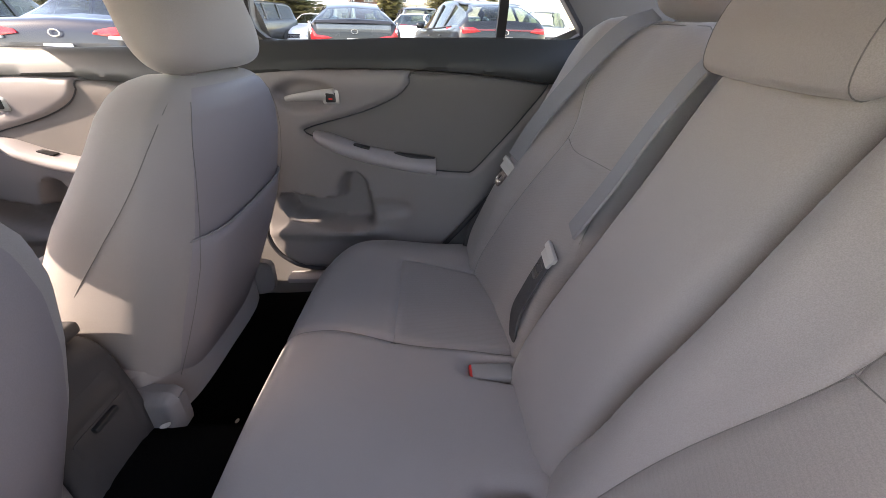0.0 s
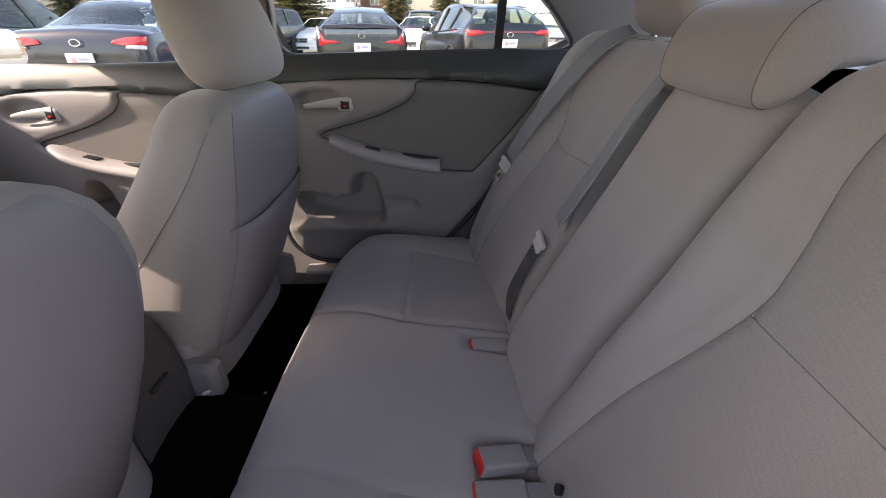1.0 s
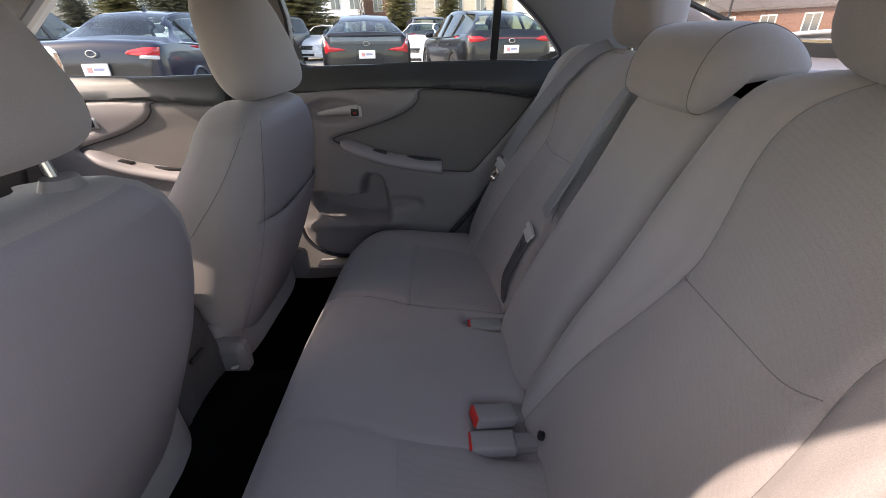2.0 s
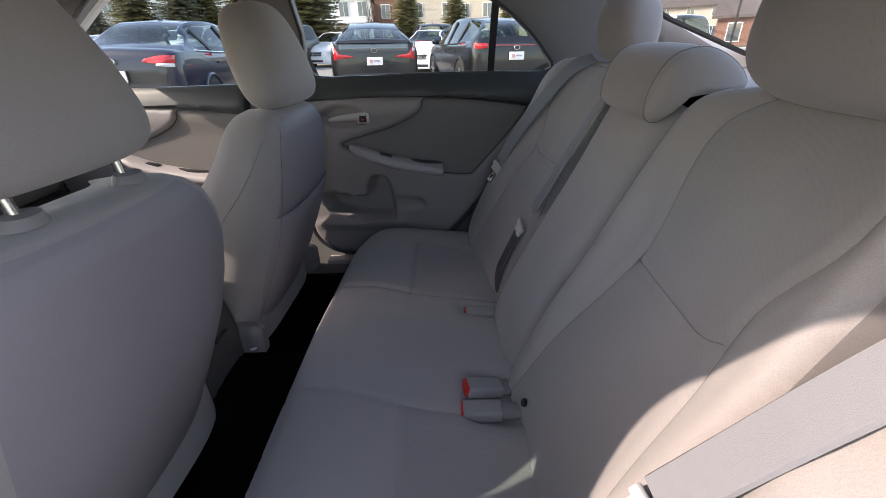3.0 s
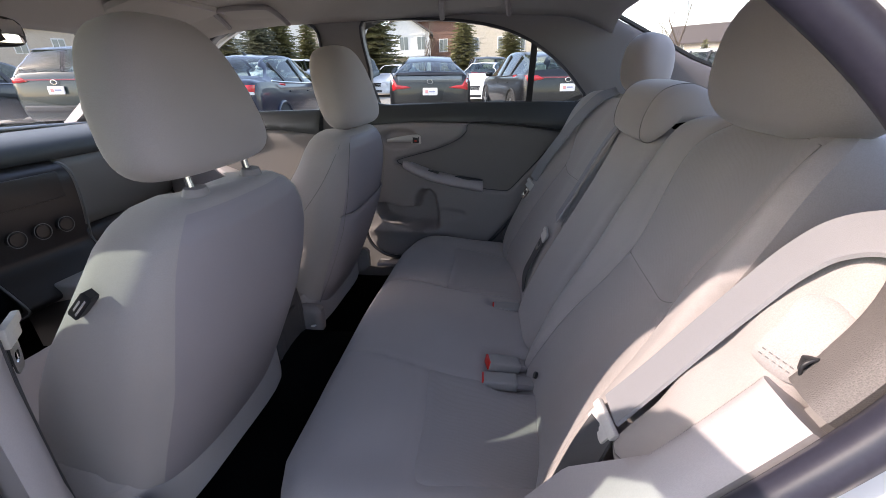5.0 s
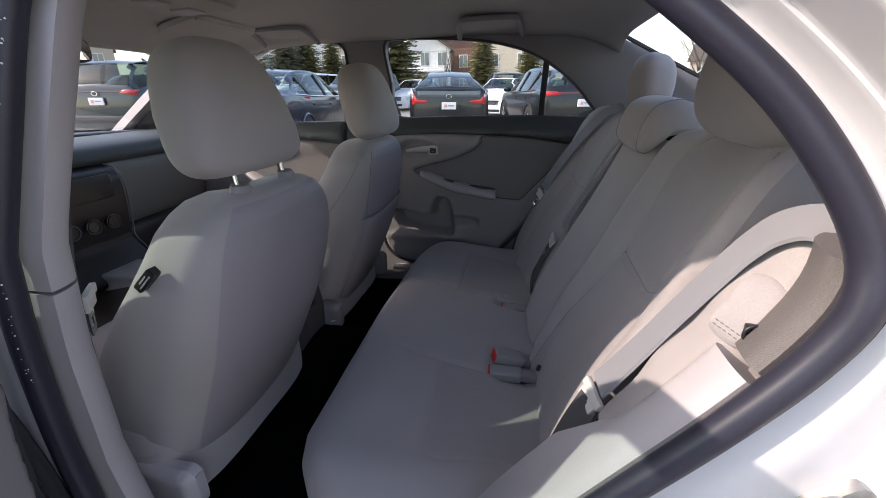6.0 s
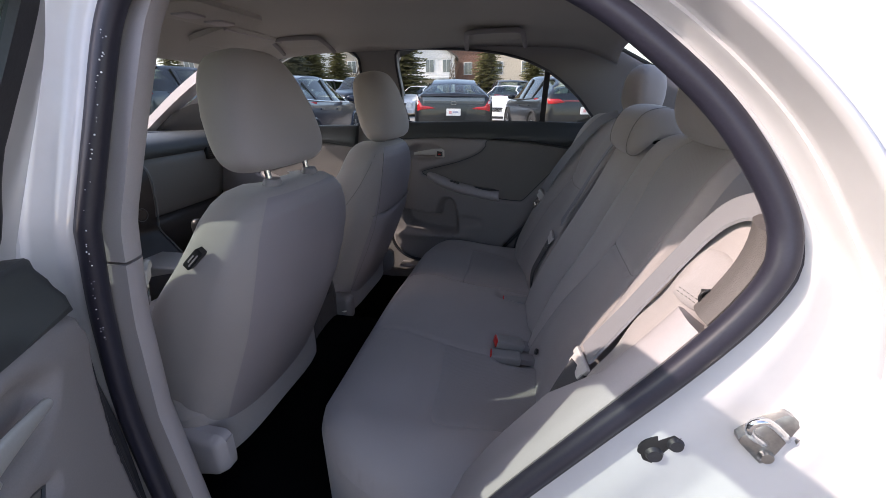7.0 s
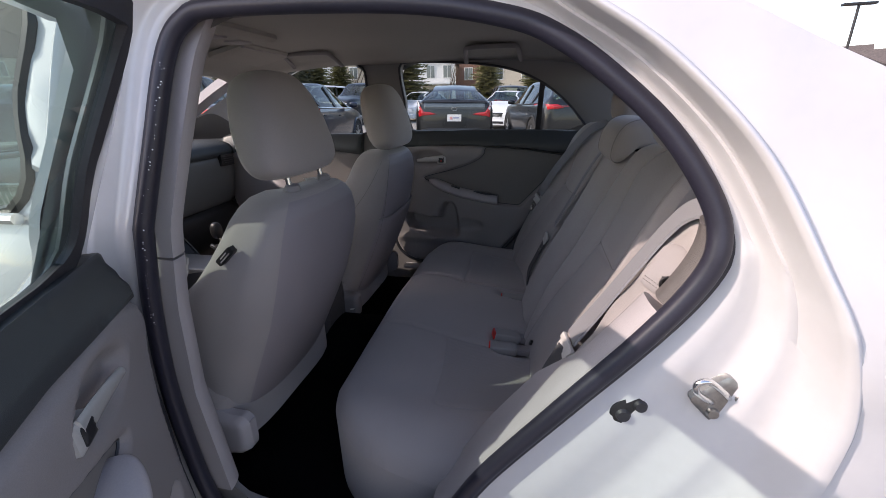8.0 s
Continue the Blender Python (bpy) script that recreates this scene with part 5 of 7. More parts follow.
# ---- front cabin ----
def dashboard():
    t = thing("dashboard", "blue-grey moulded dashboard with a charcoal top", "dashboard", at=(-1.48, 0, 0.88))
    o = Vector((-1.2, 0, 0.9))

    def strip(prof, mat, name, lab, y0, y1, bulge=0.0):
        p = rounded(prof, 5, False)
        rings = []
        for y in np.linspace(y0, y1, 31):
            k = y / 0.66
            rings.append([Vector((x - 0.05 * k * k + bulge * math.exp(-((y + 0.02) / 0.16) ** 4), y, z)) - o for x, z in p])
        ob = part(name, loft(rings, cap=False, closed=False), mat, t, lab, angle=60)
        md = ob.modifiers.new("thick", "SOLIDIFY")
        md.thickness, md.offset = 0.012, 0
        return ob
    strip([(-1.60, 0.985), (-1.35, 1.000), (-1.16, 1.000), (-1.075, 0.985), (-1.05, 0.955), (-1.062, 0.935)], PAD_DARK, "top_pad", "soft dark blue-grey top pad", -0.66, 0.66)
    strip([(-1.075, 0.932), (-1.062, 0.900), (-1.078, 0.80), (-1.10, 0.72), (-1.12, 0.69)], DASH_BLUE, "fascia", "blue-grey fascia", -0.66, 0.66)
    strip([(-1.135, 0.685), (-1.09, 0.66), (-1.095, 0.58), (-1.14, 0.50), (-1.30, 0.36)], TRIM_DARK, "glove_box", "dark lower panel", -0.66, 0.66)
    # centre stack
    prof = rounded([(-1.085, 0.935), (-1.022, 0.915), (-1.000, 0.87), (-1.005, 0.78), (-1.02, 0.70), (-1.02, 0.66), (-0.97, 0.60), (-0.95, 0.55), (-1.08, 0.50)], 5, False)
    rings = [[Vector((x - (0.02 if abs(abs(y + 0.02) - 0.15) < 0.004 else 0), y, z)) - o for x, z in prof] for y in (-0.17, -0.165, -0.10, -0.02, 0.06, 0.125, 0.13)]
    cs = part("control_panel", loft(rings, cap=False, closed=False), BLACK, t, "black control panel", angle=50)
    md = cs.modifiers.new("thick", "SOLIDIFY")
    md.thickness, md.offset = 0.02, -1
    part("radio", box(0.194, 0.206, -0.125, 0.085, -0.075, 0.005, 0.004), BLACK, t, "black radio panel")
    for i in range(3):
        bm = bmesh.new()
        bmesh.ops.create_cone(bm, cap_ends=True, segments=20, radius1=0.021, radius2=0.018, depth=0.025)
        bmesh.ops.transform(bm, matrix=Matrix.Translation((0.195, -0.09 + 0.07 * i, -0.155)) @ pose(0, 0, 0, 0, 90, 0), verts=bm.verts)
        k = part("knob", bm, BLACK, t, "black climate knob")
        ring = [(0.2085, -0.09 + 0.07 * i + 0.024 * math.cos(a), -0.155 + 0.024 * math.sin(a)) for a in np.linspace(0, 2 * math.pi, 24, endpoint=False)]
        part("ring", sweep(ring, circle(0.0012, 6), closed=True, up=(1, 0, 0)), DASH_BLUE, k, "thin grey ring")
    for y in (-0.172, 0.132):
        part("edge_strip", sweep([Vector((x + 0.004, y, z)) - o for x, z in prof], circle(0.0032, 8), up=(0, 1, 0)), DASH_BLUE, t, "grey edge strip")
    for y in (-0.13, 0.575):
        vent = part("air_vent", box(0.105 if y > 0 else 0.155, 0.128 if y > 0 else 0.18, y - 0.045, y + 0.045, -0.005 - (0.01 if y > 0 else 0), 0.045, 0.006), BLACK, t, "black air vent")
        for i in range(4):
            part("slat", box(0.127 if y > 0 else 0.178, 0.132 if y > 0 else 0.183, y - 0.038, y + 0.038, 0.0 + 0.010 * i, 0.003 + 0.010 * i), TRIM_DARK, vent)


def console():
    t = thing("centre_console", "grey plastic console between the front seats", "console", at=(-0.75, 0, 0.25))
    prof = [(-0.62, 0.24), (-0.45, 0.28), (-0.22, 0.33), (-0.05, 0.35), (0.05, 0.352), (0.14, 0.345), (0.185, 0.325), (0.205, 0.27), (0.215, 0.18), (0.21, 0.06), (0.20, 0.0)]
    p = rounded(prof, 5, False)
    rings = []
    for y, s in ((-0.085, -0.35), (-0.085, -0.02), (-0.078, -0.004), (-0.06, 0), (0, 0.004), (0.06, 0), (0.078, -0.004), (0.085, -0.02), (0.085, -0.35)):
        rings.append([(x + min(0, s) * (0.5 if s > -0.1 else 0.02), y, max(-0.0, z + s) if s < -0.1 else z + s) for x, z in p])
    part("body", loft(rings, cap=False, closed=False), CONSOLE, t, angle=50)
    part("lid", box(-0.14, 0.175, -0.078, 0.078, 0.348, 0.372, 0.01, 3), CONSOLE, t, "padded armrest lid")
    for z0, z1 in ((0.245, 0.29), (0.10, 0.235)):
        me = panel(rrect(-0.06, 0.06, z0, z1, 0.008), lambda P, h: np.stack([0.212 - 0.25 * np.maximum(0, P[:, 1] - 0.24) + h, P[:, 0], P[:, 1]], 1), lambda P: 0.004 + 0 * P[:, 0], 0.012, 0.004, 0.006)[0]
        finish("drawer_front", me, CONSOLE, t, "moulded drawer front")
    part("pull_tab", box(0.212, 0.222, -0.025, 0.025, 0.222, 0.232, 0.003), TRIM_DARK, t)
    # selector and trim plate towards the dashboard
    part("selector_plate", box(-0.58, -0.12, -0.075, 0.075, 0.24, 0.325, 0.012, 3), SILVER, t, "silver selector plate")
    rod = part("selector_rod", sweep([(-0.22, 0, 0.33), (-0.225, 0, 0.40), (-0.235, 0, 0.44)], circle(0.006, 10), up=(1, 0, 0)), CHROME, t, "chrome selector rod")
    kb = pillow((0.022, 0.019, 0.032), (2.4, 2.2), 18, 10)
    bmesh.ops.transform(kb, matrix=Matrix.Translation((-0.238, 0, 0.455)), verts=kb.verts)
    part("selector_knob", kb, BLACK, t, "black selector knob")
    part("brake_lever", sweep([(-0.05, -0.055, 0.352), (-0.13, -0.058, 0.385), (-0.20, -0.06, 0.41)], circle(0.014, 12), up=(0, 0, 1)), BLACK, t, "black parking brake lever")
    bm = bmesh.new()
    bmesh.ops.create_cone(bm, cap_ends=True, segments=12, radius1=0.008, radius2=0.007, depth=0.02)
    bmesh.ops.transform(bm, matrix=Matrix.Translation((-0.208, -0.06, 0.414)) @ pose(0, 0, 0, 0, -70, 0), verts=bm.verts)
    part("brake_button", bm, CHROME, t, "chrome brake button")


def overhead():
    t = thing("overhead_console", "beige overhead lamp console on the headliner", "overhead console", at=(-0.80, 0.0, 1.345))
    out = rrect(-0.10, 0.10, -0.15, 0.15, 0.03)
    finish("housing", panel(out, lambda P, h: np.stack([P[:, 0], P[:, 1], 0.012 - 0.05 * P[:, 0] * 0 - h], 1), lambda P: 0.016 + 0 * P[:, 0], 0.02, 0.010, 0.02)[0], LINER, t)
    for y in (-0.06, 0.06):
        part("lamp_lens", box(-0.03, 0.03, y - 0.03, y + 0.03, -0.010, -0.002, 0.003), TRIM, t, "frosted lamp lens")
    m = thing("rear_view_mirror", "black-backed interior mirror on the windscreen", "mirror", at=(-1.12, -0.10, 1.250))
    part("housing", pillow((0.022, 0.12, 0.036), (4, 3), 24, 10), BLACK, m)
    me = panel(rrect(-0.105, 0.105, -0.026, 0.026, 0.012), lambda P, h: np.stack([0.021 + h, P[:, 0], P[:, 1]], 1), None, 0.02, 0.001, 0.002)[0]
    mirror = material("mirror_glass", (0.9, 0.9, 0.9), 0.02, 1.0)
    finish("mirror_face", me, mirror, m, "mirror glass")
    part("stem", sweep([(0.0, 0, 0.02), (-0.02, 0, 0.05), (-0.06, 0, 0.085)], circle(0.009, 10), up=(0, 1, 0)), BLACK, m)
    for y0, y1 in ((-0.50, -0.17), (0.17, 0.50)):
        v = thing("sun_visor", "beige cloth sun visor folded against the headliner", "sun visor", "sun visors", at=(-0.94, (y0 + y1) / 2, 1.330))
        out = rrect(-0.09, 0.085, -(y1 - y0) / 2, (y1 - y0) / 2, 0.03)
        finish("flap", panel(out, lambda P, h: np.stack([P[:, 0], P[:, 1], 0.22 * P[:, 0] - h], 1), lambda P: 0.008 + 0 * P[:, 0], 0.025, 0.008, 0.016)[0], LINER, v)
        part("hinge_rod", sweep([(0.07, y0 - (y0 + y1) / 2, 0.012), (0.07, y1 - (y0 + y1) / 2, 0.012)], circle(0.005, 8)), TRIM, v)


def grab_handle(x0, x1, y, z):
    t = thing("grab_handle", "fold-up grey grab handle above the window", "grab handle", "grab handles", at=((x0 + x1) / 2, y, z))
    w = (x1 - x0) / 2
    path = rounded([(-w, 0.045, -0.022), (-w * 0.97, 0.01, -0.006), (-w * 0.90, -0.045, 0.014), (-w * 0.72, -0.064, 0.019), (0, -0.068, 0.020), (w * 0.72, -0.064, 0.019), (w * 0.90, -0.045, 0.014), (w * 0.97, 0.01, -0.006), (w, 0.045, -0.022)], 5, False)
    # darker than the liner: the shadow outline is put into the bar's colour
    part("bar", sweep(path, [(a * 1.2, b) for a, b in circle(0.0075, 10)], up=(0, 1, 0.6)), TRIM_MID, t, "handle bar in a darker grey for the shadow along its edges")
    me = panel(rrect(-w * 0.82, w * 0.82, -0.05, 0.03, 0.015), lambda P, h: np.stack([P[:, 0], P[:, 1], 0.006 - 0.30 * P[:, 1] - h], 1), None, 0.012, 0.004, 0.006)[0]
    finish("backing", me, LINER, t, "beige recess plate")


dashboard()
console()
overhead()
grab_handle(-0.905, -0.675, 0.520, 1.326)
grab_handle(-0.122, 0.100, 0.520, 1.316)


# ---- door jamb hardware ----
def striker():
    t = thing("door_striker", "zinc-plated striker loop bolted to the white jamb", "door striker", at=(0.407, -0.750, 0.757))
    t.rotation_euler = (0, radians(-45), 0)
    out = rrect(-0.030, 0.030, -0.026, 0.022, 0.007)
    finish("plate", panel(out, lambda P, h: np.stack([P[:, 0], -0.004 - h, P[:, 1]], 1), None, 0.006, 0.003, 0.02)[0], STEEL, t)
    for x in (-0.019, 0.019):
        bm = bmesh.new()
        bmesh.ops.create_cone(bm, cap_ends=True, segments=18, radius1=0.0085, radius2=0.0065, depth=0.006)
        bmesh.ops.transform(bm, matrix=Matrix.Translation((x, -0.006, -0.010)) @ pose(0, 0, 0, 90, 0, 0), verts=bm.verts)
        part("bolt", bm, STEEL, t, "round bolt head")
    path = rounded([(0.009, -0.002, -0.004), (0.011, -0.014, 0.018), (0.009, -0.022, 0.046), (-0.002, -0.024, 0.054), (-0.011, -0.022, 0.044), (-0.011, -0.013, 0.020), (-0.010, -0.002, 0.002)], 6, False)
    part("loop", sweep(path, circle(0.0042, 12), up=(0.3, 1, 0.2)), CHROME, t, "steel loop")


def jamb_switch():
    t = thing("door_switch", "black rubber courtesy-light switch on the jamb", "door switch", at=(0.308, -0.733, 0.712))
    t.rotation_euler = (0, radians(-42), 0)
    out = rounded([(-0.030, -0.012), (-0.012, -0.019), (0.014, -0.017), (0.032, -0.006), (0.030, 0.010), (0.010, 0.017), (-0.016, 0.018), (-0.030, 0.008)], 4)
    finish("plate", panel(out, lambda P, h: np.stack([P[:, 0], -0.006 - h, P[:, 1]], 1), None, 0.006, 0.003, 0.012)[0], BLACK, t)
    for x, r in ((-0.014, 0.011), (0.014, 0.010)):
        bm = bmesh.new()
        bmesh.ops.create_cone(bm, cap_ends=True, segments=18, radius1=r, radius2=r * 0.75, depth=0.005)
        bmesh.ops.transform(bm, matrix=Matrix.Translation((x, -0.008, 0)) @ pose(0, 0, 0, 90, 0, 0), verts=bm.verts)
        part("plunger" if x > 0 else "screw", bm, RUBBER, t)
    p = thing("jamb_plug", "small grey rubber plug in the jamb", "plug", at=(0.322, -0.733, 0.668))
    bm = bmesh.new()
    bmesh.ops.create_cone(bm, cap_ends=True, segments=14, radius1=0.009, radius2=0.007, depth=0.005)
    bmesh.ops.transform(bm, matrix=Matrix.Translation((0, -0.003, 0)) @ pose(0, 0, 0, 90, 0, 0), verts=bm.verts)
    part("cap", bm, TRIM, p)


def release_loop():
    t = thing("release_loop", "black seatback release loop beside the outer bolster", "release loop", at=(0.348, -0.664, 0.880))
    t.scale = (0.36, 0.36, 0.36)
    path = rounded([(0.022, 0.0, 0.012), (0.004, -0.006, 0.026), (-0.018, -0.006, 0.012), (-0.020, -0.006, -0.012), (-0.004, -0.004, -0.026), (0.020, 0.0, -0.020)], 6, False)
    part("loop", sweep(path, circle(0.0045, 10), up=(0, 1, 0)), BLACK, t)
    part("socket", box(-0.012, 0.02, 0.0, 0.02, -0.02, 0.02, 0.005), BLACK, t, "black socket")


release_loop()
striker()
jamb_switch()


def b_pillar():
    t = thing("pillar_trim", "grey two-piece trim on the pillar beside the doorway", "pillar trim")
    for nm, z0, z1, mat in (("upper_cover", 0.893, 1.262, TRIM), ("lower_cover", 0.36, 0.888, TRIM)):
        rings = []
        for z in np.linspace(z0, z1, 16):
            xa = np.interp(z, [0.36, 0.605, 0.793, 0.922, 1.083, 1.205, 1.262], [-0.446, -0.470, -0.457, -0.433, -0.400, -0.372, -0.345])
            yo = -(0.712 - LEAN_IN * max(0, z - 0.95))
            face = rounded([(xa + 0.004, yo), (xa + 0.001, yo + 0.020), (xa - 0.012, yo + 0.042), (xa - 0.045, yo + 0.058), (xa - 0.10, yo + 0.062)], 4, False)
            rings.append([(a, b, z) for a, b in face] + [(xa - 0.10, yo, z)])
        part(nm, loft(rings), mat, t, angle=50)
    b = thing("seat_belt", "grey front seat belt hanging down the pillar", "seat belt", "front seat belts")
    part("webbing", ribbon(rounded([(-0.455, -0.585, 1.16), (-0.492, -0.640, 0.90), (-0.520, -0.648, 0.60), (-0.500, -0.655, 0.32)], 5, False), rounded([(0.6, 0.8, 0), (0.55, 0.8, 0), (0.5, 0.85, 0), (0.5, 0.85, 0)], 5, False)), BELT_DARK, b, "grey woven webbing")
    tongue(b, (-0.502, -0.630, 0.845), (0.1, 0.05, 1.0), (0.75, 0.6, 0.1))
    # small woven tag on the side of the driver's backrest
    g = rrect(-0.026, 0.026, -0.008, 0.008, 0.002)
    m = Matrix.Translation((-0.446, -0.588, 0.848)) @ pose(0, 0, 0, 0, -42, 0)
    me = panel(g, lambda P, h: np.array([tuple(m @ Vector((p[0], -hh, p[1]))) for p, hh in zip(P, h)]), None, 0.006, 0.001, 0.012)[0]
    tg = tagged(finish("seat_tag", me, BLACK), "black woven tag with pale bars on the driver seat", "tag")
    for a, w in ((-0.004, 0.034), (0.0015, 0.022)):
        me = panel([(-w / 2, a), (w / 2, a), (w / 2, a + 0.0022), (-w / 2, a + 0.0022)], lambda P, h: np.array([tuple(m @ Vector((p[0], -0.001 - hh, p[1]))) for p, hh in zip(P, h)]), None, 0.004, 0, 0.002)[0]
        finish("print_bar", me, TRIM, tg)


b_pillar()


def scrap(at, size, turn):
    """A torn, curled bit of paper."""
    me = panel(rounded([(-size, -size * 0.5), (size * 0.3, -size * 0.7), (size, -size * 0.1), (size * 0.6, size * 0.6), (-size * 0.7, size * 0.4)], 3), lambda P, h: np.stack([P[:, 0], P[:, 1], 0.0015 + h + 18 * P[:, 0] ** 2], 1), None, size * 0.3, 0, 0.0008)[0]
    ob = tagged(finish("paper_scrap", me, PAPER), "tiny white paper scrap on the black carpet", "litter", "litter on the carpet")
    ob.location, ob.rotation_euler = at, (0, 0, radians(turn))


PAPER = material("white_paper", (0.7, 0.69, 0.66), 0.9, grain=0.1, scale=200)
scrap((-0.50, 0.059, 0.384), 0.009, 20)
scrap((-0.44, 0.16, 0.268), 0.006, 70)
part("cover", box(-0.47, -0.02, 0.636, 0.690, 0.325, 0.342, 0.006), TRIM, thing("scuff_plate", "light grey plastic scuff plate along the far sill", "scuff plate"))


# ---- wheels of the car ----
def car_wheel(x, y):
    t = thing("car_wheel", "black tyre on a silver wheel under the white car", "wheel", "car wheels", at=(x, y, 0.25 - 0.03 * x))
    r = 0.31
    prof = [(-0.09, r * 0.64), (-0.10, r * 0.88), (-0.08, r * 0.985), (0.08, r * 0.985), (0.10, r * 0.88), (0.09, r * 0.64)]
    rings = [[(b * math.cos(q), a, b * math.sin(q)) for a, b in prof] for q in np.linspace(0, 2 * math.pi, 28, endpoint=False)]
    rings.append(rings[0])
    bm = loft(rings, cap=False)
    bmesh.ops.remove_doubles(bm, verts=bm.verts, dist=1e-5)
    part("tyre", bm, RUBBER, t)
    bm = bmesh.new()
    bmesh.ops.create_cone(bm, cap_ends=True, segments=28, radius1=r * 0.65, radius2=r * 0.60, depth=0.12)
    bmesh.ops.transform(bm, matrix=pose(0, 0, 0, 90, 0, 0), verts=bm.verts)
    part("rim", bm, SILVER, t)


for _x in (0.87, -1.75):
    for _y in (-0.70, 0.70):
        car_wheel(_x, _y)


# ---- ground, sloping gently up beyond the far side of the car ----
RISE_X, RISE_Y = -0.030, 0.015


def ground_z(x, y):
    return -0.06 + RISE_X * max(-40.0, min(20.0, x)) + RISE_Y * max(-40.0, min(60.0, y))


ASPHALT = material("worn_asphalt", (0.33, 0.305, 0.27), 0.9, grain=0.35, scale=60, stain=0.35, bump=0.5, bump_scale=90)
PAINT_LINE = material("white_road_paint", (0.7, 0.69, 0.66), 0.8, grain=0.25, scale=30, stain=0.3)
GRASS = material("winter_grass", (0.20, 0.17, 0.09), 0.95, grain=0.4, scale=12, stain=0.4)


def ground():
    xs = sorted(set(np.concatenate([np.linspace(-60, 60, 41), [-800, -300, -120, 120, 300, 800]])))
    ys = sorted(set(np.concatenate([np.linspace(-40, 60, 51), [-800, -300, -100, 90, 150, 300, 800]])))
    rings = [[(x, y, ground_z(x, y) + 0.015 * noise.noise((x * 0.15, y * 0.15, 3.0)) * min(1, abs(y) / 6)) for x in xs] for y in ys]
    tagged(part("ground", loft(rings, cap=False, closed=False), ASPHALT), "worn grey asphalt parking lot with sandy stains", "ground", kind="structure")
    for i in range(-6, 6):
        x, y = 2.15 + i * 2.75, 7.6 + i * 0.48
        c, s = math.cos(radians(10)), math.sin(radians(10))
        bm = bmesh.new()
        vs = [bm.verts.new((x + a * c - b * s, y + a * s + b * c, ground_z(x + a * c - b * s, y + a * s + b * c) + 0.02)) for a, b in ((-0.05, 0), (0.05, 0), (0.05, 4.9), (-0.05, 4.9))]
        f = bm.faces.new(vs)
        r = bmesh.ops.extrude_face_region(bm, geom=[f])
        bmesh.ops.translate(bm, vec=(0, 0, -0.016), verts=[v for v in r["geom"] if isinstance(v, bmesh.types.BMVert)])
        bmesh.ops.recalc_face_normals(bm, faces=bm.faces)
        tagged(part("bay_line", bm, PAINT_LINE), "worn white painted parking bay line", "road marking", "bay lines", "structure")
    rings = [[(x, y, ground_z(x, y) + z) for x in np.linspace(-70, 60, 27)] for y, z in ((33.0, 0.0), (33.05, 0.13), (33.25, 0.14), (38.0, 0.22), (52.0, 0.3), (52.1, -0.1))]
    tagged(part("verge", loft(rings, cap=False, closed=False), GRASS), "strip of dry winter grass behind a low kerb", "verge", kind="structure")


ground()

# ---- parked cars ----
CAR_GLASS = glass("car_window_glass", (0.70, 0.79, 0.76))
SIDE_GLASS = glass("car_side_glass", (0.26, 0.31, 0.30))
HOUSE_GLASS = material("house_window_glass", (0.10, 0.12, 0.13), 0.08, coat=1.0, grain=0.2, scale=3)
TAIL = lamp_lens("red_tail_lamp", (0.50, 0.02, 0.025))
TAIL_DARK = lamp_lens("dark_red_tail_lamp", (0.16, 0.008, 0.012))
CLEAR_LAMP = lamp_lens("clear_lamp_lens", (0.6, 0.6, 0.62))
PLATE = material("white_plate", (0.75, 0.74, 0.74), 0.5, grain=0.1, scale=40)
PLATE_RED = material("red_plate_print", (0.62, 0.30, 0.30), 0.5)
TYRE = material("tyre_rubber", (0.025, 0.025, 0.026), 0.8, grain=0.2, scale=60)
RIM = material("alloy_rim", (0.45, 0.45, 0.46), 0.35, 0.8, stain=0.2)
PAINTS = {}


def car_paint(name, colour):
    if name not in PAINTS:
        PAINTS[name] = material(name, colour, 0.32, 0.0, coat=0.6, stain=0.12, grain=0.05, scale=25, spec=0.4)
    return PAINTS[name]


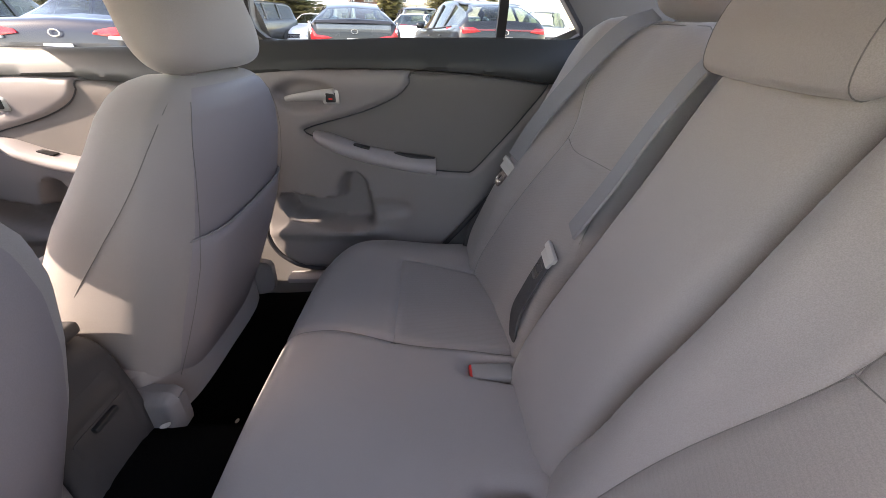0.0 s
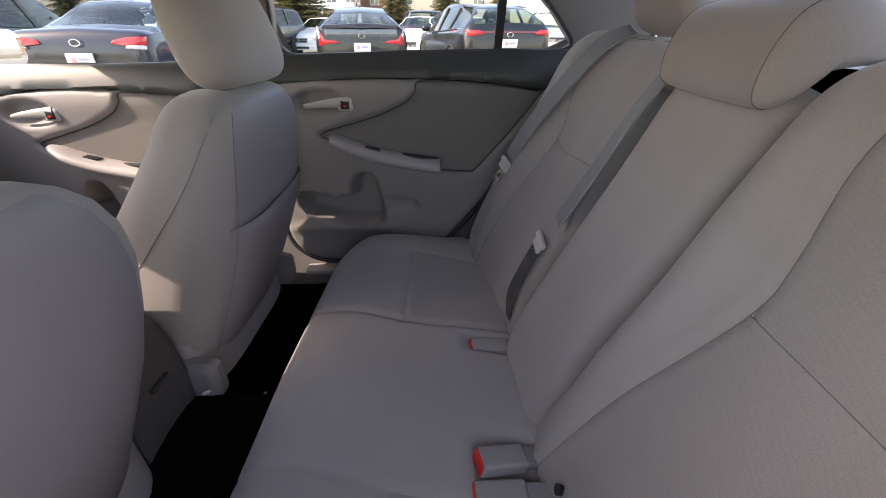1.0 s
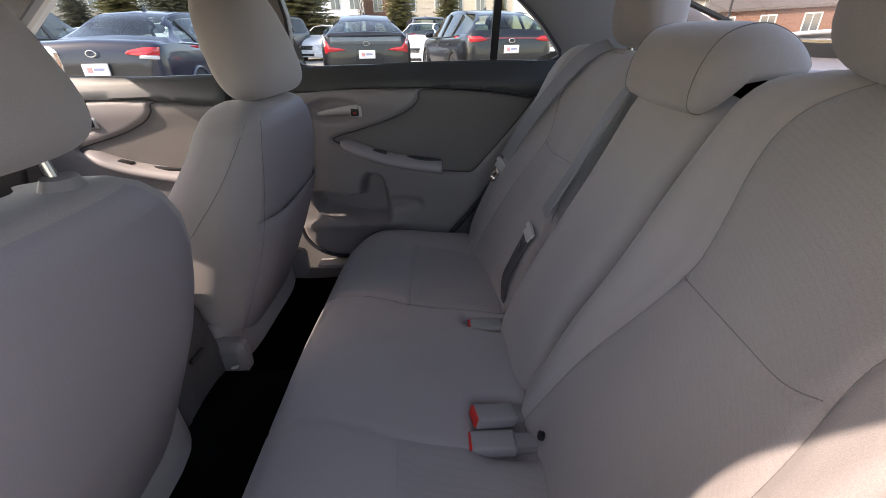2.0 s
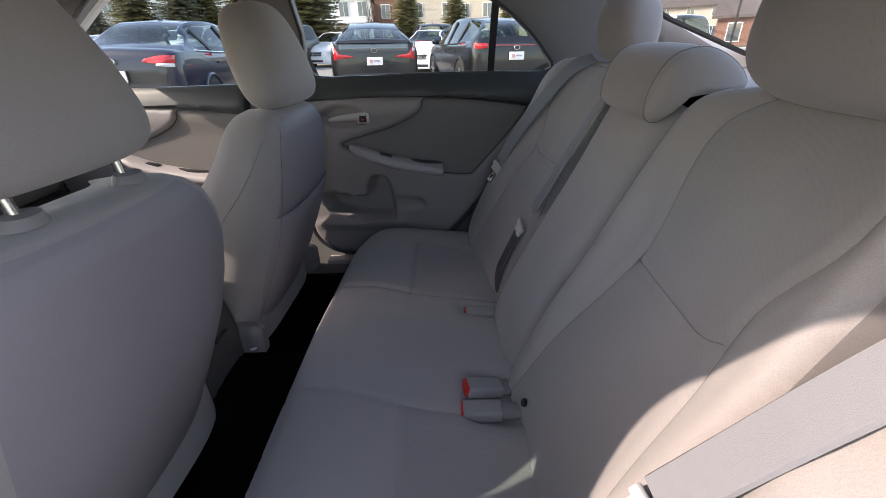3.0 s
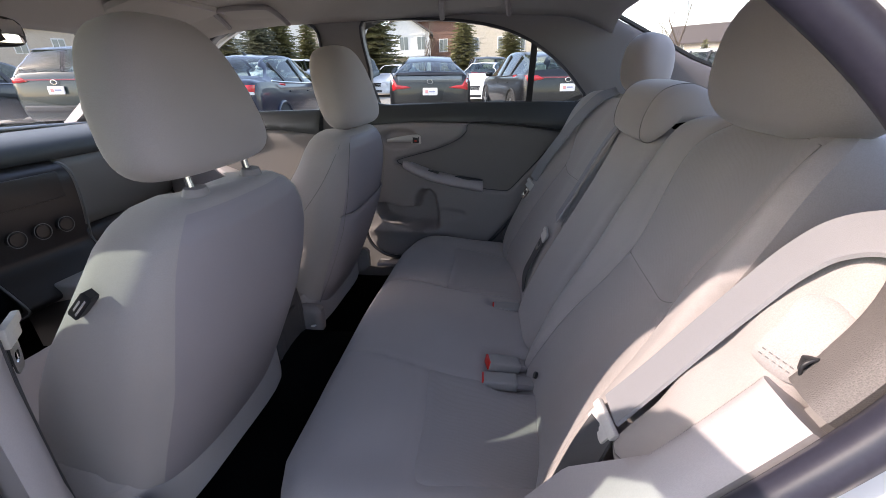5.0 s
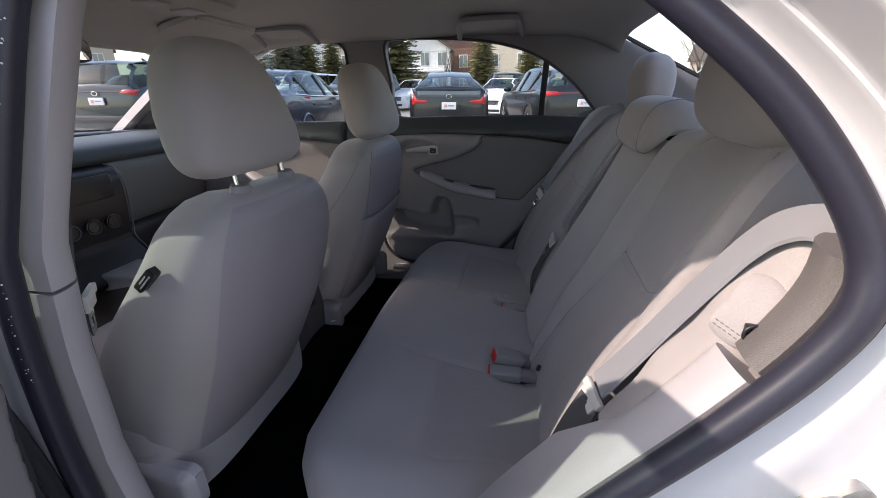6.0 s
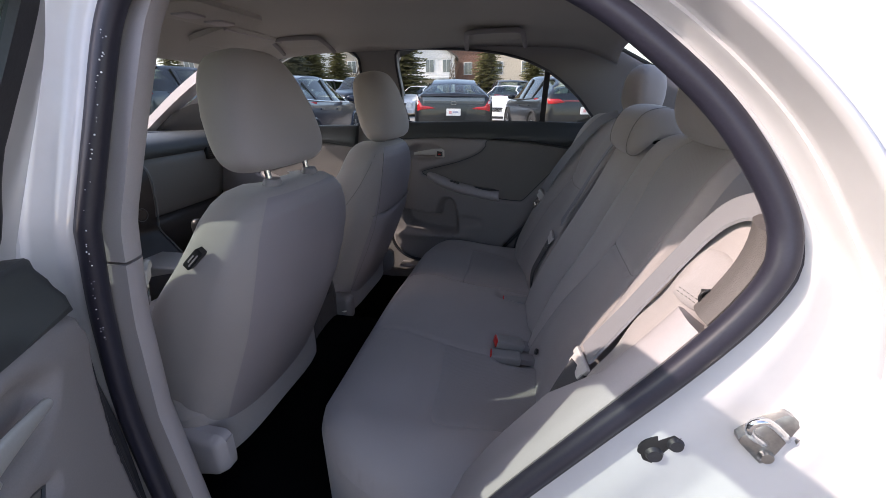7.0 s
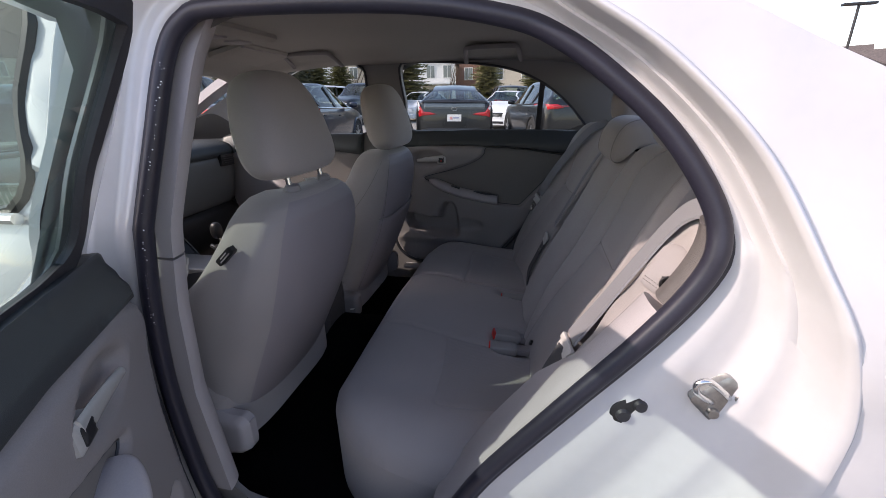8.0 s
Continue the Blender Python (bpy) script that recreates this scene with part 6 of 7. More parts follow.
SHAPES = {
    # stations: y from the rear, half width, belt z, top z, roof half width, bottom z
    "sedan": [(0.0, 0.70, 0.90, 0.92, 0.62, 0.42), (0.05, 0.82, 1.00, 1.03, 0.66, 0.30), (0.18, 0.86, 1.03, 1.08, 0.66, 0.24), (0.62, 0.88, 1.03, 1.11, 0.60, 0.22), (1.15, 0.89, 1.00, 1.37, 0.56, 0.20), (1.65, 0.89, 0.98, 1.45, 0.57, 0.19), (2.3, 0.89, 0.96, 1.46, 0.58, 0.19), (2.8, 0.89, 0.95, 1.38, 0.58, 0.19), (3.45, 0.88, 0.94, 1.03, 0.62, 0.20), (4.1, 0.86, 0.84, 0.90, 0.64, 0.20), (4.5, 0.80, 0.70, 0.75, 0.62, 0.22), (4.63, 0.62, 0.55, 0.58, 0.5, 0.3)],
    "liftback": [(0.0, 0.74, 0.95, 1.02, 0.64, 0.40), (0.04, 0.82, 1.03, 1.11, 0.66, 0.30), (0.14, 0.86, 1.05, 1.17, 0.62, 0.24), (0.55, 0.88, 1.04, 1.30, 0.58, 0.21), (1.1, 0.88, 1.01, 1.42, 0.56, 0.19), (1.8, 0.88, 0.98, 1.48, 0.56, 0.19), (2.4, 0.88, 0.96, 1.47, 0.57, 0.19), (2.95, 0.88, 0.95, 1.36, 0.57, 0.19), (3.6, 0.87, 0.93, 1.02, 0.62, 0.20), (4.1, 0.85, 0.82, 0.88, 0.62, 0.20), (4.45, 0.78, 0.66, 0.70, 0.6, 0.22), (4.57, 0.6, 0.5, 0.55, 0.5, 0.3)],
    "suv": [(0.0, 0.76, 1.00, 1.06, 0.68, 0.48), (0.05, 0.86, 1.10, 1.22, 0.70, 0.36), (0.16, 0.91, 1.12, 1.38, 0.68, 0.30), (0.45, 0.93, 1.12, 1.62, 0.64, 0.27), (0.95, 0.93, 1.10, 1.68, 0.63, 0.26), (1.7, 0.93, 1.07, 1.71, 0.64, 0.26), (2.5, 0.93, 1.05, 1.70, 0.64, 0.26), (3.0, 0.93, 1.04, 1.58, 0.64, 0.26), (3.6, 0.92, 1.03, 1.14, 0.68, 0.26), (4.3, 0.90, 0.96, 1.04, 0.70, 0.27), (4.62, 0.84, 0.82, 0.88, 0.68, 0.3), (4.74, 0.7, 0.66, 0.7, 0.6, 0.36)],
    "crossover": [(0.0, 0.76, 0.98, 1.04, 0.68, 0.46), (0.05, 0.86, 1.06, 1.15, 0.70, 0.34), (0.16, 0.91, 1.08, 1.26, 0.66, 0.29), (0.45, 0.93, 1.08, 1.40, 0.62, 0.26), (0.95, 0.93, 1.06, 1.50, 0.60, 0.25), (1.7, 0.93, 1.03, 1.56, 0.61, 0.25), (2.5, 0.93, 1.01, 1.56, 0.62, 0.25), (3.0, 0.93, 1.00, 1.46, 0.62, 0.25), (3.65, 0.92, 0.99, 1.09, 0.68, 0.25), (4.3, 0.90, 0.93, 1.00, 0.70, 0.26), (4.62, 0.84, 0.80, 0.86, 0.68, 0.3), (4.74, 0.7, 0.66, 0.7, 0.6, 0.36)],
    "truck_suv": [(0.0, 0.84, 1.10, 1.20, 0.74, 0.50), (0.04, 0.92, 1.15, 1.35, 0.74, 0.42), (0.12, 0.95, 1.16, 1.62, 0.73, 0.38), (0.35, 0.96, 1.16, 1.78, 0.72, 0.36), (1.0, 0.96, 1.15, 1.81, 0.72, 0.36), (1.8, 0.96, 1.14, 1.82, 0.72, 0.36), (2.5, 0.96, 1.13, 1.81, 0.72, 0.36), (2.95, 0.96, 1.13, 1.70, 0.71, 0.36), (3.45, 0.95, 1.12, 1.22, 0.74, 0.36), (4.3, 0.94, 1.08, 1.16, 0.76, 0.38), (4.7, 0.88, 0.98, 1.04, 0.74, 0.42), (4.82, 0.76, 0.8, 0.85, 0.68, 0.5)],
}


def parked_car(kind, paint, at, heading, label, lamps="", badge=True, front_seen=False):
    """A car whose rear bumper is at `at`, pointing `heading` degrees to the left of +y."""
    x, y = at
    t = thing("parked_car", label, "car", "parked cars", at=(x, y, ground_z(x, y)))
    turn = Matrix.Rotation(math.atan(-RISE_X), 4, "Y") @ Matrix.Rotation(math.atan(RISE_Y), 4, "X") @ Matrix.Rotation(radians(heading), 4, "Z")
    t.rotation_euler = turn.to_euler()
    st = np.array(SHAPES[kind])
    fine = []
    for s in rounded(st, 3, False):
        fine.append(s)
    rings = []
    for yy, w, zb, zt, wr, z0 in fine:
        k = np.clip((zt - zb) / 0.35, 0, 1)
        wt = wr * k + w * 0.86 * (1 - k)
        half = [(0.0, z0), (w * 0.86, z0), (w * 0.965, z0 + 0.10), (w, z0 + 0.28 * (zb - z0) + 0.1), (w * 0.995, zb - 0.14 * (zb - z0)), (w * 0.955, zb), (wt + (w * 0.94 - wt) * 0.06, zt - 0.06 * k - 0.008), (wt * 0.88, zt - 0.004), (0.0, zt + 0.022)]
        ring = [(a, yy, b) for a, b in half] + [(-a, yy, b) for a, b in half[-2:0:-1]]
        rings.append(ring)
    bm = loft(rings)
    bm.faces.ensure_lookup_table()
    glass_sets = {"rear_glass": [], "side_glass": [], "side_glass_b": [], "windscreen": []}
    zb_of = lambda yy: np.interp(yy, st[:, 0], st[:, 2])
    zt_of = lambda yy: np.interp(yy, st[:, 0], st[:, 3])
    yf = [s[0] for s in st]
    roof = st[:, 3].max()
    for f in bm.faces:
        c = f.calc_center_median()
        n = f.normal
        if zt_of(c.y) - zb_of(c.y) < 0.10:
            continue
        if abs(n.x) > 0.55 and c.z > zb_of(c.y) + 0.02 and zt_of(c.y) - zb_of(c.y) > 0.2:
            glass_sets["side_glass" if c.x > 0 else "side_glass_b"].append(f)
        elif n.y < -0.22 and c.z > zb_of(c.y) + 0.03 and c.z < roof - 0.02 and c.y < 1.4 and abs(n.x) < 0.5:
            glass_sets["rear_glass"].append(f)
        elif n.y > 0.22 and c.z > zb_of(c.y) + 0.02 and c.z < roof - 0.02 and c.y > 2.2 and abs(n.x) < 0.5:
            glass_sets["windscreen"].append(f)
    inner_faces = {}
    for nm, fs in glass_sets.items():
        if fs:
            bmesh.ops.inset_region(bm, faces=fs, thickness=0.035, depth=-0.006, use_boundary=True)
            inner_faces[nm] = fs
    cut = {}
    for nm, fs in inner_faces.items():
        b2 = bmesh.new()
        vm = {}
        for f in fs:
            if not f.is_valid:
                continue
            vs = []
            for v in f.verts:
                if v not in vm:
                    vm[v] = b2.verts.new(v.co)
                vs.append(vm[v])
            try:
                b2.faces.new(vs)
            except ValueError:
                pass
        cut[nm] = b2
    dead = [f for fs in inner_faces.values() for f in fs if f.is_valid]
    bmesh.ops.delete(bm, geom=dead, context="FACES")
    body = part("body", bm, paint, t, angle=38)
    for nm, b2 in cut.items():
        part("window" if nm.startswith("side") else nm, b2, SIDE_GLASS if nm.startswith("side") else CAR_GLASS, body, "dark reflecting glass", angle=38)
    # wheels
    L = st[-1, 0]
    r = 0.37 if "suv" in kind or kind == "crossover" else 0.33
    for wy in (0.90, L - 0.88):
        for sx in (-1, 1):
            wd = np.interp(wy, st[:, 0], st[:, 1])
            wheel = new("wheel")
            wheel.empty_display_size = 0.05
            wheel.parent = t
            wheel.location = (sx * (wd - 0.085), wy, r)
            arch = [(sx * (wd + 0.006), wy + r * 1.13 * math.cos(a), r + r * 1.13 * math.sin(a)) for a in np.linspace(-0.35, math.pi + 0.35, 22)]
            part("wheel_arch", sweep(arch, circle(0.026, 8), up=(1, 0, 0)), paint if kind in ("sedan", "liftback") else TYRE, t, "wheel arch")
            well = bmesh.new()
            bmesh.ops.create_cone(well, cap_ends=True, segments=28, radius1=r * 1.12, radius2=r * 1.12, depth=0.03)
            bmesh.ops.transform(well, matrix=Matrix.Translation((sx * (wd - 0.008), wy, r + 0.01)) @ pose(0, 0, 0, 0, 90, 0), verts=well.verts)
            part("wheel_well", well, TYRE, t)
            prof = [(-0.10, r * 0.62), (-0.105, r * 0.88), (-0.085, r * 0.985), (0.085, r * 0.985), (0.105, r * 0.88), (0.10, r * 0.62)]
            rings2 = [[(a, b * math.cos(q), b * math.sin(q)) for a, b in prof] for q in np.linspace(0, 2 * math.pi, 24, endpoint=False)]
            rings2.append(rings2[0])
            bmw = loft(rings2, cap=False)
            bmesh.ops.remove_doubles(bmw, verts=bmw.verts, dist=1e-5)
            part("tyre", bmw, TYRE, wheel)
            rimb = bmesh.new()
            for i in range(5):
                q = 2 * math.pi * i / 5
                sp = box(-0.02, 0.02, -0.03, 0.03, 0.0, r * 0.63, 0.008)
                bmesh.ops.transform(sp, matrix=Matrix.Translation((sx * 0.08, 0, 0)) @ Matrix.Rotation(q, 4, "X"), verts=sp.verts)
                rimb = joined(rimb, sp)
            hub = bmesh.new()
            bmesh.ops.create_cone(hub, cap_ends=True, segments=20, radius1=r * 0.62, radius2=r * 0.62, depth=0.02)
            bmesh.ops.transform(hub, matrix=Matrix.Translation((sx * 0.05, 0, 0)) @ pose(0, 0, 0, 0, 90, 0), verts=hub.verts)
            part("rim", joined(rimb, hub), RIM, wheel)
    zbelt = np.interp(0.05, st[:, 0], st[:, 2])
    
    def rear_sheet(pts, lift, mat, name, lab, deep=0.03, rim=0.01, step=0.03):
        def put(P, h):
            a = np.abs(P[:, 0]) / 0.96
            yy = np.maximum(np.interp(a, st[:5, 1], st[:5, 0]), np.interp(P[:, 1], st[:6, 3], st[:6, 0]))
            yy = np.maximum(yy, np.interp(-P[:, 1], -st[:4, 5], st[:4, 0])) - h
            return np.stack([P[:, 0], yy, P[:, 1]], 1)
        return finish(name, panel(pts, put, lambda P: lift + 0 * P[:, 0], step, rim, deep)[0], mat, t, lab)
    zl = zbelt - 0.02
    if lamps == "wing":
        for s in (-1, 1):
            rear_sheet([(s * a, b) for a, b in ((0.40, zl - 0.16), (0.50, zl - 0.13), (0.68, zl - 0.11), (0.80, zl + 0.08), (0.86, zl + 0.10), (0.87, zl - 0.16), (0.84, zl - 0.24), (0.70, zl - 0.19), (0.55, zl - 0.18))], 0.035, TAIL, "tail_lamp", "red wing-shaped tail lamp")
            rear_sheet([(s * a, b) for a, b in ((0.74, zl - 0.06), (0.79, zl + 0.10), (0.855, zl + 0.12), (0.87, zl - 0.10), (0.80, zl - 0.12))], 0.040, CLEAR_LAMP, "reversing_lamp", "pale upper lamp lens")
        rear_sheet([(-0.66, zl - 0.06), (0.66, zl - 0.06), (0.68, zl + 0.085), (-0.68, zl + 0.085)], 0.012, HOUSE_GLASS, "rear_panel_window", "dark upright glass panel")
        rear_sheet([(-0.72, zl + 0.085), (0.72, zl + 0.085), (0.70, zl + 0.125), (-0.70, zl + 0.125)], 0.05, BLACK, "spoiler", "black spoiler lip", rim=0.015)
    elif lamps == "bar":
        rear_sheet([(-0.88, zl - 0.020), (0.88, zl - 0.020), (0.86, zl + 0.006), (0.5, zl + 0.008), (-0.5, zl + 0.008), (-0.86, zl + 0.006)], 0.03, TAIL_DARK, "tail_lamp", "full-width red tail lamp bar")
        for s in (-1, 1):
            rear_sheet([(s * a, b) for a, b in ((0.50, zl - 0.035), (0.66, zl - 0.06), (0.90, zl - 0.075), (0.90, zl + 0.03), (0.62, zl + 0.03))], 0.035, TAIL, "tail_lamp", "red corner lamp")
        rear_sheet([(-0.80, zl - 0.62), (0.80, zl - 0.62), (0.74, zl - 0.48), (-0.74, zl - 0.48)], 0.03, BLACK, "rear_bumper", "black lower bumper")
        part("wiper", box(-0.30, 0.05, 0.15, 0.17, zl + 0.17, zl + 0.19, 0.004), BLACK, t)
        rear_sheet([(-0.66, roof - 0.10), (0.66, roof - 0.10), (0.62, roof - 0.03), (-0.62, roof - 0.03)], 0.05, BLACK, "spoiler", "dark roof spoiler")
    elif lamps == "sedan":
        for s in (-1, 1):
            rear_sheet([(s * a, b) for a, b in ((0.40, zl - 0.06), (0.62, zl - 0.09), (0.86, zl - 0.10), (0.87, zl + 0.02), (0.60, zl + 0.015), (0.42, zl - 0.02))], 0.035, TAIL, "tail_lamp", "long red tail lamp")
            rear_sheet([(s * a, b) for a, b in ((0.56, zl - 0.11), (0.80, zl - 0.13), (0.80, zl - 0.085), (0.58, zl - 0.07))], 0.042, CLEAR_LAMP, "reversing_lamp", "clear lamp lens")
        rear_sheet([(-0.62, zl - 0.50), (0.62, zl - 0.50), (0.70, zl - 0.20), (0.5, zl - 0.14), (-0.5, zl - 0.14), (-0.70, zl - 0.20)], 0.004, BLACK, "plate_recess", "dark plate recess")
    if lamps in ("wing", "sedan"):
        rear_sheet([(-0.70, zl - 0.66), (0.70, zl - 0.66), (0.78, zl - 0.50), (0.55, zl - 0.46), (-0.55, zl - 0.46), (-0.78, zl - 0.50)], 0.02, BLACK, "rear_diffuser", "black lower bumper")
    if lamps:
        pz = zl - (0.24 if lamps != "bar" else 0.20)
        pl = rear_sheet([(-0.155, pz - 0.07), (0.155, pz - 0.07), (0.155, pz + 0.075), (-0.155, pz + 0.075)], 0.05, PLATE, "number_plate", "white plate with faint bars", deep=0.02, rim=0.003)
        for a0, a1, b0, b1, m in ((-0.10, -0.04, -0.03, 0.03, PLATE_RED), (-0.02, 0.11, -0.008, 0.02, BLUE_BAR)):
            rear_sheet([(a0, pz + b0), (a1, pz + b0), (a1, pz + b1), (a0, pz + b1)], 0.0535, m, "plate_bar", "", deep=0.004, rim=0)
        if badge:
            bz = zl - 0.05
            ring = [(0.058 * math.cos(a), 0.0, 0.038 * math.sin(a)) for a in np.linspace(0, 2 * math.pi, 24, endpoint=False)]
            bmr = sweep([(p[0], -0.035, bz + p[2]) for p in ring], circle(0.008, 6), closed=True, up=(0, 1, 0))
            part("badge", bmr, CHROME, t, "plain chrome oval badge")
    # window pillars, sill strips, roof aerial, door handles
    for s in (-1, 1):
        ys = np.linspace(0.62, 3.35, 14)
        line = [(s * (np.interp(y, st[:, 0], st[:, 1]) * 0.957 + 0.004), y, np.interp(y, st[:, 0], st[:, 2]) + 0.012) for y in ys]
        part("sill_strip", sweep(line, circle(0.011, 6), up=(0, 0, 1)), CHROME if kind == "sedan" else BLACK, t, "strip along the window sills")
        for py in (1.28, 2.22):
            w_, zb_, zt_, wr_ = (np.interp(py, st[:, 0], st[:, i]) for i in (1, 2, 3, 4))
            part("window_pillar", sweep([(s * (w_ * 0.955 + 0.002), py, zb_), (s * (wr_ * 1.02 + 0.012), py - 0.03, zt_ - 0.06)], [(0.05, 0.012), (-0.05, 0.012), (-0.05, -0.012), (0.05, -0.012)], up=(1, 0, 0)), BLACK, t, "black window pillar")
        for hy in (1.35, 2.35):
            w_, zb_ = (np.interp(hy, st[:, 0], st[:, i]) for i in (1, 2))
            part("door_handle", box(s * w_ - 0.015, s * w_ + 0.02, hy - 0.09, hy + 0.09, zb_ - 0.15, zb_ - 0.12, 0.008), paint, t)
    part("aerial", loft([[(x * 0.035 * (1 - k), 1.72 - 0.10 * k + y * 0.10 * (1 - 0.8 * k), zt_of(1.72) + 0.01 + 0.065 * k) for x, y in circle(1, 10)] for k in (0.0, 0.5, 0.9)]), BLACK, t, "black fin aerial")
    # mirrors
    my = 3.05 if kind != "liftback" else 3.15
    for s in (-1, 1):
        bmm = pillow((0.10, 0.06, 0.065), (3, 2.6), 18, 8)
        bmesh.ops.transform(bmm, matrix=Matrix.Translation((s * 1.0, my, zb_of(my) + 0.08)), verts=bmm.verts)
        part("wing_mirror", bmm, paint, t)
    if front_seen:
        zf = zb_of(L - 0.25)
        fy = L - 0.02
        part("grille", box(-0.45, 0.45, fy - 0.06, fy + 0.02, zf - 0.30, zf - 0.10, 0.03, 2), BLACK, t, "black grille")
        for s in (-1, 1):
            part("headlamp", box(s * 0.62 - 0.17, s * 0.62 + 0.17, fy - 0.22, fy - 0.02, zf - 0.20, zf - 0.06, 0.03, 2), CLEAR_LAMP, t, "clear headlamp")
        part("bumper", box(-0.82, 0.82, fy - 0.15, fy + 0.05, zf - 0.58, zf - 0.36, 0.05, 2), paint, t)
        part("bumper_intake", box(-0.5, 0.5, fy - 0.05, fy + 0.055, zf - 0.52, zf - 0.42, 0.02), BLACK, t)
    return t


BLUE_BAR = material("dark_blue_print", (0.28, 0.30, 0.42), 0.5)
NAVY = car_paint("navy_car_paint", (0.006, 0.009, 0.026))
COAL = car_paint("charcoal_car_paint", (0.008, 0.0085, 0.010))
GREY = car_paint("grey_car_paint", (0.055, 0.058, 0.062))
TEAL = car_paint("dark_teal_car_paint", (0.012, 0.028, 0.030))
PALE = car_paint("white_car_paint", (0.72, 0.72, 0.72))
SILVERC = car_paint("silver_car_paint", (0.42, 0.43, 0.44))

parked_car("liftback", COAL, (-1.53, 8.0), 10, "black liftback with wing-shaped red tail lamps", "wing")
parked_car("crossover", COAL, (1.28, 8.20), 14, "dark grey sport utility car with a full-width tail lamp", "bar")
parked_car("sedan", NAVY, (-4.55, 5.05), 8, "navy blue sedan with red and clear tail lamps", "sedan")
parked_car("suv", TEAL, (-8.55, 6.25), 10, "dark teal sport utility car seen from the rear", "bar")
parked_car("truck_suv", PALE, (-11.6, 24.2), 158, "white off-road wagon facing the row", front_seen=True)
parked_car("suv", PALE, (-14.2, 26.5), 160, "white sport utility car in the back row", front_seen=True)
parked_car("truck_suv", COAL, (-7.2, 20.8), 165, "black pickup-like wagon in the back row", front_seen=True)
parked_car("sedan", PALE, (-5.2, 24.0), 165, "white sedan in the back row", front_seen=True)
parked_car("suv", GREY, (-0.6, 17.5), 10, "grey sport utility car behind the black liftback", "bar")
parked_car("sedan", PALE, (-0.4, 20.0), 168, "white sedan facing the row", front_seen=True)
parked_car("sedan", GREY, (2.2, 24.0), 172, "grey sedan in the back row", front_seen=True)
parked_car("suv", SILVERC, (4.8, 21.5), 174, "silver sport utility car in the back row", front_seen=True)
parked_car("sedan", SILVERC, (-17.0, 24.0), 158, "silver sedan in the back row", front_seen=True)
parked_car("suv", COAL, (-20.0, 21.0), 155, "black sport utility car in the back row", front_seen=True)
parked_car("truck_suv", PALE, (8.2, 15.0), 20, "white van-like wagon beside the building", "")
parked_car("sedan", COAL, (-12.0, 5.4), 10, "black sedan in the front row", "sedan")


# ---- trees ----
BARK = material("grey_brown_bark", (0.13, 0.10, 0.075), 0.95, grain=0.4, scale=14, bump=0.6, bump_scale=20)
NEEDLE = material("spruce_needles", (0.28, 0.27, 0.13), 0.85, grain=0.45, scale=2.5, vary=0.25)
NEEDLE_BLUE = material("blue_spruce_needles", (0.27, 0.28, 0.20), 0.85, grain=0.4, scale=2.5, vary=0.25)


def spruce(at, height, seed, mat, label, spread=0.34):
    rnd = random.Random(seed)
    x, y = at
    t = thing("spruce_tree", label, "tree", "spruce trees", at=(x, y, ground_z(x, y) + 0.1))
    path = [(0, 0, -0.1), (0.02, 0.01, height * 0.5), (0, 0, height)]
    rings = [[(r * math.cos(a), r * math.sin(a), z) for a in np.linspace(0, 2 * math.pi, 8, endpoint=False)] for z, r in ((-0.1, 0.035 * height), (height * 0.5, 0.018 * height), (height, 0.004))]
    part("trunk", loft(rings), BARK, t)
    verts, faces = [], []
    levels = int(height * 6.5)
    for i in range(levels):
        k = i / levels
        z = height * (0.07 + 0.92 * k)
        R = height * spread * (1 - k) ** 0.85 * rnd.uniform(0.82, 1.12) + 0.08
        n = max(5, int(13 * (1 - k) + 5))
        for j in range(n):
            a = 2 * math.pi * (j + rnd.random() * 0.8) / n
            L = R * rnd.uniform(0.7, 1.1)
            droop = rnd.uniform(0.12, 0.36)
            d = Vector((math.cos(a), math.sin(a), 0))
            s = Vector((-math.sin(a), math.cos(a), 0))
            m = 8
            for q in range(m):
                u0 = L * (q + 0.35) / m
                p = d * u0 + Vector((0, 0, z - droop * u0 + 0.10 * u0 * u0 / max(L, 0.1) + rnd.uniform(-0.03, 0.03)))
                for sg in (-1, 1):
                    w = L * (0.27 * (1 - q / m) + 0.07) * rnd.uniform(0.6, 1.25)
                    tip = p + s * sg * w + d * w * 0.75 + Vector((0, 0, -0.10 * w + rnd.uniform(-0.04, 0.05)))
                    b = len(verts)
                    verts += [tuple(p - d * 0.03), tuple(p + d * w * 0.32 + Vector((0, 0, 0.03))), tuple(tip), tuple(p + s * sg * w * 0.5 - d * 0.02 + Vector((0, 0, -0.05)))]
                    faces.append((b, b + 1, b + 2, b + 3))
    me = bpy.data.meshes.new("crown")
    me.from_pydata(verts, [], faces)
    me.materials.append(mat)
    ob = new("crown", me)
    ob.parent = t
    return t


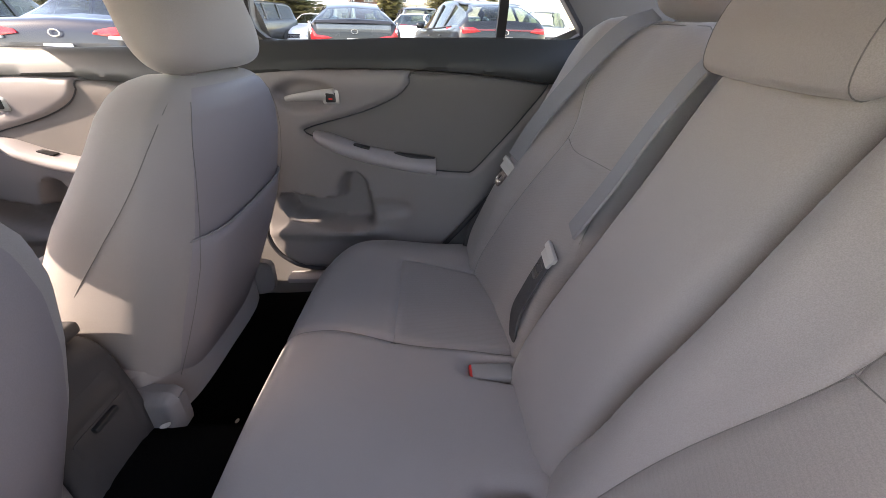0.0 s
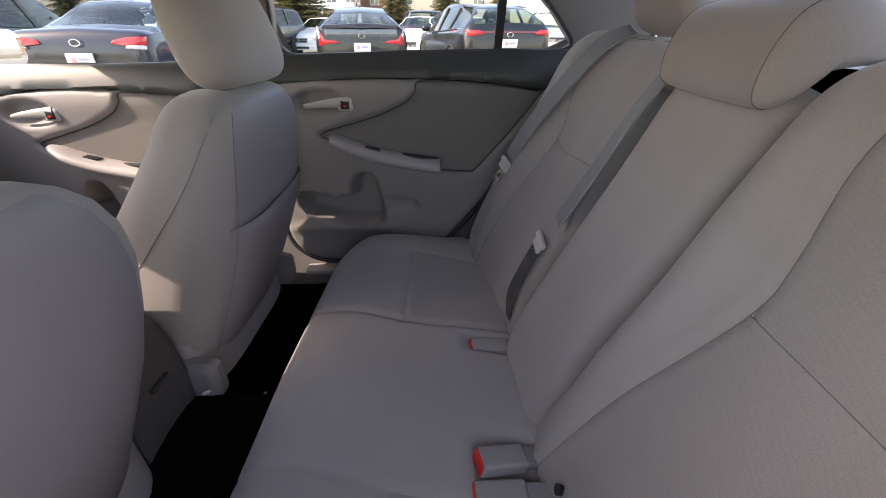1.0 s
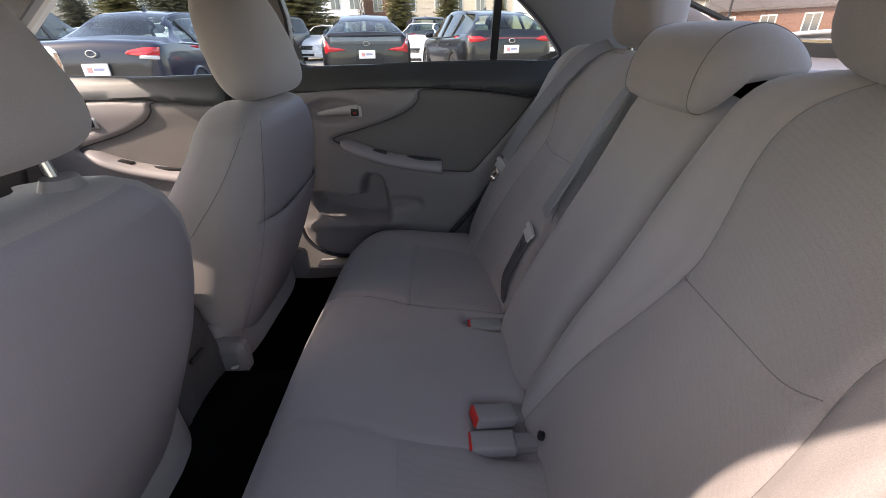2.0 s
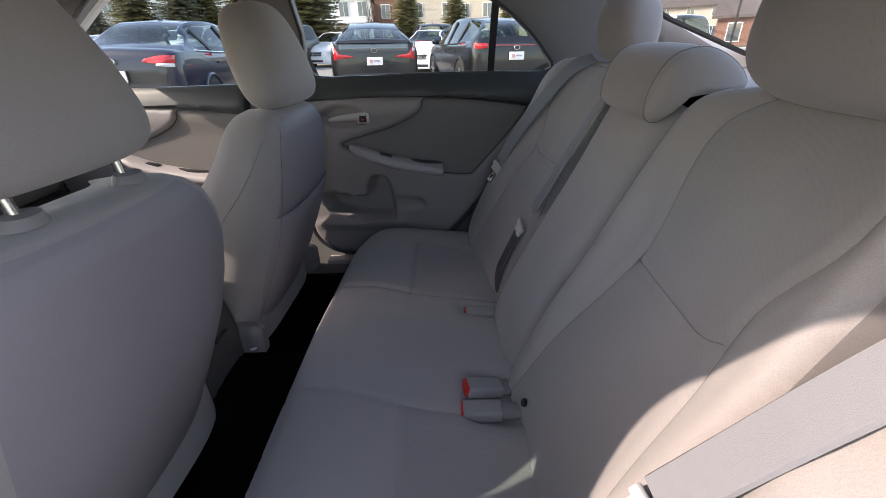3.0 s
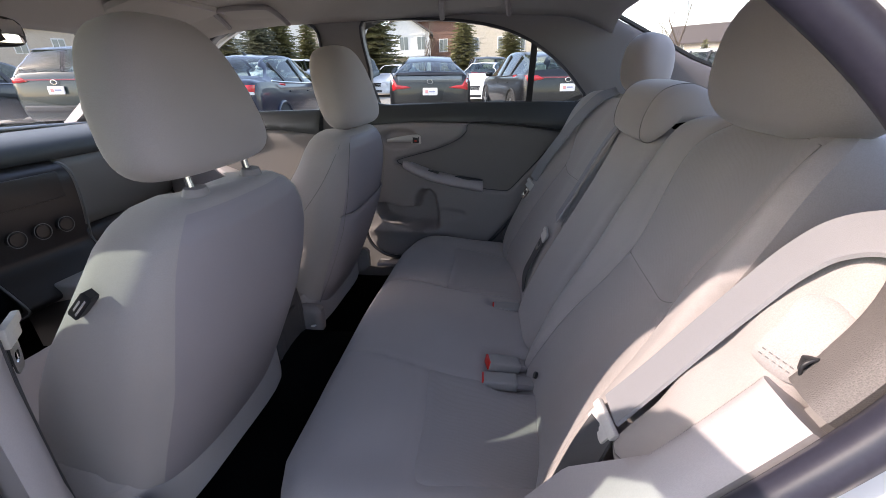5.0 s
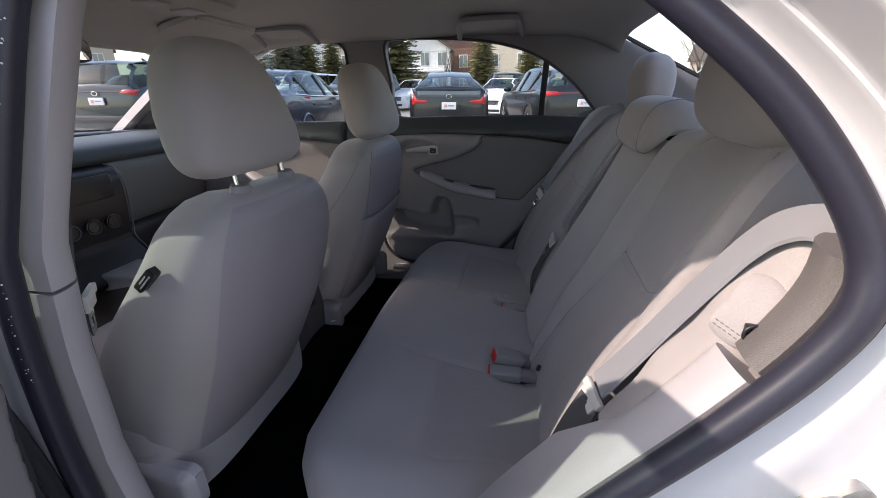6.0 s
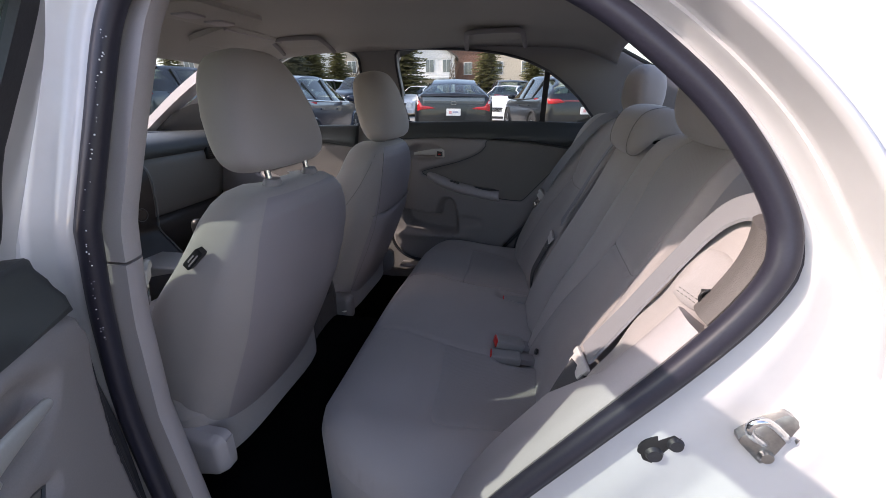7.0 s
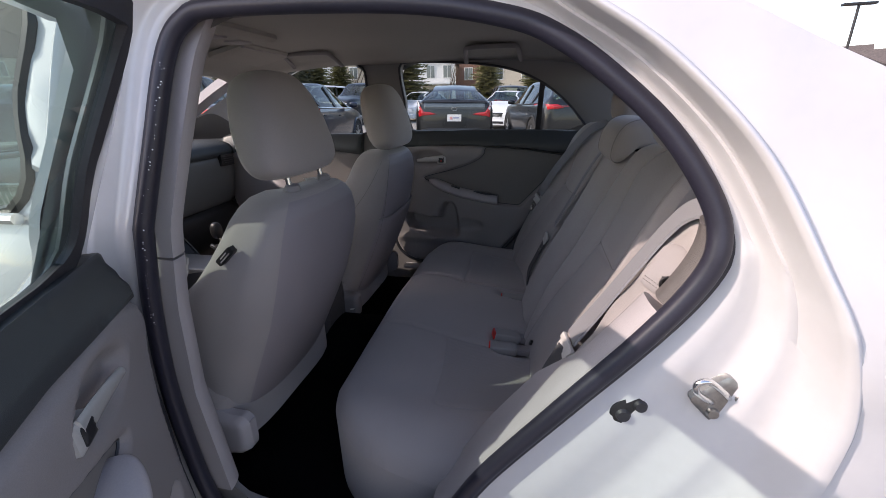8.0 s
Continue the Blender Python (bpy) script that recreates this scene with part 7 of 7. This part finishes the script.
def bare_tree(at, height, seed, label):
    rnd = random.Random(seed)
    x, y = at
    t = thing("bare_tree", label, "tree", "bare trees", at=(x, y, ground_z(x, y) + 0.1))
    verts, faces = [], []

    def limb(p, d, L, r, depth):
        steps = 4
        pts = [p]
        for i in range(steps):
            d = (d + Vector((rnd.uniform(-0.12, 0.12), rnd.uniform(-0.12, 0.12), 0.05))).normalized()
            pts.append(pts[-1] + d * L / steps)
        base = len(verts)
        n = 5 if depth < 2 else 3
        for i, q in enumerate(pts):
            rr = r * (1 - 0.55 * i / steps)
            sv = d.orthogonal().normalized()
            tv = d.cross(sv)
            for j in range(n):
                a = 2 * math.pi * j / n
                verts.append(tuple(q + sv * rr * math.cos(a) + tv * rr * math.sin(a)))
        for i in range(steps):
            for j in range(n):
                faces.append((base + i * n + j, base + i * n + (j + 1) % n, base + (i + 1) * n + (j + 1) % n, base + (i + 1) * n + j))
        if depth < 5:
            for k in range(3 if depth else 4):
                q = pts[rnd.randint(2, steps)]
                nd = (d + Vector((rnd.uniform(-0.8, 0.8), rnd.uniform(-0.8, 0.8), rnd.uniform(-0.05, 0.5)))).normalized()
                limb(q, nd, L * rnd.uniform(0.55, 0.78), r * 0.45, depth + 1)
    limb(Vector((0, 0, -0.1)), Vector((0, 0, 1)), height * 0.36, height * 0.02, 0)
    me = bpy.data.meshes.new("limbs")
    me.from_pydata(verts, [], faces)
    me.materials.append(BARK)
    ob = new("limbs", me)
    ob.parent = t


def polar(az, d):
    return (0.08 + d * math.sin(radians(az)), -0.9 + d * math.cos(radians(az)))


for _i, (_az, _d, _h, _b) in enumerate([(-17.3, 27, 6.4, 0), (-5.6, 40, 6.2, 0), (0.3, 44, 5.6, 0), (-28.2, 37, 6.0, 0), (-30.6, 36, 6.2, 1), (-34.8, 37, 5.8, 0), (-38.5, 40, 4.6, 1), (-25.0, 40, 5.2, 0), (-43.5, 38, 4.6, 0), (6.5, 48, 4.6, 0), (22.0, 34, 2.6, 0)]):
    spruce(polar(_az, _d), _h * 1.12, 11 + _i, NEEDLE_BLUE if _b else NEEDLE, "dark green spruce beside the parking lot" if not _b else "blue-green spruce beside the parking lot")
bare_tree(polar(-10.8, 43), 7.0, 5, "leafless pale-barked tree in front of the houses")
bare_tree(polar(20.0, 40), 8.0, 8, "leafless tree beside the apartment block")
bare_tree(polar(-22.5, 44), 7.5, 9, "leafless pale-barked tree in front of the houses")


# ---- houses ----
SIDING_WHITE = material("white_siding", (0.76, 0.74, 0.71), 0.8, grain=0.1, scale=6, stain=0.1)
SIDING_BEIGE = material("beige_siding", (0.55, 0.48, 0.39), 0.8, grain=0.1, scale=6, stain=0.12)
SIDING_TAN = material("tan_siding", (0.47, 0.40, 0.32), 0.8, grain=0.1, scale=6, stain=0.12)
BRICK = material("red_brick_wall", (0.30, 0.16, 0.115), 0.9, grain=0.4, scale=9, stain=0.2)
SHINGLE = material("grey_brown_shingles", (0.13, 0.11, 0.10), 0.9, grain=0.3, scale=7, stain=0.2)
HOUSE_TRIM = material("white_house_trim", (0.66, 0.65, 0.63), 0.7, grain=0.05, scale=10)


def house(at, w, d, h, turn, wall, label, gable_front=True, rows=2, cols=3, porch=False):
    x, y = at
    t = thing("house", label, "house", "houses", at=(x, y, ground_z(x, y) - 0.1))
    t.rotation_euler = (0, 0, radians(turn))
    h += 0.6
    wb = part("wall", box(-w / 2, w / 2, 0, d, 0, h), wall, t)
    rh = w * 0.34 if gable_front else d * 0.30
    bm = bmesh.new()
    ov = 0.4
    if gable_front:
        pr = [(-w / 2 - ov, h - 0.12), (0, h + rh), (w / 2 + ov, h - 0.12), (w / 2 + ov, h - 0.32), (0, h + rh - 0.2), (-w / 2 - ov, h - 0.32)]
        rings = [[(a, yy, b) for a, b in pr] for yy in (-ov, d + ov)]
        g = bmesh.new()
        for yy in (0.0, d):
            vs = [g.verts.new(p) for p in ((-w / 2, yy, h), (w / 2, yy, h), (0, yy, h + rh - 0.2))]
            g.faces.new(vs)
        part("gable", g, wall, t)
    else:
        pr = [(-ov, h - 0.12), (d / 2, h + rh), (d + ov, h - 0.12), (d + ov, h - 0.32), (d / 2, h + rh - 0.2), (-ov, h - 0.32)]
        rings = [[(xx, a, b) for a, b in pr] for xx in (-w / 2 - ov, w / 2 + ov)]
    part("roof", loft(rings), SHINGLE, t, "grey-brown shingle roof")
    part("fascia_board", box(-w / 2 - 0.05, w / 2 + 0.05, -0.06, -0.005, h - 0.30, h - 0.08), HOUSE_TRIM, t, "white trim board")
    for r in range(rows):
        for c in range(cols):
            cx = -w / 2 + w * (c + 0.5) / cols
            cz = 1.4 + r * 2.7
            if cz + 0.9 > h:
                continue
            wn = part("window", box(cx - 0.55, cx + 0.55, -0.05, 0.02, cz - 0.75, cz + 0.75, 0.02), HOUSE_TRIM, t, "white framed window")
            for s in (-1, 1):
                part("pane", box(cx + (-0.46 if s < 0 else 0.03), cx + (-0.03 if s < 0 else 0.46), -0.062, -0.03, cz - 0.66, cz + 0.66), HOUSE_GLASS, wn)
    for z in np.arange(0.35, h - 0.3, 0.55):
        part("siding_lap", box(-w / 2 - 0.01, w / 2 + 0.01, -0.022, -0.004, z, z + 0.03), wall, t)
    if porch:
        part("porch_roof", box(-w / 2, w / 2, -1.9, -0.02, 2.6, 2.8, 0.03), HOUSE_TRIM, t, "white porch roof")
        for px in (-w / 2 + 0.2, -w / 6, w / 6, w / 2 - 0.2):
            part("porch_post", box(px - 0.09, px + 0.09, -1.85, -1.67, 0.0, 2.6), HOUSE_TRIM, t, "white porch post")
    return t


house(polar(-13.2, 52), 6.0, 8, 4.6, 10, SIDING_WHITE, "white sided house with a bay front", True, 2, 3, True)
house(polar(-8.2, 56), 7.0, 9, 6.5, 6, BRICK, "red brick fronted town house", False, 2, 3)
house(polar(-2.5, 54), 6.5, 9, 6.2, 2, SIDING_BEIGE, "beige gabled house with white trim", True, 2, 2)
house(polar(4.2, 54), 7.5, 9, 6.4, -4, SIDING_BEIGE, "beige sided town house", False, 2, 3)
house(polar(-20.5, 56), 8.0, 9, 6.0, 16, SIDING_TAN, "tan sided house behind spruces", True, 2, 3)
house(polar(-29.0, 58), 10.0, 9, 6.4, 24, SIDING_WHITE, "pale sided house behind spruces", True, 2, 4)
house(polar(-38.0, 60), 10.0, 9, 6.0, 34, SIDING_TAN, "tan sided house behind parked cars", False, 2, 4)
house(polar(-53.0, 62), 12.0, 9, 5.4, 48, SIDING_TAN, "low brown house beyond the lot", False, 2, 4)
house(polar(25.5, 80), 20.0, 9, 4.4, -26, SIDING_BEIGE, "beige apartment block with rows of windows", False, 2, 6)
house(polar(38.0, 46), 14.0, 7, 2.2, -38, BRICK, "low red brick building across the lot", False, 1, 5)


def lamp_post():
    x, y = polar(31.0, 34)
    t = thing("street_lamp", "tall dark street lamp with a flat head", "street lamp", at=(x, y, ground_z(x, y)))
    part("pole", sweep([(0, 0, -0.1), (0, 0, 3), (0, 0, 6.1)], circle(0.07, 10), up=(1, 0, 0)), BLACK, t)
    part("lamp_head", box(-0.80, 0.80, -0.16, 0.16, 6.02, 6.15, 0.03), BLACK, t)
    part("arm", sweep([(0, 0, 6.0), (0.3, 0, 6.06), (0.6, 0, 6.08)], circle(0.035, 8), up=(0, 1, 0)), BLACK, t)


lamp_post()
